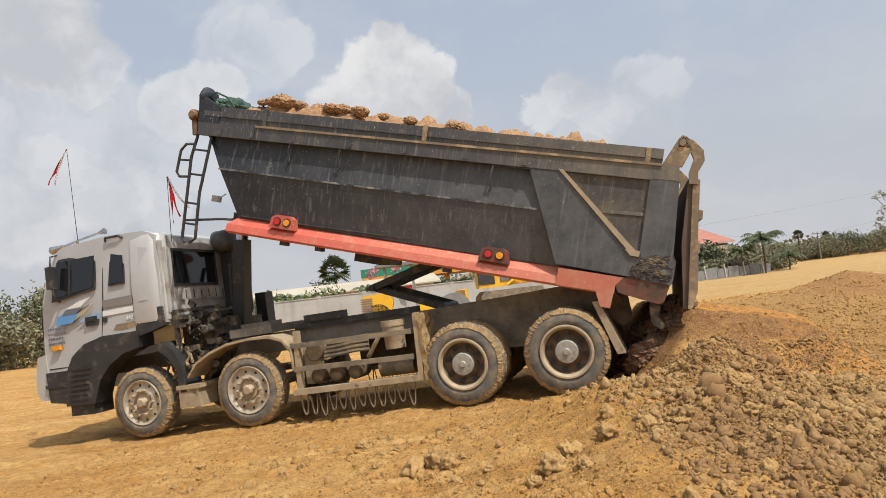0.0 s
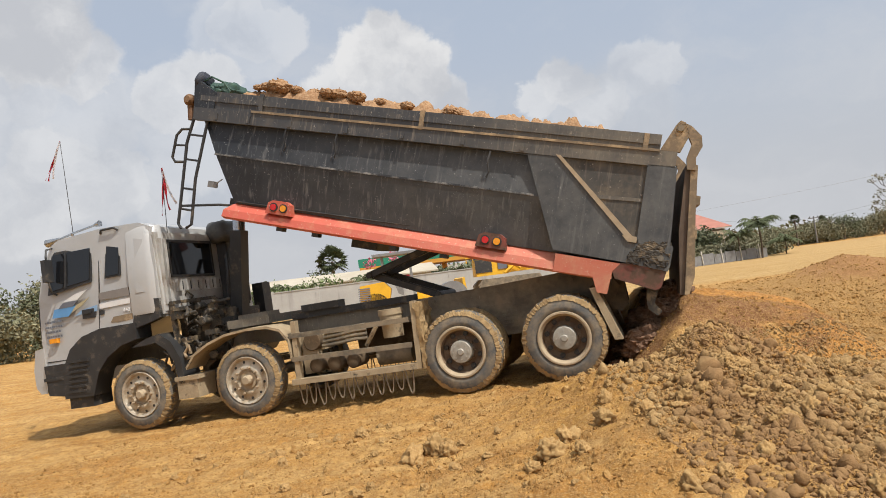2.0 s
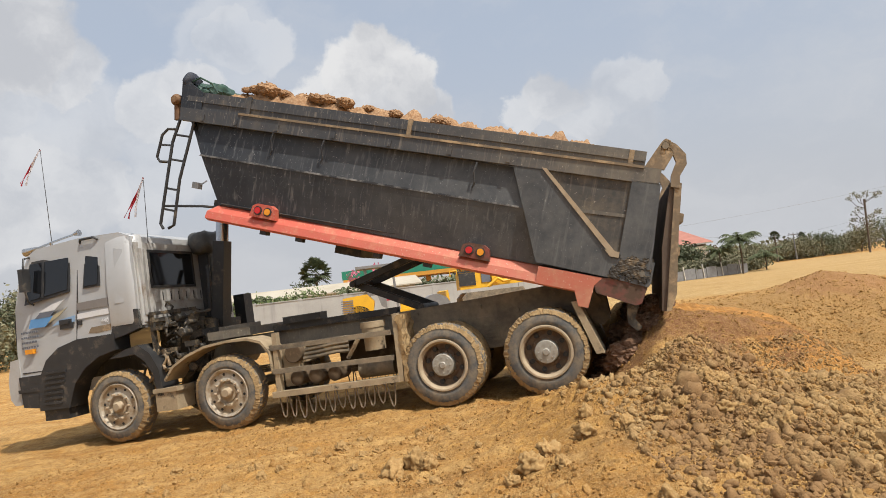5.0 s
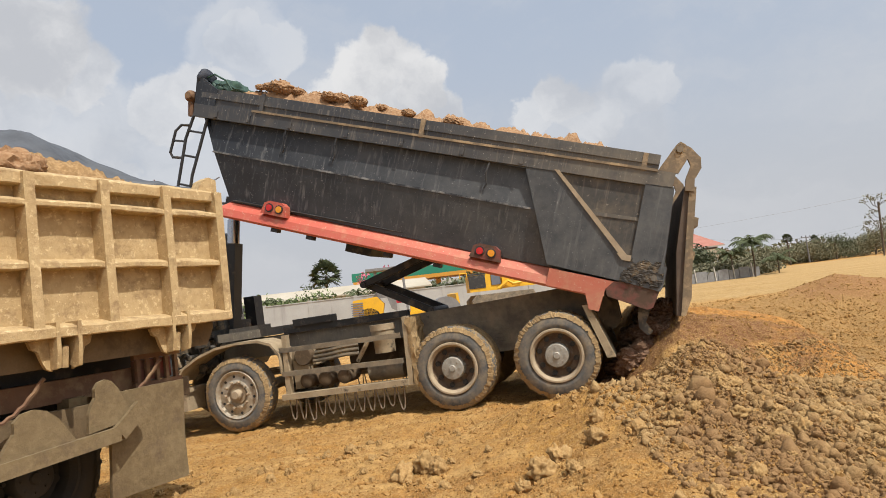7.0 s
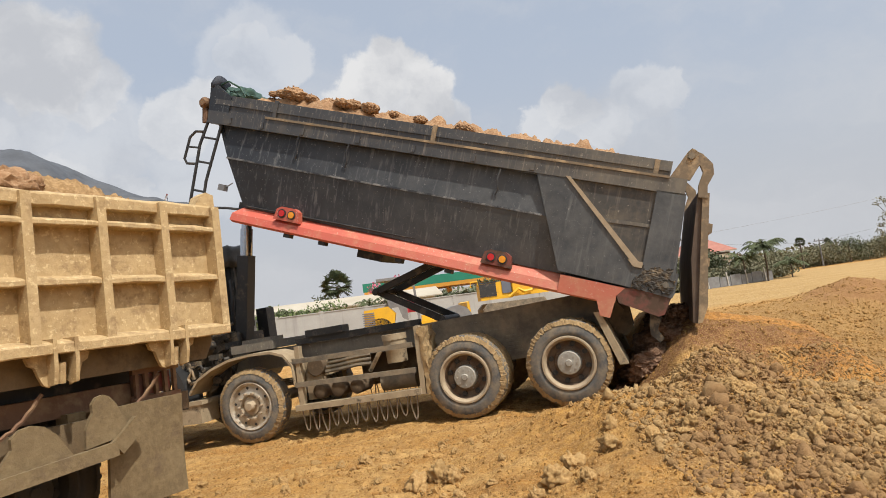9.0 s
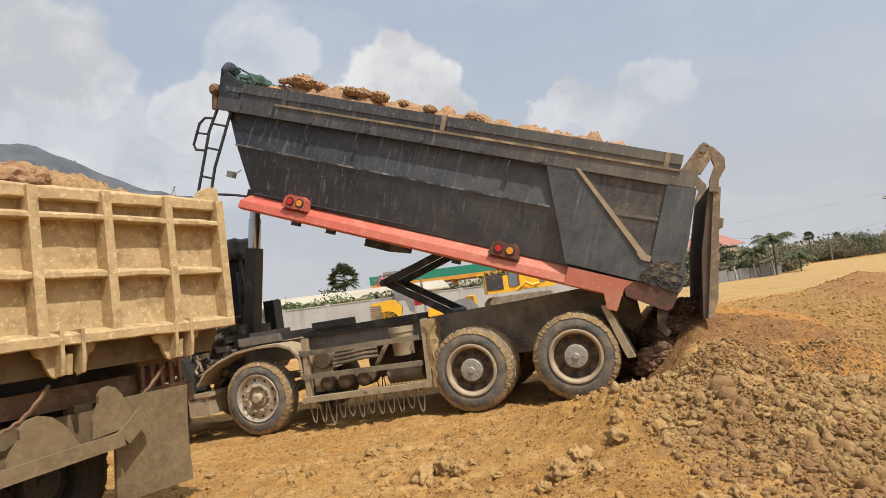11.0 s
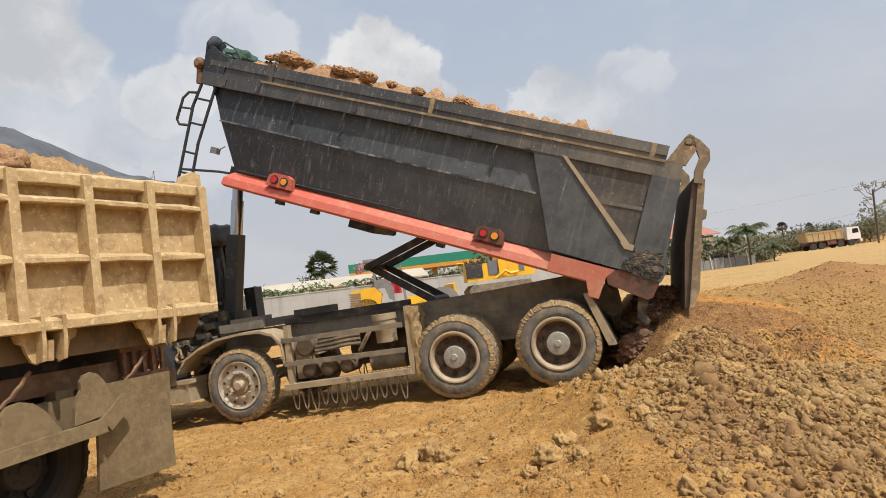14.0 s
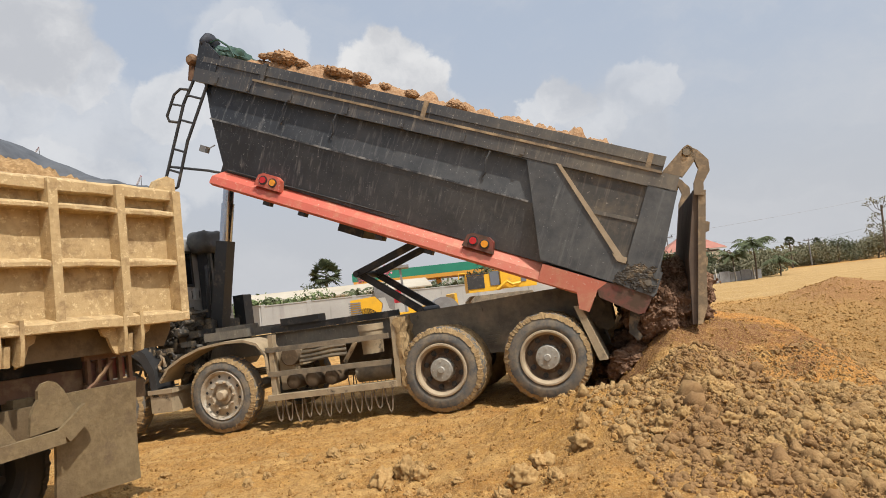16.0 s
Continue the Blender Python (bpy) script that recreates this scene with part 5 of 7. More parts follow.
    both(lambda b: prism(b, [(-0.90, 1.33), (0.20, 1.33), (0.20, 0.42), (0.10, 0.42)], 0.006, 0.03), "inset_panel", M["black_dust"], "dusty inset panel of the tub wall")
    both(lambda b: prism(b, [(-0.55, 0.90), (0.20, 0.93), (0.20, 0.89), (-0.38, 0.86)], -0.004, 0.02), "inner_rib", M["black_mud"])
    both(lambda b: prism(b, [(-5.72, 0.805), (-1.10, 0.82), (-1.10, 0.795), (-5.74, 0.780)], 0.012, 0.07), "wall_crease", M["dust_line"], "", 0.008)
    # rear hinge plate of the gate
    both(lambda b: prism(b, [(0.30, 1.52), (0.44, 1.84), (0.48, 1.89), (0.54, 1.87), (0.60, 1.72), (0.53, 1.52)], -0.03, 0.05), "gate_hinge_plate", M["rust"], "mud-coated tailgate hinge plate", 0.012)
    both(lambda b: rod(b, (0.49, -0.05, 1.80), (0.49, 0.08, 1.80), 0.04, 14), "gate_pin", M["chassis"])
    # red skirt: sloping face, lower lip, dropped rear end
    def skirt(b):
        sec = [(0.19, 0.17), (0.02, 0.03), (-0.01, -0.07), (0.02, -0.10), (0.14, -0.10), (0.22, 0.05)]
        x0 = [-5.34, -5.46, -5.46, -5.42, -5.42, -5.34]
        x1 = [-0.80, -0.02, -0.02, -0.04, -0.10, -0.8]
        a = [b.verts.new((x0[k], p[0], p[1])) for k, p in enumerate(sec)]
        c = [b.verts.new((x1[k], p[0], p[1])) for k, p in enumerate(sec)]
        b.faces.new(a)
        b.faces.new(c[::-1])
        for k in range(6):
            b.faces.new((a[k], c[k], c[(k + 1) % 6], a[(k + 1) % 6]))
        return b
    both(skirt, "red_skirt", M["red"], "faded red body skirt with brighter top edge", 0.012)
    both(lambda b: prism(b, [(-0.72, 0.13), (0.06, 0.13), (-0.02, 0.02), (-0.04, -0.26), (-0.16, -0.26), (-0.24, -0.08), (-0.72, -0.085)], -0.014, 0.18), "skirt_end", M["red"], "red skirt end dropping over the wheel", 0.012)
    both(lambda b: prism(b, [(0.03, 0.13), (0.60, 0.18), (0.56, -0.08), (0.50, -0.12), (0.02, -0.06), (-0.02, 0.02)], -0.012, 0.30), "tail_sill", M["red_dark"], "dark red muddy tail sill", 0.015)
    both(lambda b: prism(b, [(0.40, -0.10), (0.54, -0.10), (0.52, -0.28), (0.62, -0.36), (0.58, -0.42), (0.46, -0.36), (0.42, -0.24)], 0.10, 0.16), "gate_latch", M["engine"], "muddy tailgate latch hook", 0.01)
    both(lambda b: rod(b, (0.50, -0.05, 0.26), (0.50, 0.0, 0.26), 0.035, 14), "latch_pin", M["black_mud"])

    def splash(b):
        cuboid(b, 0.12, 0.60, -0.034, -0.02, 0.14, 0.46)
        bmesh.ops.subdivide_edges(b, edges=b.edges[:], cuts=34, use_grid_fill=True)
        for v in b.verts:
            n = noise.fractal((v.co.x * 30, 1.0, v.co.z * 30), 0.5, 2.1, 4)
            out = max(abs(v.co.x - 0.36) / 0.24, abs(v.co.z - 0.30) / 0.16) + 0.5 * noise.fractal((v.co.x * 9, 6.0, v.co.z * 9), 0.5, 2.1, 4)
            v.co.y += 0.022 if out > 0.86 else -0.004 - 0.005 * n
        return b
    both(splash, "mud_splash", M["engine"], "thick dark mud splashed on the rear corner")
    both(lambda b: tube(b, [(-5.3, 0.10, 0.16), (-3.0, 0.12, 0.19), (-0.95, 0.16, 0.22)], 0.012, 5), "cable", M["plastic"])
    rnd = random.Random(8)
    for x0, x1 in ((-3.25, -3.0), (-2.72, -2.45), (-1.95, -1.75), (-0.98, -0.72)):
        both(lambda b: prism(b, [(x0, 0.215), (x1, 0.235), (x1 - 0.05, 0.29), (x0 + 0.03, 0.27)], 0.135, 0.20), "paint_patch", M["red_dark"], "old red paint showing through")
    for x in (-4.6, -4.05, -2.9, -2.2):
        both(lambda b: cuboid(b, x, x + 0.10, 0.05, 0.16, -0.155, -0.10), "lug", M["plastic"], "", 0.01)
    # marker lamp pairs on the skirt
    for x in (-4.57, -1.54):
        for s in (0, 1):
            def mir(v):
                return v if s == 0 else WIDE - v
            bm = prism(B(), [(x - 0.20, 0.07), (x + 0.20, 0.07), (x + 0.17, 0.22), (x + 0.10, 0.26), (x - 0.10, 0.26), (x - 0.17, 0.22)], mir(-0.02), mir(0.10))
            lamp = part("marker_lamp", bm, M["red_dark"] if x > -2 else M["red"], body, "red lamp housing with a red and an amber lens", bevel=0.012)
            for dx, mt in ((-0.075, "lens_red"), (0.075, "lens_amber")):
                bm = rod(B(), (x + dx, mir(-0.02), 0.165), (x + dx, mir(-0.045), 0.165), 0.044, 18)
                part("lens", bm, M[mt], body)
                bm = rod(B(), (x + dx, mir(-0.02), 0.165), (x + dx, mir(-0.032), 0.165), 0.062, 18)
                part("lens_ring", bm, M["plastic"], body)
    # subframe under the tub
    for y in (0.86, 1.54):
        part("body_rail", cuboid(B(), -5.3, 0.45, y, y + 0.10, -0.10, 0.10), M["plastic"], body, bevel=0.01)
    for k in range(7):
        part("body_crossmember", cuboid(B(), -5.0 + k * 0.82, -4.9 + k * 0.82, 0.20, WIDE - 0.2, 0.0, 0.10), M["plastic"], body)
    part("ram_head_bracket", cuboid(B(), -6.06, -5.36, 1.05, 1.41, 0.04, 0.20), M["plastic"], body, bevel=0.02)
    part("ram_bracket", cuboid(B(), -3.75, -3.35, 0.75, 1.7, -0.24, -0.08), M["plastic"], body, bevel=0.02)
    # ladder at the front corner, work lamp, rust-red tarp roller end
    bm = B()
    for p in ([(-6.14, 0.02, 1.34), (-6.20, 0.0, 0.90), (-6.14, -0.02, -0.28), (-6.08, -0.02, -0.34)], [(-5.92, 0.02, 1.26), (-5.96, -0.02, 0.40), (-5.92, -0.02, -0.26), (-6.0, -0.02, -0.32)]):
        tube(bm, p, 0.022, 8)
    for z in (1.02, 0.66, 0.24, -0.06):
        tube(bm, [(-6.18, 0.0, z), (-5.94, -0.01, z)], 0.016, 6)
    tube(bm, [(-6.17, 0.0, 1.10), (-6.30, -0.02, 1.08), (-6.36, -0.04, 0.98), (-6.38, -0.04, 0.66), (-6.34, -0.02, 0.60), (-6.18, 0.0, 0.62)], 0.020, 8)
    tube(bm, [(-6.36, -0.04, 0.84), (-6.18, 0.0, 0.86)], 0.015, 6)
    part("ladder", bm, M["plastic"], body, "dark steel access ladder at the front corner")
    part("ladder_strut", tube(B(), [(-6.16, 0.0, -0.02), (-5.6, 0.10, 0.08), (-5.40, 0.20, 0.10)], 0.018, 6), M["plastic"], body)
    bm = cuboid(B(), -5.76, -5.66, 0.0, 0.10, 0.31, 0.40)
    tube(bm, [(-5.68, 0.05, 0.36), (-5.60, 0.1, 0.45)], 0.01, 5)
    part("work_lamp", bm, M["grey_metal"], body, "small grey work lamp", bevel=0.02)
    bm = lathe(B(), [(-0.10, 0), (-0.10, 0.05), (-0.05, 0.085), (0.05, 0.085), (0.10, 0.06), (0.10, 0)], 14)
    bmesh.ops.translate(bm, verts=bm.verts, vec=(-6.28, 0.06, 1.52))
    rod(bm, (-6.27, 0.06, 1.46), (-6.22, 0.06, 1.24), 0.05, 10)
    part("roller_motor", bm, M["red_mud"], body, "rusty tarp roller motor", smooth=True)
    # tailgate, hung from the pins
    gate = new("tailgate", None)
    bm = prism(B(), [(0.10, -0.42), (0.17, -0.42), (0.29, -1.80), (0.24, -1.94), (0.17, -1.94), (0.09, -1.2)], 0.02, WIDE - 0.02)
    bpy.data.objects.remove(gate)
    gate = part("tailgate", bm, M["gate_in"], body, "heavy brown steel tailgate hanging from top pins", bevel=0.012)
    for s in (0, 1):
        def mir(v):
            return v if s == 0 else WIDE - v
        bm = prism(B(), [(-0.05, 0.03), (0.02, 0.07), (0.12, 0.03), (0.24, -0.08), (0.26, -0.20), (0.20, -0.34), (0.21, -0.48), (0.11, -0.48), (0.10, -0.34), (0.14, -0.18), (0.08, -0.06), (-0.04, -0.05)], mir(-0.03), mir(0.06))
        part("gate_arm", bm, M["rust"], gate, "mud-coated curved gate arm", bevel=0.015)
        bm = prism(B(), [(0.15, -0.42), (0.23, -0.42), (0.255, -1.0), (0.31, -1.72), (0.27, -1.92), (0.22, -1.94), (0.19, -1.3)], mir(-0.012), mir(0.06))
        part("gate_edge", bm, M["rust"], gate, "mud-caked edge frame of the gate", bevel=0.02)
    for z in (-0.75, -1.15, -1.60):
        part("gate_rib", prism(B(), [(0.19, z), (0.30, z - 0.02), (0.30, z - 0.12), (0.20, z - 0.14)], 0.10, WIDE - 0.10), M["rust"], gate, bevel=0.01)
    return body, gate


GATE_PIN = (0.49, 0.0, 1.80)


def build_truck():
    truck = thing("dump_truck", TRUCK, "silver-cabbed four-axle dump truck with black tub tipping soil", "dump truck")
    for x in AXLES[:2]:
        front_wheel(truck, x, 0.0, 1)
        front_wheel(truck, x, WIDE, -1)
    for x in AXLES[2:]:
        rear_wheel(truck, x, 0.0, 1)
        rear_wheel(truck, x, WIDE, -1)
    cab(truck)
    chassis(truck)
    ram = hoist(truck)
    body, gate = tipper_body(truck)
    return truck, ram, body, gate


TRUCK_OB, RAM, BODY, GATE = build_truck()


# ---- what the silver truck carries ----
def lumpy(bm, centre, radii, rnd, amp=0.25, sub=2):
    off = Vector((rnd.uniform(0, 90), rnd.uniform(0, 90), rnd.uniform(0, 90)))
    geo = bmesh.ops.create_icosphere(bm, subdivisions=sub, radius=1.0)
    for v in geo["verts"]:
        d = v.co.normalized()
        k = 1 + amp * noise.fractal(d * 1.7 + off, 0.8, 2.0, 4)
        v.co = Vector((d.x * radii[0], d.y * radii[1], d.z * radii[2])) * k + Vector(centre)


def rubble(bm, centre, radii, rnd, amp=0.4, sub=4, bits=60, grain=0.10):
    """A ragged lump of soil: a crumbly core with loose bits stuck to its skin."""
    lumpy(bm, (0, 0, 0), radii, rnd, amp, sub)
    big = max(radii)
    off = Vector((rnd.uniform(0, 50), rnd.uniform(0, 50), 0))
    for v in bm.verts:
        d = v.co.normalized()
        v.co += d * big * (0.10 * noise.fractal(v.co / big * 4.0 + off, 0.7, 2.1, 5) + 0.07 * (0.4 - min(0.8, noise.voronoi(v.co / big * 5.0 + off)[0][0])))
    skin = [v.co.copy() for v in bm.verts]
    for k in range(bits):
        q = skin[rnd.randrange(len(skin))]
        r = big * grain * rnd.uniform(0.4, 1.25)
        m = Matrix.Translation(q * rnd.uniform(0.96, 1.10)) @ pose(0, 0, 0, rnd.uniform(0, 360), rnd.uniform(0, 360), 0) @ Matrix.Diagonal((r, r * rnd.uniform(0.6, 1), r * rnd.uniform(0.5, 0.9), 1))
        geo = bmesh.ops.create_icosphere(bm, subdivisions=1, radius=1.0, matrix=m)
        for v in geo["verts"]:
            v.co += Vector((rnd.uniform(-1, 1), rnd.uniform(-1, 1), rnd.uniform(-1, 1))) * r * 0.28
    bmesh.ops.translate(bm, verts=bm.verts, vec=centre)


def build_load():
    load = thing("soil_load", TRUCK @ body_pose(0), "heap of brown clay soil filling the black tipper tub", "soil")
    nx, ny = 260, 60
    verts, faces = [], []
    for j in range(ny):
        for i in range(nx):
            x, y = -5.95 + 6.35 * i / (nx - 1), 0.07 + (WIDE - 0.14) * j / (ny - 1)
            e = min(1.0, min(j, ny - 1 - j) / 4.0)
            crown = 0.19 * smooth(-5.7, -5.0, x) * smooth(-2.6, -4.4, x) + 0.14 * smooth(0.25, -0.7, x) * smooth(-4.4, -2.6, x)
            z = 1.64 + e * crown + 0.09 * noise.fractal((x * 4.5, y * 4.5, 4.0), 0.75, 2.2, 7) * (0.4 + e) + 0.10 * e * (0.4 - min(0.8, noise.voronoi((x * 6, y * 6, 3.0))[0][0])) + 0.05 * e * (0.4 - min(0.8, noise.voronoi((x * 14, y * 14, 3.0))[0][0])) - 0.12 * smooth(-0.6, 0.4, x)
            verts.append((x, y, z))
    for j in range(ny - 1):
        for i in range(nx - 1):
            faces.append((j * nx + i, j * nx + i + 1, (j + 1) * nx + i + 1, (j + 1) * nx + i))
    soup("soil", verts, faces, M["soil_load"], load, smooth=True)
    rnd = random.Random(11)
    spots = [(-4.95, 0.16, 0.16), (-5.15, 0.2, 0.11), (-4.7, 0.2, 0.09), (-4.2, 0.15, 0.10), (-4.05, 0.2, 0.12), (-3.75, 0.15, 0.12), (-3.4, 0.2, 0.08), (-3.0, 0.15, 0.09), (-2.35, 0.14, 0.125), (-2.2, 0.2, 0.06),
             (-0.98, 0.14, 0.10), (-0.80, 0.2, 0.07), (-1.75, 0.2, 0.07), (-0.9, 0.15, 0.07), (-0.7, 0.2, 0.06), (-5.35, 0.25, 0.07), (-4.45, 0.3, 0.1), (-3.2, 0.4, 0.1), (-1.9, 0.3, 0.06)]
    for x, y, r in spots:
        bm = B()
        base = 1.66 + 0.17 * smooth(-1.0, -4.6, x)
        rubble(bm, (x, y + 0.05, base + r * 0.25), (r * 1.15, r * 0.85, r * 0.62), rnd, 0.18, 4, 14, 0.10)
        part("lump", bm, M["soil_load"], load, smooth=False)
    # bundled tarpaulin at the head board
    tarp = thing("tarpaulin", TRUCK @ body_pose(0), "crumpled green tarpaulin bundled on the tub's head board", "tarpaulin")
    bm = B()
    bmesh.ops.create_icosphere(bm, subdivisions=4, radius=1.0, matrix=Matrix.Translation((-5.88, 0.5, 1.72)) @ Matrix.Diagonal((0.25, 0.5, 0.15, 1)))
    for v in bm.verts:
        v.co += v.normal * 0.07 * noise.fractal(v.co * 6, 0.7, 2.3, 4)
    part("green_folds", bm, M["tarp_green"], tarp, smooth=True)
    bm = B()
    bmesh.ops.create_icosphere(bm, subdivisions=3, radius=1.0, matrix=Matrix.Translation((-6.17, 0.16, 1.80)) @ Matrix.Diagonal((0.085, 0.2, 0.17, 1)))
    for v in bm.verts:
        v.co += v.normal * 0.04 * noise.fractal(v.co * 7, 0.7, 2.3, 4)
    part("black_roll", bm, M["tarp_blue"], tarp, "black rolled end", smooth=True)
    part("green_rope", tube(B(), [(-6.08, 0.05, 1.82), (-5.95, 0.02, 1.88), (-5.75, 0.03, 1.82), (-5.64, 0.05, 1.70)], 0.014, 6), M["tarp_green"], tarp)
    return load, tarp


LOAD, TUB_TARP = build_load()


# ribbons on thin whip aerials
def ribbon(mat_name, length, sway, rnd):
    bm = B()
    n = 14
    prev = None
    for k in range(n):
        u = k / (n - 1)
        x, z = length * u, 0.035 * math.sin(u * 5 + sway) * u
        a, b = bm.verts.new((x, 0.012 * math.sin(u * 9 + sway), z - 0.016)), bm.verts.new((x, -0.012 * math.sin(u * 9), z + 0.016))
        if prev:
            bm.faces.new((prev[0], a, b, prev[1]))
        prev = (a, b)
    ret = bmesh.ops.solidify(bm, geom=bm.faces[:], thickness=0.004)
    return bm


def build_flags():
    made = []
    for k, (x, y, z0, z1, lean) in enumerate(((-1.04, 0.22, 3.10, 4.63, -0.03), (0.69, 0.20, 2.85, 3.83, 0.05))):
        base = Vector((x, y, z0))
        tip = Vector((x + lean, y, z1))
        aerial = thing("aerial", TRUCK, "thin whip aerial with red and white ribbons at its tip", "aerial")
        part("whip", rod(B(), base, tip, 0.006, 6, 0.004), M["plastic"], aerial)
        rnd = random.Random(k)
        for j, (mt, ln) in enumerate((("ribbon", 0.72), ("ribbon", 0.66), ("ribbon_white", 0.60))):
            r = part("streamer", ribbon(mt, ln, j * 1.3, rnd), M[mt], aerial, "red ribbon" if mt == "ribbon" else "white ribbon")
            made.append((r, tip, k, j))
    return made


FLAGS = build_flags()
# angle below level, pointing to the truck's front, of each aerial's ribbons
SWAY = [[(0.0, 50), (0.4, 72), (0.8, 84), (1.2, 52), (1.6, 66), (2.0, 62), (2.4, 42), (2.8, 42), (3.2, 22), (3.6, 36), (4.0, 40), (5.0, 50), (6.3, 44), (8.0, 40), (16.0, 45)],
        [(0.0, 104), (0.4, 80), (0.8, 72), (1.2, 92), (1.6, 95), (2.0, 95), (2.4, 98), (2.8, 100), (3.2, 88), (3.6, 74), (4.0, 52), (5.0, 60), (6.3, 52), (8.0, 60), (16.0, 55)]]


# ---- the mud-yellow dump truck that backs in; its own space: rear corner of its near side at x = 0, x to the rear, y to its far side ----
Y_ROWS = [(0.0, -10.4, 6.3), (2.0, -8.0, 6.35), (4.0, -5.3, 6.45), (5.0, -4.0, 6.45), (6.0, -2.62, 6.36), (6.3, -2.285, 6.24), (6.5, -2.052, 6.125), (6.7, -1.90, 6.02), (7.0, -1.732, 5.92), (7.5, -1.622, 5.81),
          (8.0, -1.658, 5.80), (8.5, -1.768, 5.88), (9.0, -1.862, 5.91), (10.0, -1.90, 5.95), (11.5, -1.914, 5.97), (12.5, -1.922, 5.96), (13.5, -1.92, 5.96), (14.5, -1.92, 6.0),
          (15.0, -1.91, 5.99), (15.5, -1.90, 5.97), (16.0, -1.93, 6.03)]


def yellow_pose(x, y):
    return pose(x, y, 0.0, 0, 0, 62.89)


def build_yellow():
    yt = thing("dump_truck", yellow_pose(*Y_ROWS[0][1:]), "dump truck with a ribbed yellow box caked in dry mud", "dump truck")
    L, W = 4.6, 2.36
    top, bot = 2.61, 1.50
    bm = cuboid(B(), -L, 0.0, 0.06, W - 0.06, bot, bot + 0.06)
    box = part("cargo_box", bm, M["yellow_mud"], yt, "yellow steel cargo box under dried mud")
    for y0 in (0.06, W - 0.10):
        bm = cuboid(B(), -L, 0.0, y0, y0 + 0.04, bot, top)
        bmesh.ops.subdivide_edges(bm, edges=bm.edges[:], cuts=60, use_grid_fill=True)
        for v in bm.verts:
            v.co.y += 0.016 * noise.noise((v.co.x * 2.5, y0, v.co.z * 2.5)) + 0.004 * noise.noise((v.co.x * 5, y0, v.co.z * 5))
        part("side_panel", bm, M["yellow_mud"], box, "dented side panel with flaking mud")
    part("head_board", cuboid(B(), -L - 0.05, -L, 0.06, W - 0.06, bot, top + 0.35), M["yellow_mud"], box)
    part("tail_board", cuboid(B(), -0.05, 0.0, 0.10, W - 0.10, bot + 0.06, top - 0.1), M["yellow_mud"], box)
    rails = ((2.565, 0.10, 0.10), (2.40, 0.05, 0.13), (1.985, 0.055, 0.12), (1.535, 0.085, 0.14))
    for s in (0, 1):
        def my(v):
            return v if s == 0 else W - v
        for z, h, d in rails:
            outline = [(my(0.07), z - h / 2), (my(0.07), z + h / 2 + 0.025), (my(0.07 - d * 0.55), z + h / 2 + 0.01), (my(0.07 - d), z + h / 2 - 0.01), (my(0.07 - d), z - h / 2)]
            bm = prism(B(), outline, -L, 0.01, "x")
            bmesh.ops.subdivide_edges(bm, edges=[e for e in bm.edges if abs(e.verts[0].co.x - e.verts[1].co.x) > 1], cuts=40)
            for v in bm.verts:
                n = noise.noise((v.co.x * 6, v.co.z * 9, 3.0 * s))
                v.co.z += 0.012 * n
                v.co.y += 0.008 * noise.noise((v.co.x * 8, 4.0, v.co.z * 8))
            part("rail", bm, M["yellow_mud"], box, "side rail with mud lying on it", bevel=0.008)
        n = 0
        for k in range(9):
            x = -0.02 - k * 0.545
            wd = 0.045 if k else 0.05
            bm = prism(B(), [(x - wd, 1.50), (x + wd * 0.6, 1.50), (x + wd * 0.6, 2.60), (x - wd, 2.60)], my(-0.062), my(0.07))
            part("stake", bm, M["yellow_mud"], box, "upright stake of the box side", bevel=0.014)
        # raised rear corner
        bm = prism(B(), [(-0.20, 2.60), (0.02, 2.60), (0.02, 2.72), (-0.06, 2.74), (-0.14, 2.70)], my(0.0), my(0.10))
        part("corner_ear", bm, M["yellow_mud"], box, bevel=0.02)
        # sub-sill and hinge brackets
        bm = prism(B(), [(-L, 1.30), (-0.10, 1.30), (-0.02, 1.44), (-0.02, 1.50), (-L, 1.50)], my(0.15), my(0.24))
        part("sill", bm, M["brown_tan"], box, "brown mud-coated sill", bevel=0.012)
        for x in (-0.62, -1.55, -2.6, -3.6):
            for dx, out in ((0.0, -1), (0.15, 1)):
                # a rib that runs back under the rail, and a curved cheek beside it
                bm = prism(B(), [(my(-0.075), 1.60), (my(0.10), 1.60), (my(0.10), 1.34), (my(0.0), 1.29), (my(-0.05), 1.30), (my(-0.07), 1.40)], x + dx - 0.014, x + dx + 0.014, "x")
                part("bracket", bm, M["yellow_mud"], box, bevel=0.008)
                cheek = [(x + dx, 1.50), (x + dx + out * 0.15, 1.49), (x + dx + out * 0.13, 1.44), (x + dx + out * 0.09, 1.42), (x + dx + out * 0.07, 1.36), (x + dx + out * 0.04, 1.30), (x + dx, 1.28)]
                part("bracket_cheek", prism(B(), cheek, my(0.02), my(0.05)), M["yellow_mud"], box, bevel=0.006)
            part("bracket_pin", rod(B(), (x + 0.075, my(0.0), 1.44), (x + 0.075, my(0.02), 1.30), 0.032, 10), M["yellow_mud"], box)
        # mud flap and its bent carrier
        bm = cuboid(B(), -1.13, -0.47, min(my(0.06), my(0.09)), max(my(0.06), my(0.09)), 0.30, 1.06)
        bmesh.ops.subdivide_edges(bm, edges=bm.edges[:], cuts=5, use_grid_fill=True)
        for v in bm.verts:
            v.co.y += 0.03 * noise.noise((v.co.x * 2, v.co.z * 2, 1.0)) + 0.05 * (1.02 - v.co.z) * (1 if s == 0 else -1)
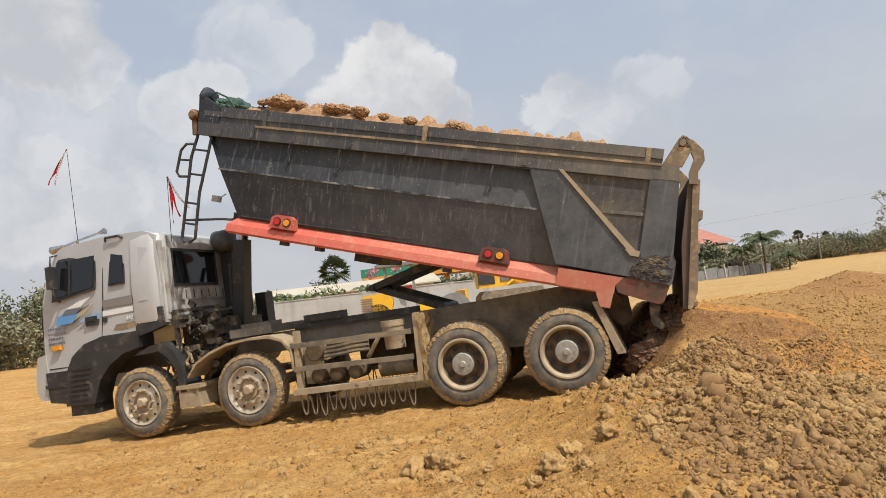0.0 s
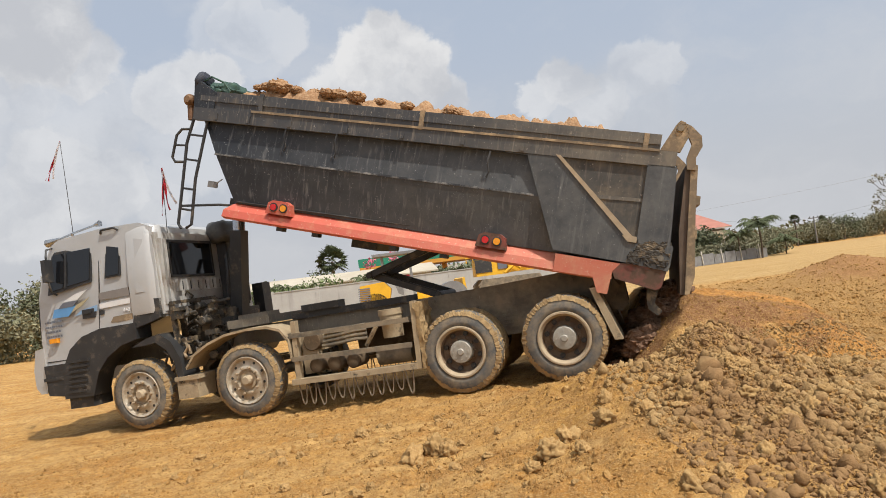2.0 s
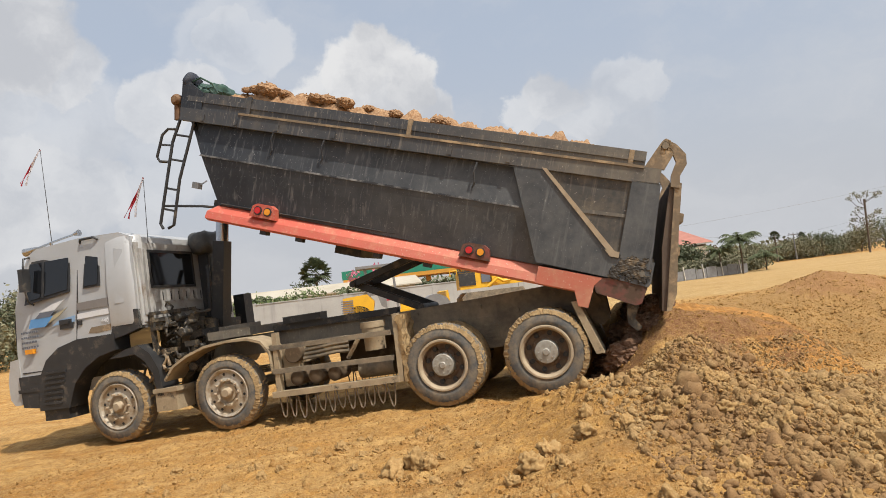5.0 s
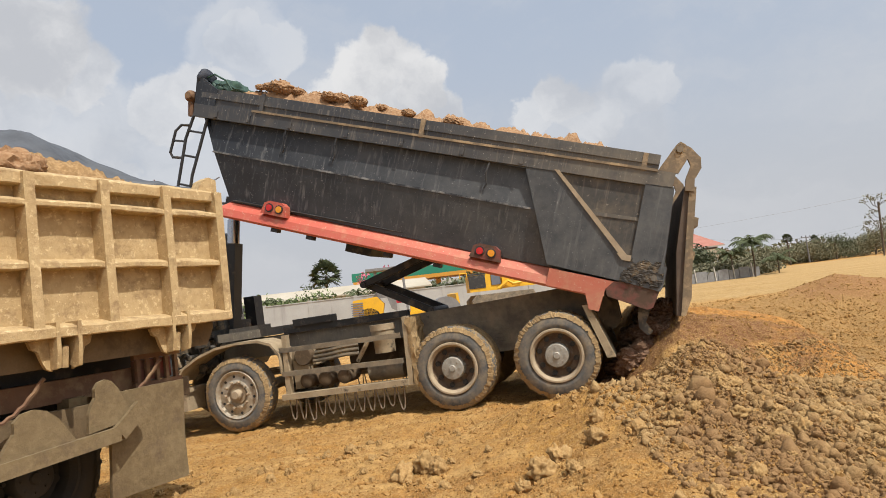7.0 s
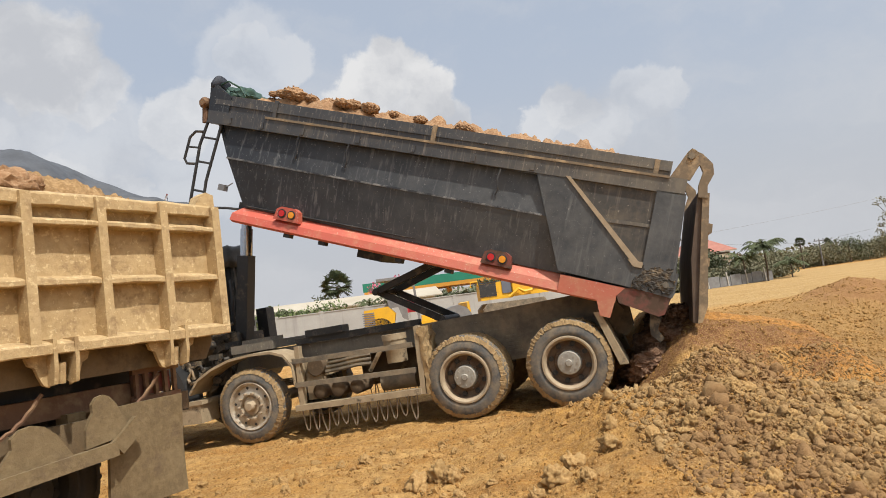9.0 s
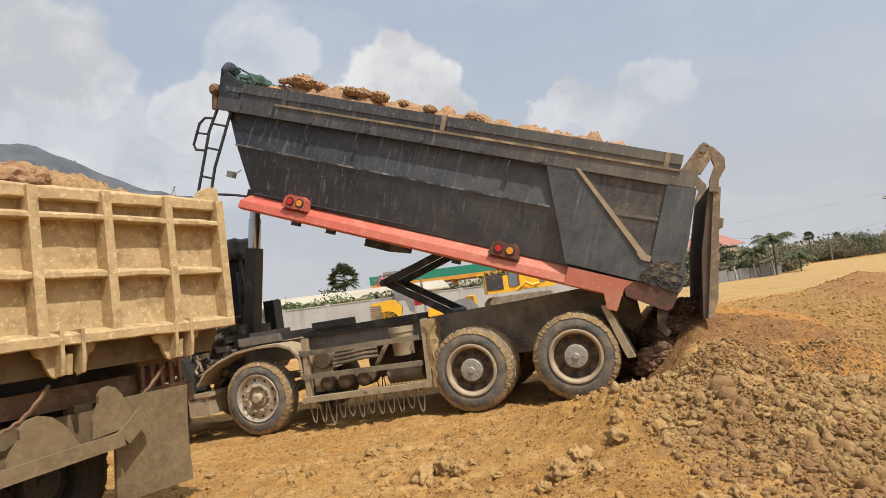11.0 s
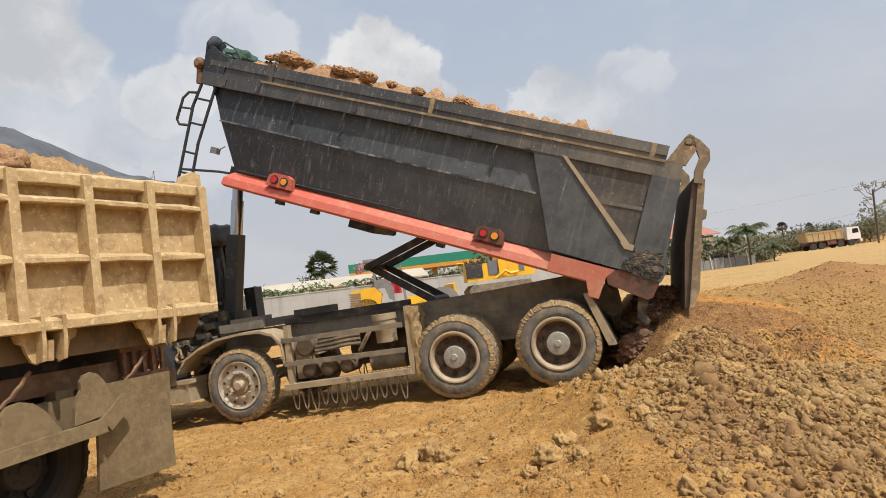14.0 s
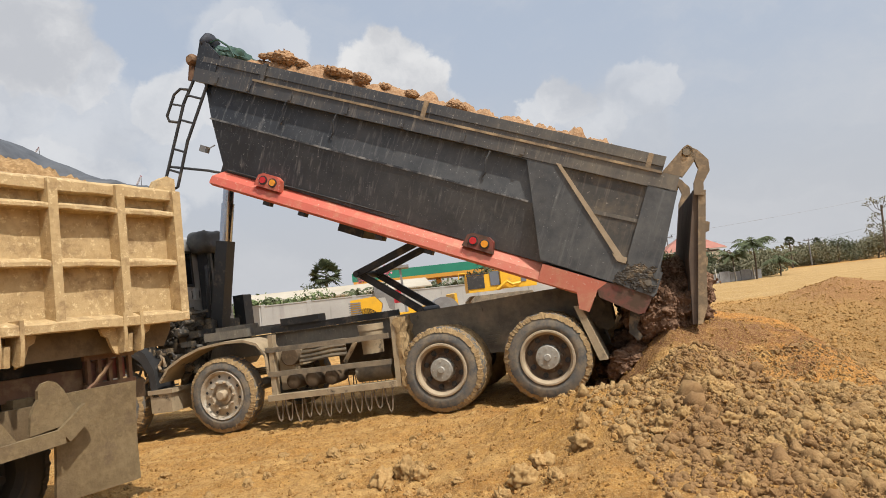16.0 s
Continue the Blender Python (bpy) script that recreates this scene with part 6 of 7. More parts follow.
        part("mud_flap", bm, M["flap"], yt, "large stiff mud flap coated in dry mud", bevel=0.0)
        # wing plates over the rear wheels
        for x0, x1, z0, zt in ((-1.36, -1.02, 0.86, 1.16), (-1.95, -1.42, 0.72, 1.05)):
            wide, tall = x1 - x0, zt - z0
            rim = [(0, -0.12), (1.0, 0.0), (0.97, 0.22), (0.86, 0.48), (0.74, 0.78), (0.60, 0.97), (0.45, 1.04), (0.30, 1.0), (0.20, 0.86), (0.20, 0.66), (0.12, 0.52), (0.03, 0.30)]
            bm = prism(B(), [(x0 + u * wide, z0 + v * tall) for u, v in rim], my(-0.02), my(0.012))
            part("wing_plate", bm, M["flap"], yt, "torn mudguard plate", bevel=0.006)
        bm = B()
        beam(bm, (-0.94, my(-0.03), 0.93), (-1.14, my(-0.03), 0.78), 0.04, 0.12)
        beam(bm, (-1.14, my(-0.03), 0.78), (-3.2, my(-0.03), 0.66), 0.05, 0.10)
        part("guard_bar", bm, M["flap"], yt, "mud-coated guard bar", bevel=0.01)
        for x in (-1.42, -2.72):
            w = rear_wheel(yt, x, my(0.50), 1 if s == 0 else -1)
            # All pieces of this wheel take the tone with the box's shade in it.
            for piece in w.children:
                piece.data.materials[0] = M["tyre_shade"]
            w.data.materials[0] = M["tyre_shade"]
        front_wheel(yt, -6.1, my(0.14), 1 if s == 0 else -1)
    # frame
    for y in (0.78, 1.50):
        part("chassis_rail", cuboid(B(), -7.2, -0.15, y, y + 0.08, 0.92, 1.22), M["brown_mud"], yt, bevel=0.01)
    part("side_beam", cuboid(B(), -4.4, -0.62, 0.34, 0.42, 1.04, 1.20), M["red_mud"], yt, "red-brown muddy side beam", bevel=0.015)
    part("beam_block", cuboid(B(), -1.30, -1.16, 0.26, 0.40, 0.92, 1.06), M["flap"], yt, bevel=0.02)
    for k in range(5):
        bm = beam(B(), (-0.74 + k * 0.09, 0.24, 1.06), (-0.74 + k * 0.09, 0.24, 1.28), 0.03, 0.03, (1, 0, 0))
        part("cage_bar", bm, M["red_mud"], yt)
    bm = B()
    beam(bm, (-0.78, 0.24, 1.06), (-0.34, 0.24, 1.06), 0.04, 0.04)
    part("lamp_cage", bm, M["red_mud"], yt, "rusty lamp guard cage")
    part("lamp_cage", beam(B(), (-0.78, 0.24, 1.28), (-0.34, 0.24, 1.28), 0.04, 0.04), M["red_mud"], yt)
    part("tail_lamp", cuboid(B(), -0.72, -0.40, 0.27, 0.34, 1.09, 1.25), M["red_dark"], yt, bevel=0.01)
    for x0, x1 in ((-1.0, -0.62), (-1.9, -1.55)):
        pts = [(x0 + (x1 - x0) * k / 10, 0.12, 0.98 + 0.26 * (k / 10) - 0.05 * math.sin(math.pi * k / 10) + 0.010 * (k % 2)) for k in range(11)]
        part("chain", tube(B(), pts, 0.014, 5), M["red_mud"], yt)
    # Added dark plate: stands for shade where daylight would show below the box.
    part("subframe", cuboid(B(), -4.4, -0.3, 0.66, 0.74, 1.18, 1.495), M["plastic"], yt, "dark plate added to fill the slit under the box with shade")
    for x in (-1.42, -2.72, -6.1):
        part("axle", rod(B(), (x, 0.62, 0.54), (x, W - 0.62, 0.54), 0.09, 12), M["brown_mud"], yt)
    part("inner_guard", cuboid(B(), -3.9, -0.95, 0.22, 0.30, 0.70, 1.0), M["brown_tan"], yt, bevel=0.03)
    part("tail_beam", cuboid(B(), -0.5, -0.2, 0.3, W - 0.3, 0.9, 1.05), M["brown_mud"], yt, bevel=0.02)
    bm = prism(B(), [(-7.5, 0.75), (-7.55, 1.6), (-7.35, 2.6), (-7.1, 2.75), (-5.6, 2.75), (-5.5, 1.2), (-5.7, 1.1), (-6.4, 1.15), (-6.75, 0.75)], 0.02, W - 0.02)
    yc = part("cab", bm, M["yellow_mud"], yt, "dusty pale cab", bevel=0.05)
    for y0 in (0.008, W - 0.028):
        part("door_window", prism(B(), [(-7.2, 1.8), (-6.3, 1.8), (-6.3, 2.5), (-7.05, 2.5)], y0, y0 + 0.02), M["glass"], yc)
    # the load and its tarpaulin
    soil = thing("soil_load", yellow_pose(*Y_ROWS[0][1:]), "heap of tan soil filling the yellow dump truck", "soil")
    nx, ny = 200, 60
    verts, faces = [], []
    for j in range(ny):
        for i in range(nx):
            x, y = -4.5 + 4.42 * i / (nx - 1), 0.11 + (W - 0.22) * j / (ny - 1)
            e = min(1.0, min(i, nx - 1 - i) / 20.0) * min(1.0, (j + 1.5) / 5, (ny - 1 - j) / 7)
            edge = 2.69 + 0.15 * smooth(-0.5, -1.15, x)
            z = 2.57 + (edge - 2.57) * smooth(0.08, 0.40, y) * smooth(0.75, 0.50, y) * min(1.0, (nx - 1 - i) / 8) + 0.045 * noise.fractal((x * 8, y * 8, 2.0), 0.6, 2.2, 6) * (0.4 + e) + 0.05 * (0.4 - min(0.8, noise.voronoi((x * 11, y * 11, 2.0))[0][0])) * e
            verts.append((x, y, z))
    for j in range(ny - 1):
        for i in range(nx - 1):
            faces.append((j * nx + i, j * nx + i + 1, (j + 1) * nx + i + 1, (j + 1) * nx + i))
    ob = soup("soil", verts, faces, M["soil_tan"], soil, smooth=True)
    bm = B()
    bmesh.ops.create_icosphere(bm, subdivisions=4, radius=0.2, matrix=Matrix.Translation((-1.62, 0.26, 2.70)) @ Matrix.Diagonal((1.35, 0.8, 0.62, 1)))
    for v in bm.verts:
        v.co += v.normal * 0.035 * noise.fractal(v.co * 14, 0.7, 2.0, 4)
    part("lump", bm, M["soil_load"], soil, "reddish brown lump of soil", smooth=True)
    tarp = thing("tarpaulin", yellow_pose(*Y_ROWS[0][1:]), "dark grey tarpaulin bunched along the far side of the box", "tarpaulin")
    nx, ny = 110, 36
    verts, faces = [], []
    for j in range(ny):
        for i in range(nx):
            x = -4.4 + 4.32 * i / (nx - 1)
            v = j / (ny - 1)
            tall = smooth(-0.22, -0.88, x)
            low = smooth(-0.5, -1.15, x)
            y0 = 0.16 + 0.26 * smooth(-0.45, -0.8, x) + 0.04 * noise.noise((x * 3.0, 2.0, 5.0))
            y = y0 + (2.28 - y0) * v
            up = smooth(-0.05, 0.24, v) * smooth(1.0, 0.40, v)
            z = 2.69 + 0.14 * low * smooth(1.0, 0.3, v) + (0.02 + 0.33 * tall - 0.06 * low) * up + (0.03 * noise.fractal((x * 4, y * 4, 9.0), 0.8, 2.1, 4) + 0.018 * math.sin(x * 9 + 5 * noise.noise((x * 2, y * 2, 1.0)))) * (0.3 + 0.7 * tall)
            if j == 0:
                z -= 0.04
            verts.append((x, y, max(z, 2.655)))
    for j in range(ny - 1):
        for i in range(nx - 1):
            faces.append((j * nx + i, j * nx + i + 1, (j + 1) * nx + i + 1, (j + 1) * nx + i))
    ob = soup("sheet", verts, faces, M["tarp"], tarp, smooth=True)
    sol = ob.modifiers.new("thick", "SOLIDIFY")
    sol.thickness = 0.012
    return yt, soil, tarp


YELLOW = build_yellow()


# ---- the distance ----
def leaf_cloud(blobs, count, size, rnd, flat=0.6):
    """Many small leaf blades scattered through round clumps. blobs: (x, y, z, rx, ry, rz)."""
    rs = np.random.RandomState(rnd)
    vol = np.array([b[3] * b[4] * b[5] for b in blobs]) ** 0.67
    pick = rs.choice(len(blobs), count, p=vol / vol.sum())
    bl = np.array(blobs)[pick]
    d = rs.normal(size=(count, 3))
    d /= np.linalg.norm(d, axis=1)[:, None]
    rad = rs.uniform(0.35, 1.0, (count, 1)) ** 0.5 * (1 + 0.18 * rs.normal(size=(count, 1)))
    c = bl[:, :3] + d * rad * bl[:, 3:]
    a = rs.normal(size=(count, 3))
    a /= np.linalg.norm(a, axis=1)[:, None]
    b = np.cross(a, rs.normal(size=(count, 3)))
    b /= np.linalg.norm(b, axis=1)[:, None]
    s = size * rs.uniform(0.6, 1.4, (count, 1))
    v = np.stack([c - a * s, c + b * s * 0.45, c + a * s, c - b * s * 0.45], 1).reshape(-1, 3)
    f = np.arange(count * 4).reshape(-1, 4)
    return v, f


def bush(name, x, y, w, h, label, category, mat="leaf", n=1600, size=0.22, seed=1, trunk=True, depth=None):
    rnd = random.Random(seed)
    z0 = terrain(x, y)[0]
    ob = thing(name, pose(x, y, z0), label, category)
    dpt = depth or w * 0.6
    blobs = []
    for k in range(9):
        u = rnd.uniform(-1, 1)
        r = rnd.uniform(0.22, 0.36)
        zz = h * rnd.uniform(0.30, 0.78) * (1 - 0.3 * abs(u))
        blobs.append((u * w * 0.36, rnd.uniform(-1, 1) * dpt * 0.3, zz, w * r, dpt * r, h * r * 0.85))
    if trunk:
        bm = B()
        tube(bm, [(0, 0, -0.1), (0.05 * h, 0, h * 0.3), (0.0, 0.02, h * 0.62)], 0.03 * h, 7)
        for k in range(4):
            b = blobs[k]
            tube(bm, [(0.03 * h, 0, h * 0.25), (b[0] * 0.5, b[1] * 0.5, h * 0.4), (b[0], b[1], b[2])], 0.014 * h, 5)
        part("trunk", bm, M["bark"], ob)
    else:
        for k in range(5):
            blobs.append((rnd.uniform(-.4, .4) * w, 0, h * 0.16, w * 0.2, dpt * 0.3, h * 0.18))
    v, f = leaf_cloud(blobs, n, size, seed)
    v[:, 2] = np.maximum(v[:, 2], 0.02)
    soup("crown", v, f, M[mat], ob)
    return ob


def fan_palm(x, y, h, crown, seed, label):
    rnd = random.Random(seed)
    z0 = terrain(x, y)[0]
    ob = thing("palm_tree", pose(x, y, z0), label, "palm tree")
    part("trunk", tube(B(), [(0, 0, -0.2), (0.05, 0, h * 0.5), (0, 0, h)], 0.028 * h if h < 6 else 0.19, 9), M["bark"], ob)
    verts, faces = [], []
    for k in range(64):
        az, el = rnd.uniform(0, 2 * math.pi), rnd.uniform(-0.8, 1.45)
        d = Vector((math.cos(az) * math.cos(el), math.sin(az) * math.cos(el), math.sin(el)))
        base = Vector((0, 0, h)) + d * crown * 0.12
        mid = Vector((0, 0, h)) + d * crown * rnd.uniform(0.5, 0.66)
        side = d.cross(Vector((0, 0, 1))).normalized()
        up = side.cross(d)
        tilt = rnd.uniform(-0.6, 0.6)
        side = side * math.cos(tilt) + up * math.sin(tilt)
        n0 = len(verts)
        verts += [tuple(base + side * 0.02), tuple(base - side * 0.02), tuple(mid)]
        faces.append((n0, n0 + 1, n0 + 2))
        for j in range(11):
            a = (j / 10 - 0.5) * 3.6
            tipd = d * math.cos(a) + side * math.sin(a)
            nn = tipd.cross(up)
            tip = mid + tipd * crown * 0.42 * rnd.uniform(0.85, 1.1) - Vector((0, 0, 0.06 * crown))
            m = mid + tipd * crown * 0.22
            n0 = len(verts)
            verts += [tuple(mid), tuple(m + nn * crown * 0.045), tuple(tip), tuple(m - nn * crown * 0.045)]
            faces.append((n0, n0 + 1, n0 + 2, n0 + 3))
    soup("crown", verts, faces, M["palm"], ob)
    return ob


def frond_palm(name, x, y, h, reach, n, seed, label, wide=0.10):
    """Coconut palms and bananas: arching fronds with hanging leaflets."""
    rnd = random.Random(seed)
    z0 = terrain(x, y)[0]
    ob = thing(name, pose(x, y, z0), label, "palm tree" if name == "palm_tree" else "plant")
    part("trunk", tube(B(), [(0, 0, -0.2), (0.1, 0, h * 0.5), (0.05, 0, h)], max(0.06, 0.03 * h), 8), M["bark"], ob)
    verts, faces = [], []
    for k in range(n):
        az = 2 * math.pi * (k + rnd.uniform(-.3, .3)) / n
        rise = rnd.uniform(0.35, 1.35)
        out = Vector((math.cos(az), math.sin(az), 0))
        side = Vector((-math.sin(az), math.cos(az), 0))
        pts = []
        for j in range(15):
            u = j / 14
            pts.append(Vector((0.05, 0, h)) + out * reach * u * (1 - 0.1 * u) + Vector((0, 0, reach * (rise * u - (0.55 + 0.4 * rise) * u * u))))
        for j in range(1, 15):
            p, q = pts[j - 1], pts[j]
            ln = reach * 0.30 * math.sin(math.pi * min(1, (j / 14) * 0.85 + 0.12))
            for s in (-1, 1):
                tip = q + side * s * ln * 0.8 - Vector((0, 0, ln * rnd.uniform(0.25, 0.8))) + out * ln * 0.35
                n0 = len(verts)
                verts += [tuple(p), tuple(q), tuple(tip)]
                faces.append((n0, n0 + 1, n0 + 2))
    soup("crown", verts, faces, M["palm"], ob)
    return ob


def build_wall():
    # boundary wall in panels between posts, coping on top
    w = new("boundary_wall")
    tagged(w, "weathered white rendered boundary wall with grey stains", "wall", kind="structure")
    w.matrix_basis = pose(-11.9, 44.4, 0, 0, 0, 6.5)
    x = 0.0
    k = 0
    while x < 22:
        bm = cuboid(B(), x + 0.02, x + 2.98, 0, 0.16, -0.3, 2.18 - 0.004 * x)
        part("wall_panel", bm, M["wall"], w)
        part("wall_post", cuboid(B(), x - 0.12, x + 0.12, -0.03, 0.19, -0.3, 2.26 - 0.004 * x), M["wall"], w)
        x += 3
    part("coping", cuboid(B(), -0.15, 21.2, -0.04, 0.20, 2.13, 2.19), M["wall"], w)
    side = new("boundary_wall")
    tagged(side, "grey weathered end of the boundary wall", "wall", kind="structure")
    side.matrix_basis = pose(-11.95, 44.35, 0, 0, 0, 128)
    part("wall_panel", cuboid(B(), 0.1, 7, 0, 0.16, -0.3, 2.2), M["wall"], side)
    part("coping", cuboid(B(), 0.0, 7.05, -0.04, 0.2, 2.2, 2.26), M["wall"], side)


def build_houses():
    low = thing("low_building", pose(-17.5, 58.5, -0.42, 0, 0, 10), "long low building with a pale sheet-metal roof", "building")
    part("wall", cuboid(B(), 0, 16, 0, 6, 0, 3.0), M["wall_pale"], low)
    roof = prism(B(), [(-0.8, 3.0), (-0.8, 3.12), (3.0, 3.95), (6.8, 3.12), (6.8, 3.0), (3.0, 3.8)], -0.6, 16.6, "x")
    part("roof", roof, M["roof_pale"], low, "pale beige sheet roof")
    for x in (1.0, 4.6, 7.2, 11.5):
        part("opening", cuboid(B(), x, x + 1.6, -0.03, 0.05, 0.8, 2.4), M["plastic"], low)
    gas = thing("station_canopy", pose(-10.0, 74.0, 0, 0, 0, 2), "filling station canopy with a green fascia and orange underside band", "canopy")
    part("fascia", cuboid(B(), 0, 19, 0, 8, 4.15, 5.1), M["green"], gas)
    part("band", cuboid(B(), 0.1, 18.9, -0.04, 8.04, 3.72, 4.14), M["orange_band"], gas)
    for x in (2.2, 9.3, 15.5):
        for y in (1.2, 6.8):
            part("column", cuboid(B(), x, x + 0.5, y, y + 0.5, 0, 3.72), M["orange_band"] if x < 10 else M["white"], gas)
    part("kiosk", cuboid(B(), 1, 17, 9, 13, 0, 3.6), M["white"], gas)
    h = thing("house", pose(30.2, 90.0, 0.0, 0, 0, -8), "white house with a hipped red-tile roof beyond the trees", "house")
    part("wall", cuboid(B(), 0, 6.6, 0, 7, 0, 4.0), M["white"], h)
    bm = B()
    vs = [bm.verts.new(p) for p in ((-0.8, -0.8, 4.0), (7.4, -0.8, 4.0), (7.4, 7.8, 4.0), (-0.8, 7.8, 4.0), (2.6, 3.4, 6.3), (4.0, 3.4, 6.3))]
    for q in ((0, 1, 5, 4), (1, 2, 5), (2, 3, 4, 5), (3, 0, 4), (3, 2, 1, 0)):
        bm.faces.new([vs[k] for k in q])
    part("roof", bm, M["roof_red"], h, "red hipped tile roof")
    part("lower_roof", prism(B(), [(-2.6, 2.9), (-2.6, 3.0), (0.0, 3.75), (0.0, 3.6)], 0.4, 6.5, "x"), M["rust"], h, "brown porch roof")
    part("eave", cuboid(B(), -0.75, 7.35, -0.75, -0.6, 3.84, 4.0), M["white"], h)
    for x in (1.2, 3.0, 4.8):
        part("window", cuboid(B(), x, x + 1.0, -0.03, 0.04, 1.2, 2.6), M["glass"], h)


def build_machines():
    # parked on low spoil
    # road roller with a flat canopy
    r = thing("road_roller", pose(-4.15, 31.0, 0.12, 0, 0, 4), "yellow road roller with a flat canopy parked beyond the truck", "roller")
    bm = prism(B(), [(0, 0.75), (1.3, 0.70), (1.45, 1.35), (1.15, 1.70), (0.05, 1.62)], -0.75, 0.75)
    part("engine_hood", bm, M["yellow"], r, "yellow engine hood", bevel=0.06)
    bm = B()
    for k in range(7):
        cuboid(bm, -0.04, 0.50, -0.78, 0.78, 0.86 + k * 0.1, 0.91 + k * 0.1)
    part("radiator_grille", bm, M["grey_metal"], r, "dark radiator slats")
    part("grey_cover", prism(B(), [(0.9, 1.62), (1.6, 1.62), (1.75, 1.1), (2.0, 0.95), (2.0, 1.6), (1.7, 2.05), (1.2, 2.0)], -0.5, 0.5), M["grey_metal"], r, "grey cloth cover", bevel=0.05)
    part("seat", cuboid(B(), 1.9, 2.35, -0.3, 0.3, 1.3, 1.9), M["ribbon"], r, "red seat", bevel=0.08)
    part("floor", cuboid(B(), 1.2, 3.6, -0.8, 0.8, 0.65, 0.85), M["yellow"], r, bevel=0.02)
    part("front_frame", prism(B(), [(2.6, 0.55), (4.4, 0.5), (4.4, 0.95), (2.6, 1.1)], -0.6, 0.6), M["yellow"], r, bevel=0.04)
    for x, y in ((1.25, -0.6), (1.25, 0.6), (2.5, -0.6), (2.5, 0.6)):
        part("canopy_post", beam(B(), (x, y, 0.8), (x - 0.1, y, 2.86), 0.10, 0.10, (1, 0, 0)), M["grey_metal"], r)
    part("canopy", cuboid(B(), 0.75, 2.8, -0.8, 0.8, 2.85, 2.97), M["grey_metal"], r, "weathered grey canopy roof", bevel=0.02)
    part("drum", rod(B(), (4.2, -0.9, 0.65), (4.2, 0.9, 0.65), 0.70, 28), M["grey_metal"], r)
    for y in (-0.75, 0.35):
        part("wheel", rod(B(), (0.7, y, 0.60), (0.7, y + 0.4, 0.60), 0.62, 24), M["plastic"], r)
    # bulldozer
    d = thing("bulldozer", pose(1.30, 34.0, 0.60, 0, 0, 8) @ Matrix.Diagonal((0.86, 0.86, 0.86, 1)), "yellow bulldozer with black engine side panels", "bulldozer")
    part("hood", cuboid(B(), 0.0, 1.9, -0.6, 0.6, 1.05, 2.05), M["yellow"], d, bevel=0.06)
    part("hood_top", cuboid(B(), -0.05, 1.0, -0.62, 0.62, 2.02, 2.10), M["plastic"], d, bevel=0.02)
    part("radiator", cuboid(B(), -0.03, 0.95, -0.64, -0.58, 1.25, 2.0), M["plastic"], d, "black radiator panel", bevel=0.01)
    part("side_panel", cuboid(B(), 1.3, 1.85, -0.65, -0.60, 1.35, 2.15), M["stripe_dark"], d, bevel=0.01)
    part("cab_base", cuboid(B(), 1.9, 2.7, -0.75, 0.75, 1.1, 2.35), M["yellow"], d, bevel=0.05)
    part("rear_body", prism(B(), [(2.7, 1.1), (4.0, 1.1), (4.1, 1.9), (3.9, 2.2), (2.7, 2.15)], -0.75, 0.75), M["yellow"], d, "yellow rear tank", bevel=0.05)
    part("tank_panel", cuboid(B(), 3.1, 3.4, -0.79, -0.74, 1.4, 2.1), M["stripe_dark"], d)
    part("lift_link", tube(B(), [(1.6, -0.9, 1.1), (2.2, -0.95, 1.5), (2.5, -0.95, 1.3), (3.0, -0.9, 1.35)], 0.09, 8), M["yellow"], d)
    part("hand_rail", tube(B(), [(-0.5, -0.5, 1.9), (-0.5, -0.5, 2.2), (-0.1, -0.5, 2.2), (-0.1, -0.5, 1.9)], 0.04, 6), M["yellow"], d)
    part("blade", prism(B(), [(-1.2, 0.05), (-1.0, 0.5), (-1.05, 1.1), (-0.9, 1.15), (-0.85, 0.5), (-1.0, 0.0)], -1.7, 1.7), M["yellow"], d)
    for y in (-1.1, 0.65):
        bm = prism(B(), [(0.0, 0.25), (0.3, 0.0), (3.5, 0.0), (3.9, 0.35), (3.6, 0.85), (0.3, 0.85), (0.0, 0.55)], y, y + 0.45)
        part("track", bm, M["chassis"], d, "muddy crawler track", bevel=0.03)


def build_far_truck():
    ft = thing("dump_truck", pose(26, 105, -0.1), "white-cabbed dump truck with a tan box driving on the far road", "dump truck")
    part("cargo_box", prism(B(), [(0, 1.35), (5.6, 1.35), (5.7, 2.75), (-0.15, 2.75)], -1.2, 1.2), M["yellow_mud"], ft, "tan muddy box")
    for k in range(7):
        part("stake", cuboid(B(), 0.1 + k * 0.9, 0.22 + k * 0.9, -1.28, -1.2, 1.35, 2.75), M["yellow_mud"], ft)
    part("box_rail", cuboid(B(), -0.15, 5.75, -1.3, -1.2, 2.62, 2.8), M["yellow_mud"], ft)
    part("frame", cuboid(B(), 0.0, 8.4, -0.5, 0.5, 0.8, 1.2), M["red_dark"], ft, "dark red frame")
    part("side_box", cuboid(B(), 3.2, 4.6, -1.1, -0.7, 0.6, 1.2), M["red_dark"], ft)
    cb = part("cab", prism(B(), [(6.3, 1.0), (8.4, 1.0), (8.45, 1.9), (8.25, 2.9), (6.4, 2.95)], -1.2, 1.2), M["white"], ft, "white cab", bevel=0.08)
    part("window", prism(B(), [(7.2, 1.95), (8.2, 1.95), (8.1, 2.65), (7.25, 2.65)], -1.215, -1.18), M["glass"], cb)
    part("bumper", cuboid(B(), 8.3, 8.6, -1.2, 1.2, 0.5, 1.0), M["white"], ft)
    for x in (0.9, 2.2, 5.2, 6.9):
        for y in (-1.2, 0.85):
            part("wheel", rod(B(), (x, y, 0.52), (x, y + 0.35, 0.52), 0.52, 20), M["plastic"], ft)
    return ft


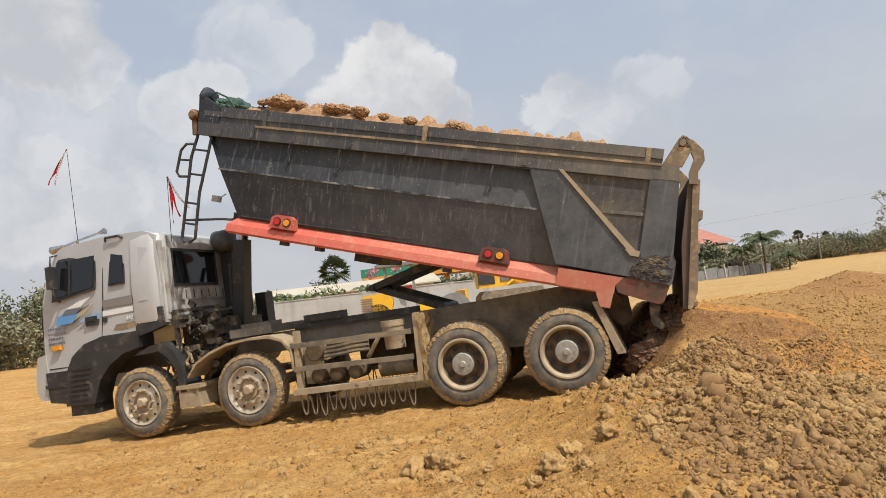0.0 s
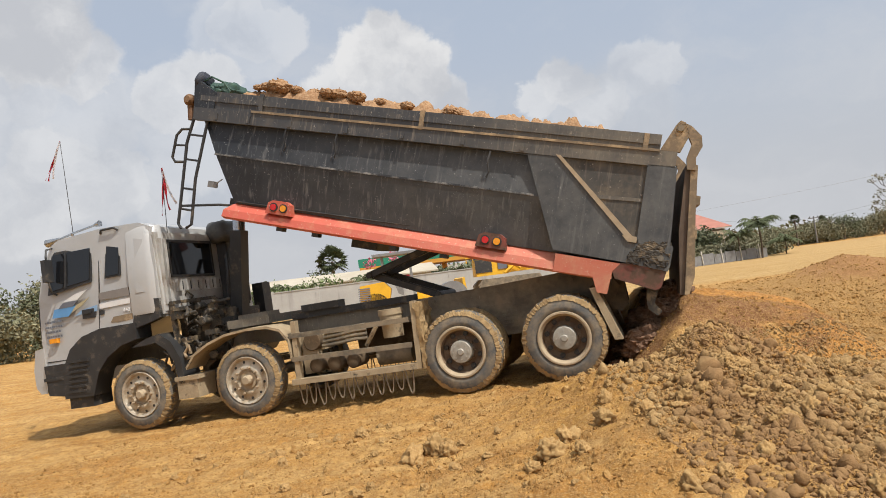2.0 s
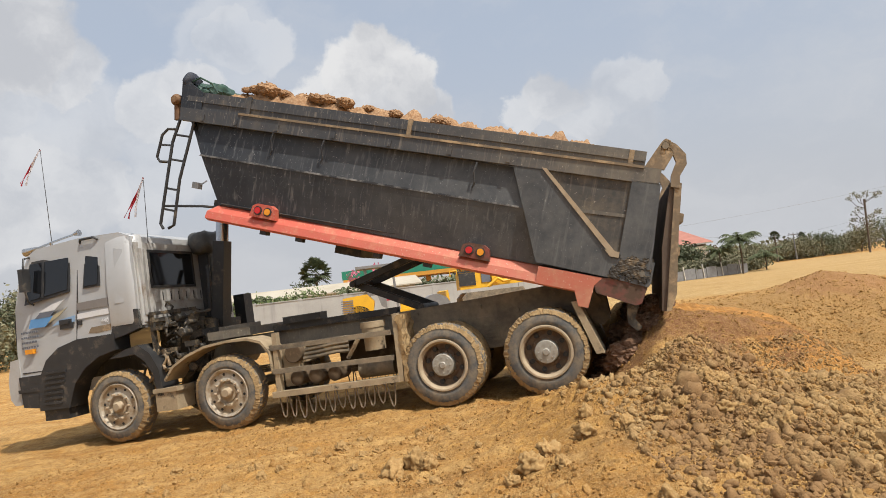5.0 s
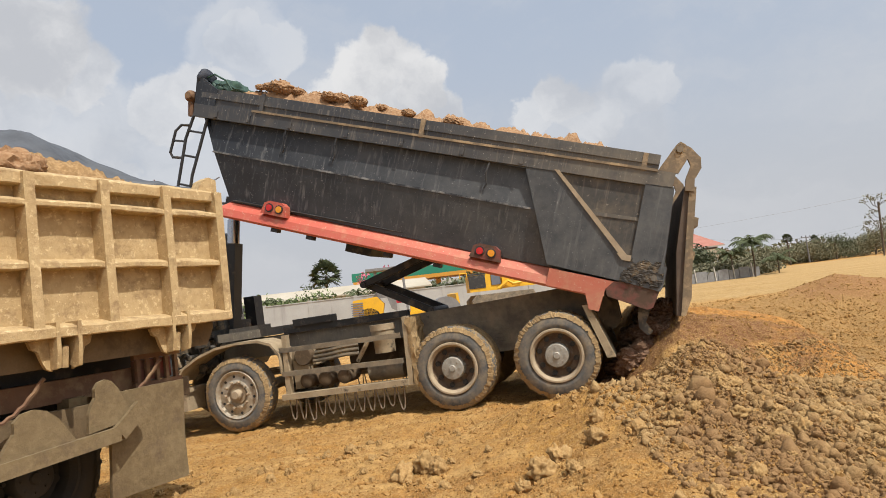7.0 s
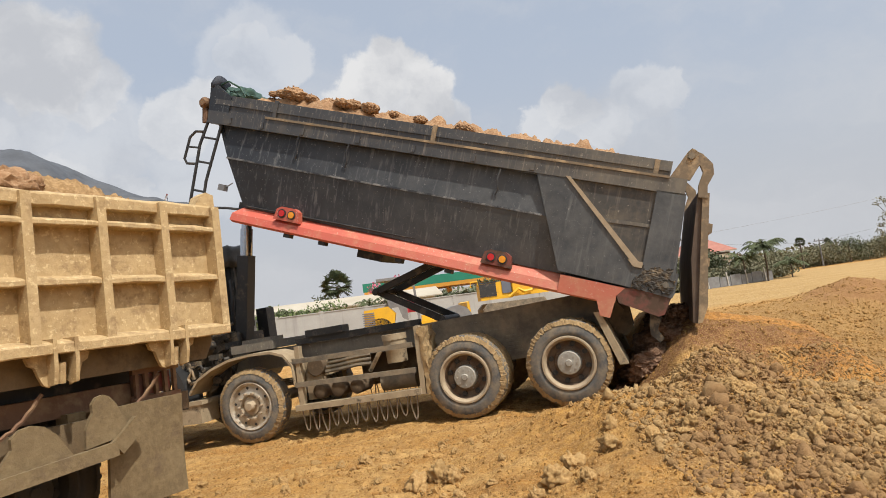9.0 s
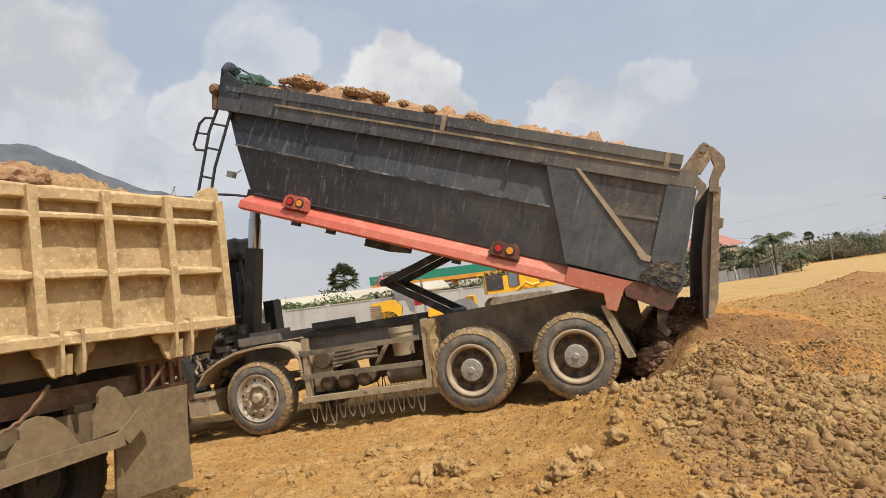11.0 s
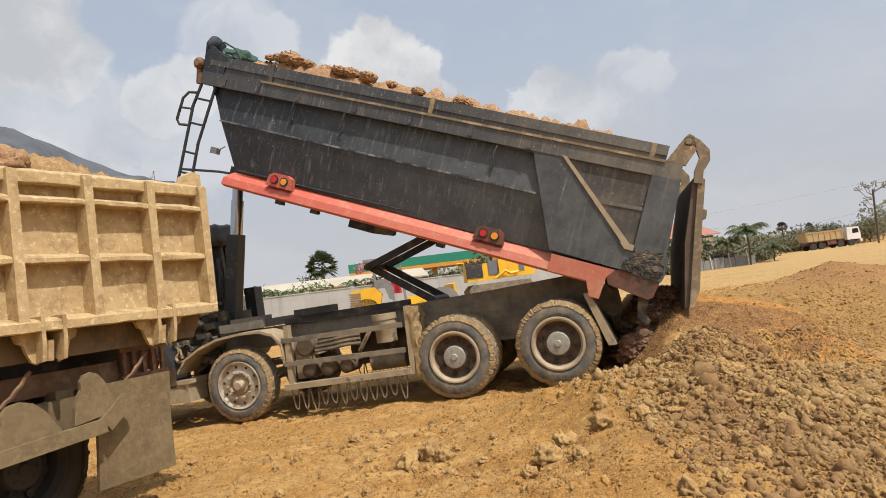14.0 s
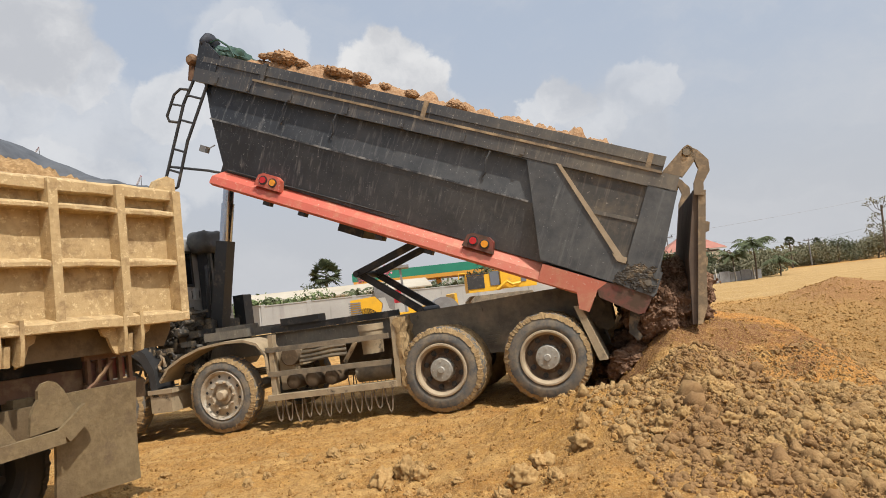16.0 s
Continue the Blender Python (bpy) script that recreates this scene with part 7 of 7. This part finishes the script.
def build_greens():
    # thicket on the front side of the truck
    for k, (x, y, w, h, m) in enumerate(((-27.5, 38.5, 7, 5.4, "leaf"), (-23.6, 40.5, 5, 5.6, "leaf_hazed"), (-31.5, 37.0, 7, 5.0, "leaf"), (-25.8, 37.0, 5, 3.6, "leaf_hazed"), (-21.5, 42.5, 4, 4.2, "leaf_hazed"), (-36, 38, 7, 4, "leaf"))):
        bush("bush", x, y, w, h, "dense dusty green bush at the edge of the site", "bush", m, 6500, 0.12, 20 + k, False)
    bush("tree", -30.0, 52.0, 7, 6.0, "leafy green tree behind the bushes", "tree", "leaf", 2600, 0.26, 40)
    # weeds and bananas along the wall
    for k in range(8):
        bush("shrub", -16.6 + k * 1.15, 46.4 + 0.12 * k, 2.5, 3.0 + 0.35 * math.sin(k * 2.1), "bright green shrub behind the wall", "shrub", "leaf_bright", 1600, 0.13, 60 + k, False)
    for k, x in enumerate((-15.6, -13.2, -11.8, -6.2)):
        frond_palm("banana_plant", x, 48.6, 2.2, 1.5, 8, 80 + k, "banana plant with torn green leaves", 0.3)
    bush("flowering_bush", -5.4, 52.0, 2.4, 4.0, "pink-flowering bush beside the low building", "bush", "leaf", 500, 0.16, 90)
    v, f = leaf_cloud([(-6.1, 51.4, 3.6, 0.5, 0.4, 0.4), (-4.2, 51.4, 3.9, 0.4, 0.4, 0.4)], 160, 0.12, 5)
    soup("blossom", v, f, M["pink"], None)
    tagged(bpy.data.objects["blossom"], "pink bougainvillea blossom over the wall", "flowers", kind="stuff")
    fan_palm(-12.85, 74.0, 5.2, 2.05, 3, "sugar palm with a full round crown of fan leaves")
    for k, (x, y, w, h) in enumerate(((-15.5, 80, 5, 5.2), (-9.5, 84, 4, 4.6), (1.5, 70, 6, 4.2), (5.5, 66, 6, 4.8), (9.0, 62, 5, 5.4), (12.5, 64, 6, 5), (-1.8, 66, 5, 3.6), (3.5, 58, 5, 3.4))):
        bush("tree", x, y, w, h, "green tree beyond the boundary wall", "tree", "leaf", 1500, 0.24, 100 + k)
    # hedge and trees along the far edge of the site
    for k in range(26):
        u = k / 25
        x, y = (21.5 + 34 * u, 60.5 + 27 * u + 1.2 * math.sin(k * 3.1)) if u < 0.36 else (36.0 + 68 * (u - 0.36), 113.0 + 18 * (u - 0.36) + 2.0 * math.sin(k * 3.1))
        h = 1.9 + 0.6 * math.sin(k * 1.9) ** 2 + 0.9 * u
        bush("bush", x, y, 4.8 if u < 0.36 else 7.5, h * 0.85 if u < 0.36 else h * (0.75 + 0.6 * u), "dusty olive bush in the hedge along the site", "bush", "leaf_hazed", 2200, 0.15, 130 + k, False)
    for k, (x, y, w, h, m) in enumerate(((19.5, 62, 5, 4.4, "leaf"), (24.0, 66, 5, 3.6, "leaf"), (56.5, 114, 8, 4.4, "leaf_hazed"), (63.5, 116, 8, 4.4, "leaf_hazed"), (69.0, 118, 9, 5.4, "leaf"), (76.0, 118, 9, 5.2, "leaf_hazed"), (83, 122, 10, 6.4, "leaf"), (50, 114, 8, 3.8, "leaf_hazed"), (90, 122, 10, 7, "leaf"))):
        bush("tree", x, y, w, h, "round-crowned green tree in the far hedge", "tree", m, 3200, 0.17, 170 + k)
    frond_palm("palm_tree", 28.2, 61.0, 2.9, 2.3, 24, 5, "young coconut palm with arching fronds")
    frond_palm("palm_tree", 26.2, 61.0, 2.2, 1.9, 16, 6, "young coconut palm with arching fronds")
    frond_palm("palm_tree", 31.6, 63.5, 1.3, 2.0, 14, 7, "low coconut palm beside the hedge")
    fan_palm(57.0, 110.5, 4.4, 0.95, 8, "distant sugar palm on a slender trunk")
    fan_palm(69, 124, 4.0, 1.0, 9, "distant sugar palm on a slender trunk")
    # tall thin tree with open twigs
    rnd = random.Random(3)
    t = thing("tree", pose(57.8, 88.0, 0), "tall thin tree with sparse open twigs", "tree")
    bm = B()
    tube(bm, [(0, 0, 0), (0.1, 0, 3.0), (0.3, 0, 7.2)], 0.13, 7)
    blobs = []
    for k in range(16):
        a, z = rnd.uniform(0, 6.28), rnd.uniform(2.8, 6.8)
        r = rnd.uniform(0.8, 2.2)
        end = (math.cos(a) * r, math.sin(a) * r, z + rnd.uniform(0.4, 1.6))
        tube(bm, [(0.2, 0, z), (end[0] * 0.5, end[1] * 0.5, z + 0.4), end], 0.035, 5)
        blobs.append((*end, 0.55, 0.55, 0.35))
    part("trunk", bm, M["bark"], t)
    v, f = leaf_cloud(blobs, 520, 0.15, 12)
    soup("crown", v, f, M["leaf_hazed"], t)
    # sheet fence, posts and power line
    fence = thing("fence", pose(21.0, 58.6, 0, 0, 0, 24), "old grey sheet-metal fence half covered by creepers", "fence")
    for k in range(7):
        part("panel", cuboid(B(), k * 1.3, k * 1.3 + 1.24, 0, 0.05, 0, 0.85 + 0.12 * (k % 2)), M["grey_metal"], fence)
    for k in range(4):
        part("post", beam(B(), (1.2 + k * 2.3, -0.05, 0), (1.1 + k * 2.3, -0.05, 1.25), 0.08, 0.08, (1, 0, 0)), M["wall_pale"], fence)
    poles = ((32.3, 96.0, 6.6), (61.0, 112.0, 4.4), (88.0, 104.0, 11.5))
    for x, y, h in poles:
        p = thing("power_pole", pose(x, y, 0), "grey concrete power pole with a crossarm", "power pole")
        part("pole", rod(B(), (0, 0, 0), (0, 0, h), 0.13, 10, 0.09), M["grey_metal"], p)
        part("crossarm", cuboid(B(), -0.9, 0.9, -0.06, 0.06, h - 0.25, h - 0.1), M["grey_metal"], p)
        for dx in (-0.7, 0, 0.7):
            part("insulator", rod(B(), (dx, 0, h - 0.1), (dx, 0, h + 0.15), 0.06, 8), M["plastic"], p)
    tops = [Vector(p) + Vector((0, 0, 0.12)) for p in poles]
    for a, b in ((tops[0], tops[2]), (tops[0] - Vector((0, 0, 0.4)), tops[1] - Vector((0, 0, 0.4))), (tops[1] - Vector((0, 0, 0.4)), tops[2] - Vector((0, 0, 3.0)))):
        pts = [a.lerp(b, u / 20) - Vector((0, 0, 0.5 * math.sin(math.pi * u / 20))) for u in range(21)]
        w = part("power_line", tube(B(), pts, 0.012, 4), M["grey_metal"])
        tagged(w, "thin sagging power line strung between poles", "cable")
    # far belt of trees closing the horizon
    rs = np.random.RandomState(4)
    blobs = []
    for k in range(240):
        a = rs.uniform(0, 2 * math.pi)
        dd = rs.uniform(180, 230)
        hh = rs.uniform(3.0, 6.0)
        blobs.append((math.sin(a) * dd, math.cos(a) * dd, hh * 0.45, rs.uniform(5, 11), rs.uniform(5, 11), hh * 0.55))
    v, f = leaf_cloud(blobs, 26000, 0.75, 7)
    v[:, 2] = np.maximum(v[:, 2], 0.0)
    belt = soup("tree_belt", v, f, M["leaf_hazed"])
    tagged(belt, "hazy belt of distant trees round the site", "trees", kind="stuff")


build_wall()
build_houses()
build_machines()
FAR_TRUCK = build_far_truck()
build_greens()


# ---- clods and crumbs ----
def clod_mesh(name, seed, sub=2, mat="clod"):
    rnd = random.Random(seed)
    bm = B()
    lumpy(bm, (0, 0, 0), (1.0, rnd.uniform(0.8, 0.95), rnd.uniform(0.65, 0.85)), rnd, 0.55, sub)
    if sub > 2:
        for v in bm.verts:
            v.co *= 1 + 0.16 * noise.fractal(v.co * 4.5, 0.6, 2.1, 4)
    me = bpy.data.meshes.new(name)
    for fc in bm.faces:
        fc.smooth = True
    bm.to_mesh(me)
    bm.free()
    me.materials.append(M[mat])
    return me


def build_clods():
    rnd = random.Random(21)
    shapes = [clod_mesh("soil_clod", 300 + k, 4, "clod_big") for k in range(8)]
    # clods that stand out singly
    for x, y, r in [(0.86, 5.02, 0.085), (0.70, 4.86, 0.095), (-0.17, 5.92, 0.10), (-0.36, 5.80, 0.10), (-0.05, 5.75, 0.08), (1.16, 5.13, 0.08), (0.55, 4.70, 0.06), (1.45, 5.0, 0.06), (2.12, 4.88, 0.07), (1.9, 5.1, 0.06)]:
        o = new("soil_clod", shapes[rnd.randrange(8)])
        o.matrix_basis = Matrix.Translation((x, y, ground_height(x, y) + r * 0.3)) @ pose(0, 0, 0, rnd.uniform(0, 360), rnd.uniform(0, 360), rnd.uniform(0, 360)) @ Matrix.Diagonal((r, r, r, 1))
        tagged(o, "hard tan clay clod lying on the loose soil", "soil clod", "clods on the soil")
    made = 0
    while made < 270:
        x, y = rnd.uniform(-3.0, 4.6), rnd.uniform(3.6, 7.6)
        h, rough = terrain(x, y)
        if rnd.random() > rough * rough * 1.1:
            continue
        r = rnd.uniform(0.022, 0.055) * (1.35 if rnd.random() < 0.12 else 1)
        o = new("soil_clod", shapes[rnd.randrange(8)])
        o.matrix_basis = Matrix.Translation((x, y, ground_height(x, y) + r * 0.05)) @ pose(0, 0, 0, rnd.uniform(0, 360), rnd.uniform(0, 360), rnd.uniform(0, 360)) @ Matrix.Diagonal((r, r, r, 1))
        tagged(o, "tan clay clod lying on the tipped heap", "soil clod", "clods on the soil")
        made += 1
    # crumbs nobody could count
    rs = np.random.RandomState(5)
    protos = []
    for k in range(6):
        me = clod_mesh("crumb", 500 + k, 1 if k < 2 else 0)
        v = np.empty(len(me.vertices) * 3)
        me.vertices.foreach_get("co", v)
        f = np.array([list(p.vertices) for p in me.polygons])
        protos.append((v.reshape(-1, 3), f))
        bpy.data.meshes.remove(me)

    small_bits = protos

    def crumbs(name, count, box, size, label, mat, floor=0.03, big=False):
        vs, fs, n0, done = [], [], 0, 0
        while done < count:
            x, y = rs.uniform(box[0], box[1]), rs.uniform(box[2], box[3])
            rough = terrain(x, y)[1]
            if rs.rand() > max(floor, rough) * (7.0 / max(4.5, math.hypot(x, y))) ** 1.0:
                continue
            pv, pf = protos[rs.randint(6)] if big else protos[2 + rs.randint(4)]
            r = size * math.exp(rs.normal() * 0.5)
            q = Euler(rs.uniform(0, 6.28, 3)).to_matrix()
            vs.append((pv @ np.array(q).T) * r + (x, y, ground_height(x, y) + r * 0.0))
            fs.append(pf + n0)
            n0 += len(pv)
            done += 1
        ob = soup(name, np.concatenate(vs), np.concatenate(fs), M[mat], smooth=big)
        tagged(ob, label, "soil crumbs", kind="stuff")
    crumbs("soil_crumbs", 26000, (-5.0, 4.8, 3.3, 9.5), 0.0085, "tan clay crumbs scattered over the tipped soil", "clod", 0.12)
    crumbs("soil_crumbs", 26000, (1.9, 5.0, 3.3, 7.6), 0.0095, "greyer clay crumbs on the heap", "clod_grey")
    mids = []
    for k in range(6):
        me = clod_mesh("crumb", 700 + k, 2)
        v = np.empty(len(me.vertices) * 3)
        me.vertices.foreach_get("co", v)
        mids.append((v.reshape(-1, 3), np.array([list(p.vertices) for p in me.polygons])))
        bpy.data.meshes.remove(me)
    protos = mids
    crumbs("soil_crumbs", 6500, (1.4, 4.6, 3.5, 7.0), 0.016, "knobbly tan clods packed over the tipped heap", "clod_grey", 0.0, True)
    protos = small_bits
    crumbs("soil_crumbs", 20000, (6.0, 18.0, 12.5, 27.0), 0.019, "tan clods over the far bank", "clod", 0.05, True)


build_clods()


# moist soil under the tail, and the mass that slides out late
def build_slide():
    rnd = random.Random(31)
    pile = []
    for k in range(26):
        bm = B()
        a, d = rnd.uniform(-1, 1), rnd.uniform(0, 1)
        p = TRUCK @ Vector((7.25 + 0.45 * rnd.uniform(-1, 1), 0.3 + 0.5 * k / 13, 0))
        r = rnd.uniform(0.08, 0.18)
        z = ground_height(p.x, p.y)
        rubble(bm, (0, 0, 0), (r * 1.3, r, r * 0.8), rnd, 0.35, 4, 60, 0.09)
        o = part("moist_clod", bm, M["soil_dark"])
        o.matrix_basis = pose(p.x, p.y, z + 0.05)
        tagged(o, "dark moist soil clod under the raised tub", "soil clod", "moist clods under the tail")
    moving = []
    for k in range(34):
        bm = B()
        big = k < 8
        r = rnd.uniform(0.26, 0.38) if big else rnd.uniform(0.05, 0.14)
        rubble(bm, (0, 0, 0), (r * 1.15, r * 1.25, r), rnd, 0.26, 5 if big else 3, 700 if big else 30, 0.05 if big else 0.2)
        o = part("falling_soil", bm, M["soil_dark"])
        tagged(o, "dark brown soil sliding out under the tailgate", "soil", "soil sliding from the tub")
        u, w, lat = rnd.random(), rnd.random(), 0.12 + 2.2 * (k / 34 if not big else (k % 4) / 4.2)
        moving.append((o, u, w, lat, big, k))
    return moving


SLIDE = build_slide()


def slide_rows(u, w, lat, big, k):
    """Rest inside the tub, slip over the sill from 14.7 s, drop and settle on the heap."""
    start = 14.55 + (0.10 * (k // 4) if big else 0.9 * u)
    inside = Vector((-0.75 - 0.35 * w, 0.75 + 0.42 * lat, 0.62 + 0.2 * u))
    rows = []
    lat = 0.42 + 0.72 * lat if big else 0.22 + 0.85 * lat
    sill = TRUCK @ (body_pose(15.2) @ Vector((0.66, lat, 0.40 + 0.35 * w)))
    land = TRUCK @ Vector((7.72 + (0.45 if big else 0.70) * (w - 0.40), lat, 0))
    z = ground_height(land.x, land.y) + (0.10 + 0.28 * u if big else 0.22 * u)
    land = Vector((land.x, land.y, z))
    for t in (0.0, 4.0, 8.0, 12.0, 14.0, start - 0.15):
        m = TRUCK @ body_pose(t)
        p = m @ inside
        rows.append((t, pose(p.x, p.y, p.z, 0, 0, 40 * k)))
    a = TRUCK @ (body_pose(start) @ inside)
    seq = [(0.20, a.lerp(sill, 0.55), 14), (0.38, sill, 25), (0.55, sill.lerp(land, 0.45), 45), (0.75, sill.lerp(land, 0.85), 60), (1.0, land, 66)]
    for dt, p, turn in seq:
        rows.append((start + dt, pose(p.x, p.y, p.z, 0, turn * (0.4 if big else 1), 40 * k)))
    last = rows[-1]
    out = [r for r in rows if r[0] < 16.0]
    if last[0] < 16.0:
        out = [r for r in out if r[0] < 15.95] + [(16.0, last[1])]
    else:
        nxt = [r for r in rows if r[0] >= 16.0][0]
        pre = out[-1]
        f = (16.0 - pre[0]) / (nxt[0] - pre[0])
        p = pre[1].translation.lerp(nxt[1].translation, f)
        out.append((16.0, pose(p.x, p.y, p.z, 0, 50 * (0.4 if big else 1), 40 * k)))
    return out


# ---- what moves ----
TIMES = [0.0, 0.5, 1.0, 1.5, 2.0, 2.5, 3.0, 3.5, 4.0, 5.0, 6.0, 6.5, 7.0, 7.5, 8.0, 8.5, 9.0, 10.0, 11.0, 11.5, 12.0, 12.5, 13.0, 13.5, 14.0, 14.5, 15.0, 15.5, 16.0]
GATE_SWING = [(0.0, -3.6), (2.0, -3.6), (4.0, -3.8), (6.0, -4.8), (7.0, -5.2), (8.0, -6.0), (9.0, -6.8), (11.0, -7.6), (12.5, -7.8), (14.0, -8.2), (14.5, -8.6), (14.8, -12.5), (15.0, -18.2), (15.2, -24.6),
              (15.4, -27.4), (15.6, -24.8), (15.8, -18.8), (16.0, -13.0)]
FAR_ROWS = [(0.0, 24.0), (10.0, 27.0), (11.2, 34.0), (12.0, 40.9), (12.5, 44.9), (13.0, 49.0), (13.5, 53.0), (14.0, 57.1), (14.5, 61.1), (15.0, 65.2), (16.0, 73.3)]


def motions():
    walk(BODY, [(t, body_pose(t)) for t in TIMES])
    for ob in (LOAD, TUB_TARP):
        walk(ob, [(t, TRUCK @ body_pose(t)) for t in TIMES])
    rows = [hoist_rows(t) for t in TIMES]
    for k, ob in enumerate(RAM):
        walk(ob, [(t, r[k]) for t, r in zip(TIMES, rows)])
    walk(GATE, [(t, pose(*GATE_PIN, 0, a, 0)) for t, a in GATE_SWING])
    for ob in YELLOW:
        walk(ob, [(t, yellow_pose(x, y)) for t, x, y in Y_ROWS])
    walk(FAR_TRUCK, [(t, pose(x, 105.0, -0.1)) for t, x in FAR_ROWS])
    for ob, tip, k, j in FLAGS:
        walk(ob, [(t, pose(tip.x, tip.y, tip.z, 0, 180 - a - (j - 1) * (9 + 3 * math.sin(t * 4 + j)), 12 * (j - 1))) for t, a in SWAY[k]])
    for ob, u, w, lat, big, k in SLIDE:
        walk(ob, slide_rows(u, w, lat, big, k))


motions()
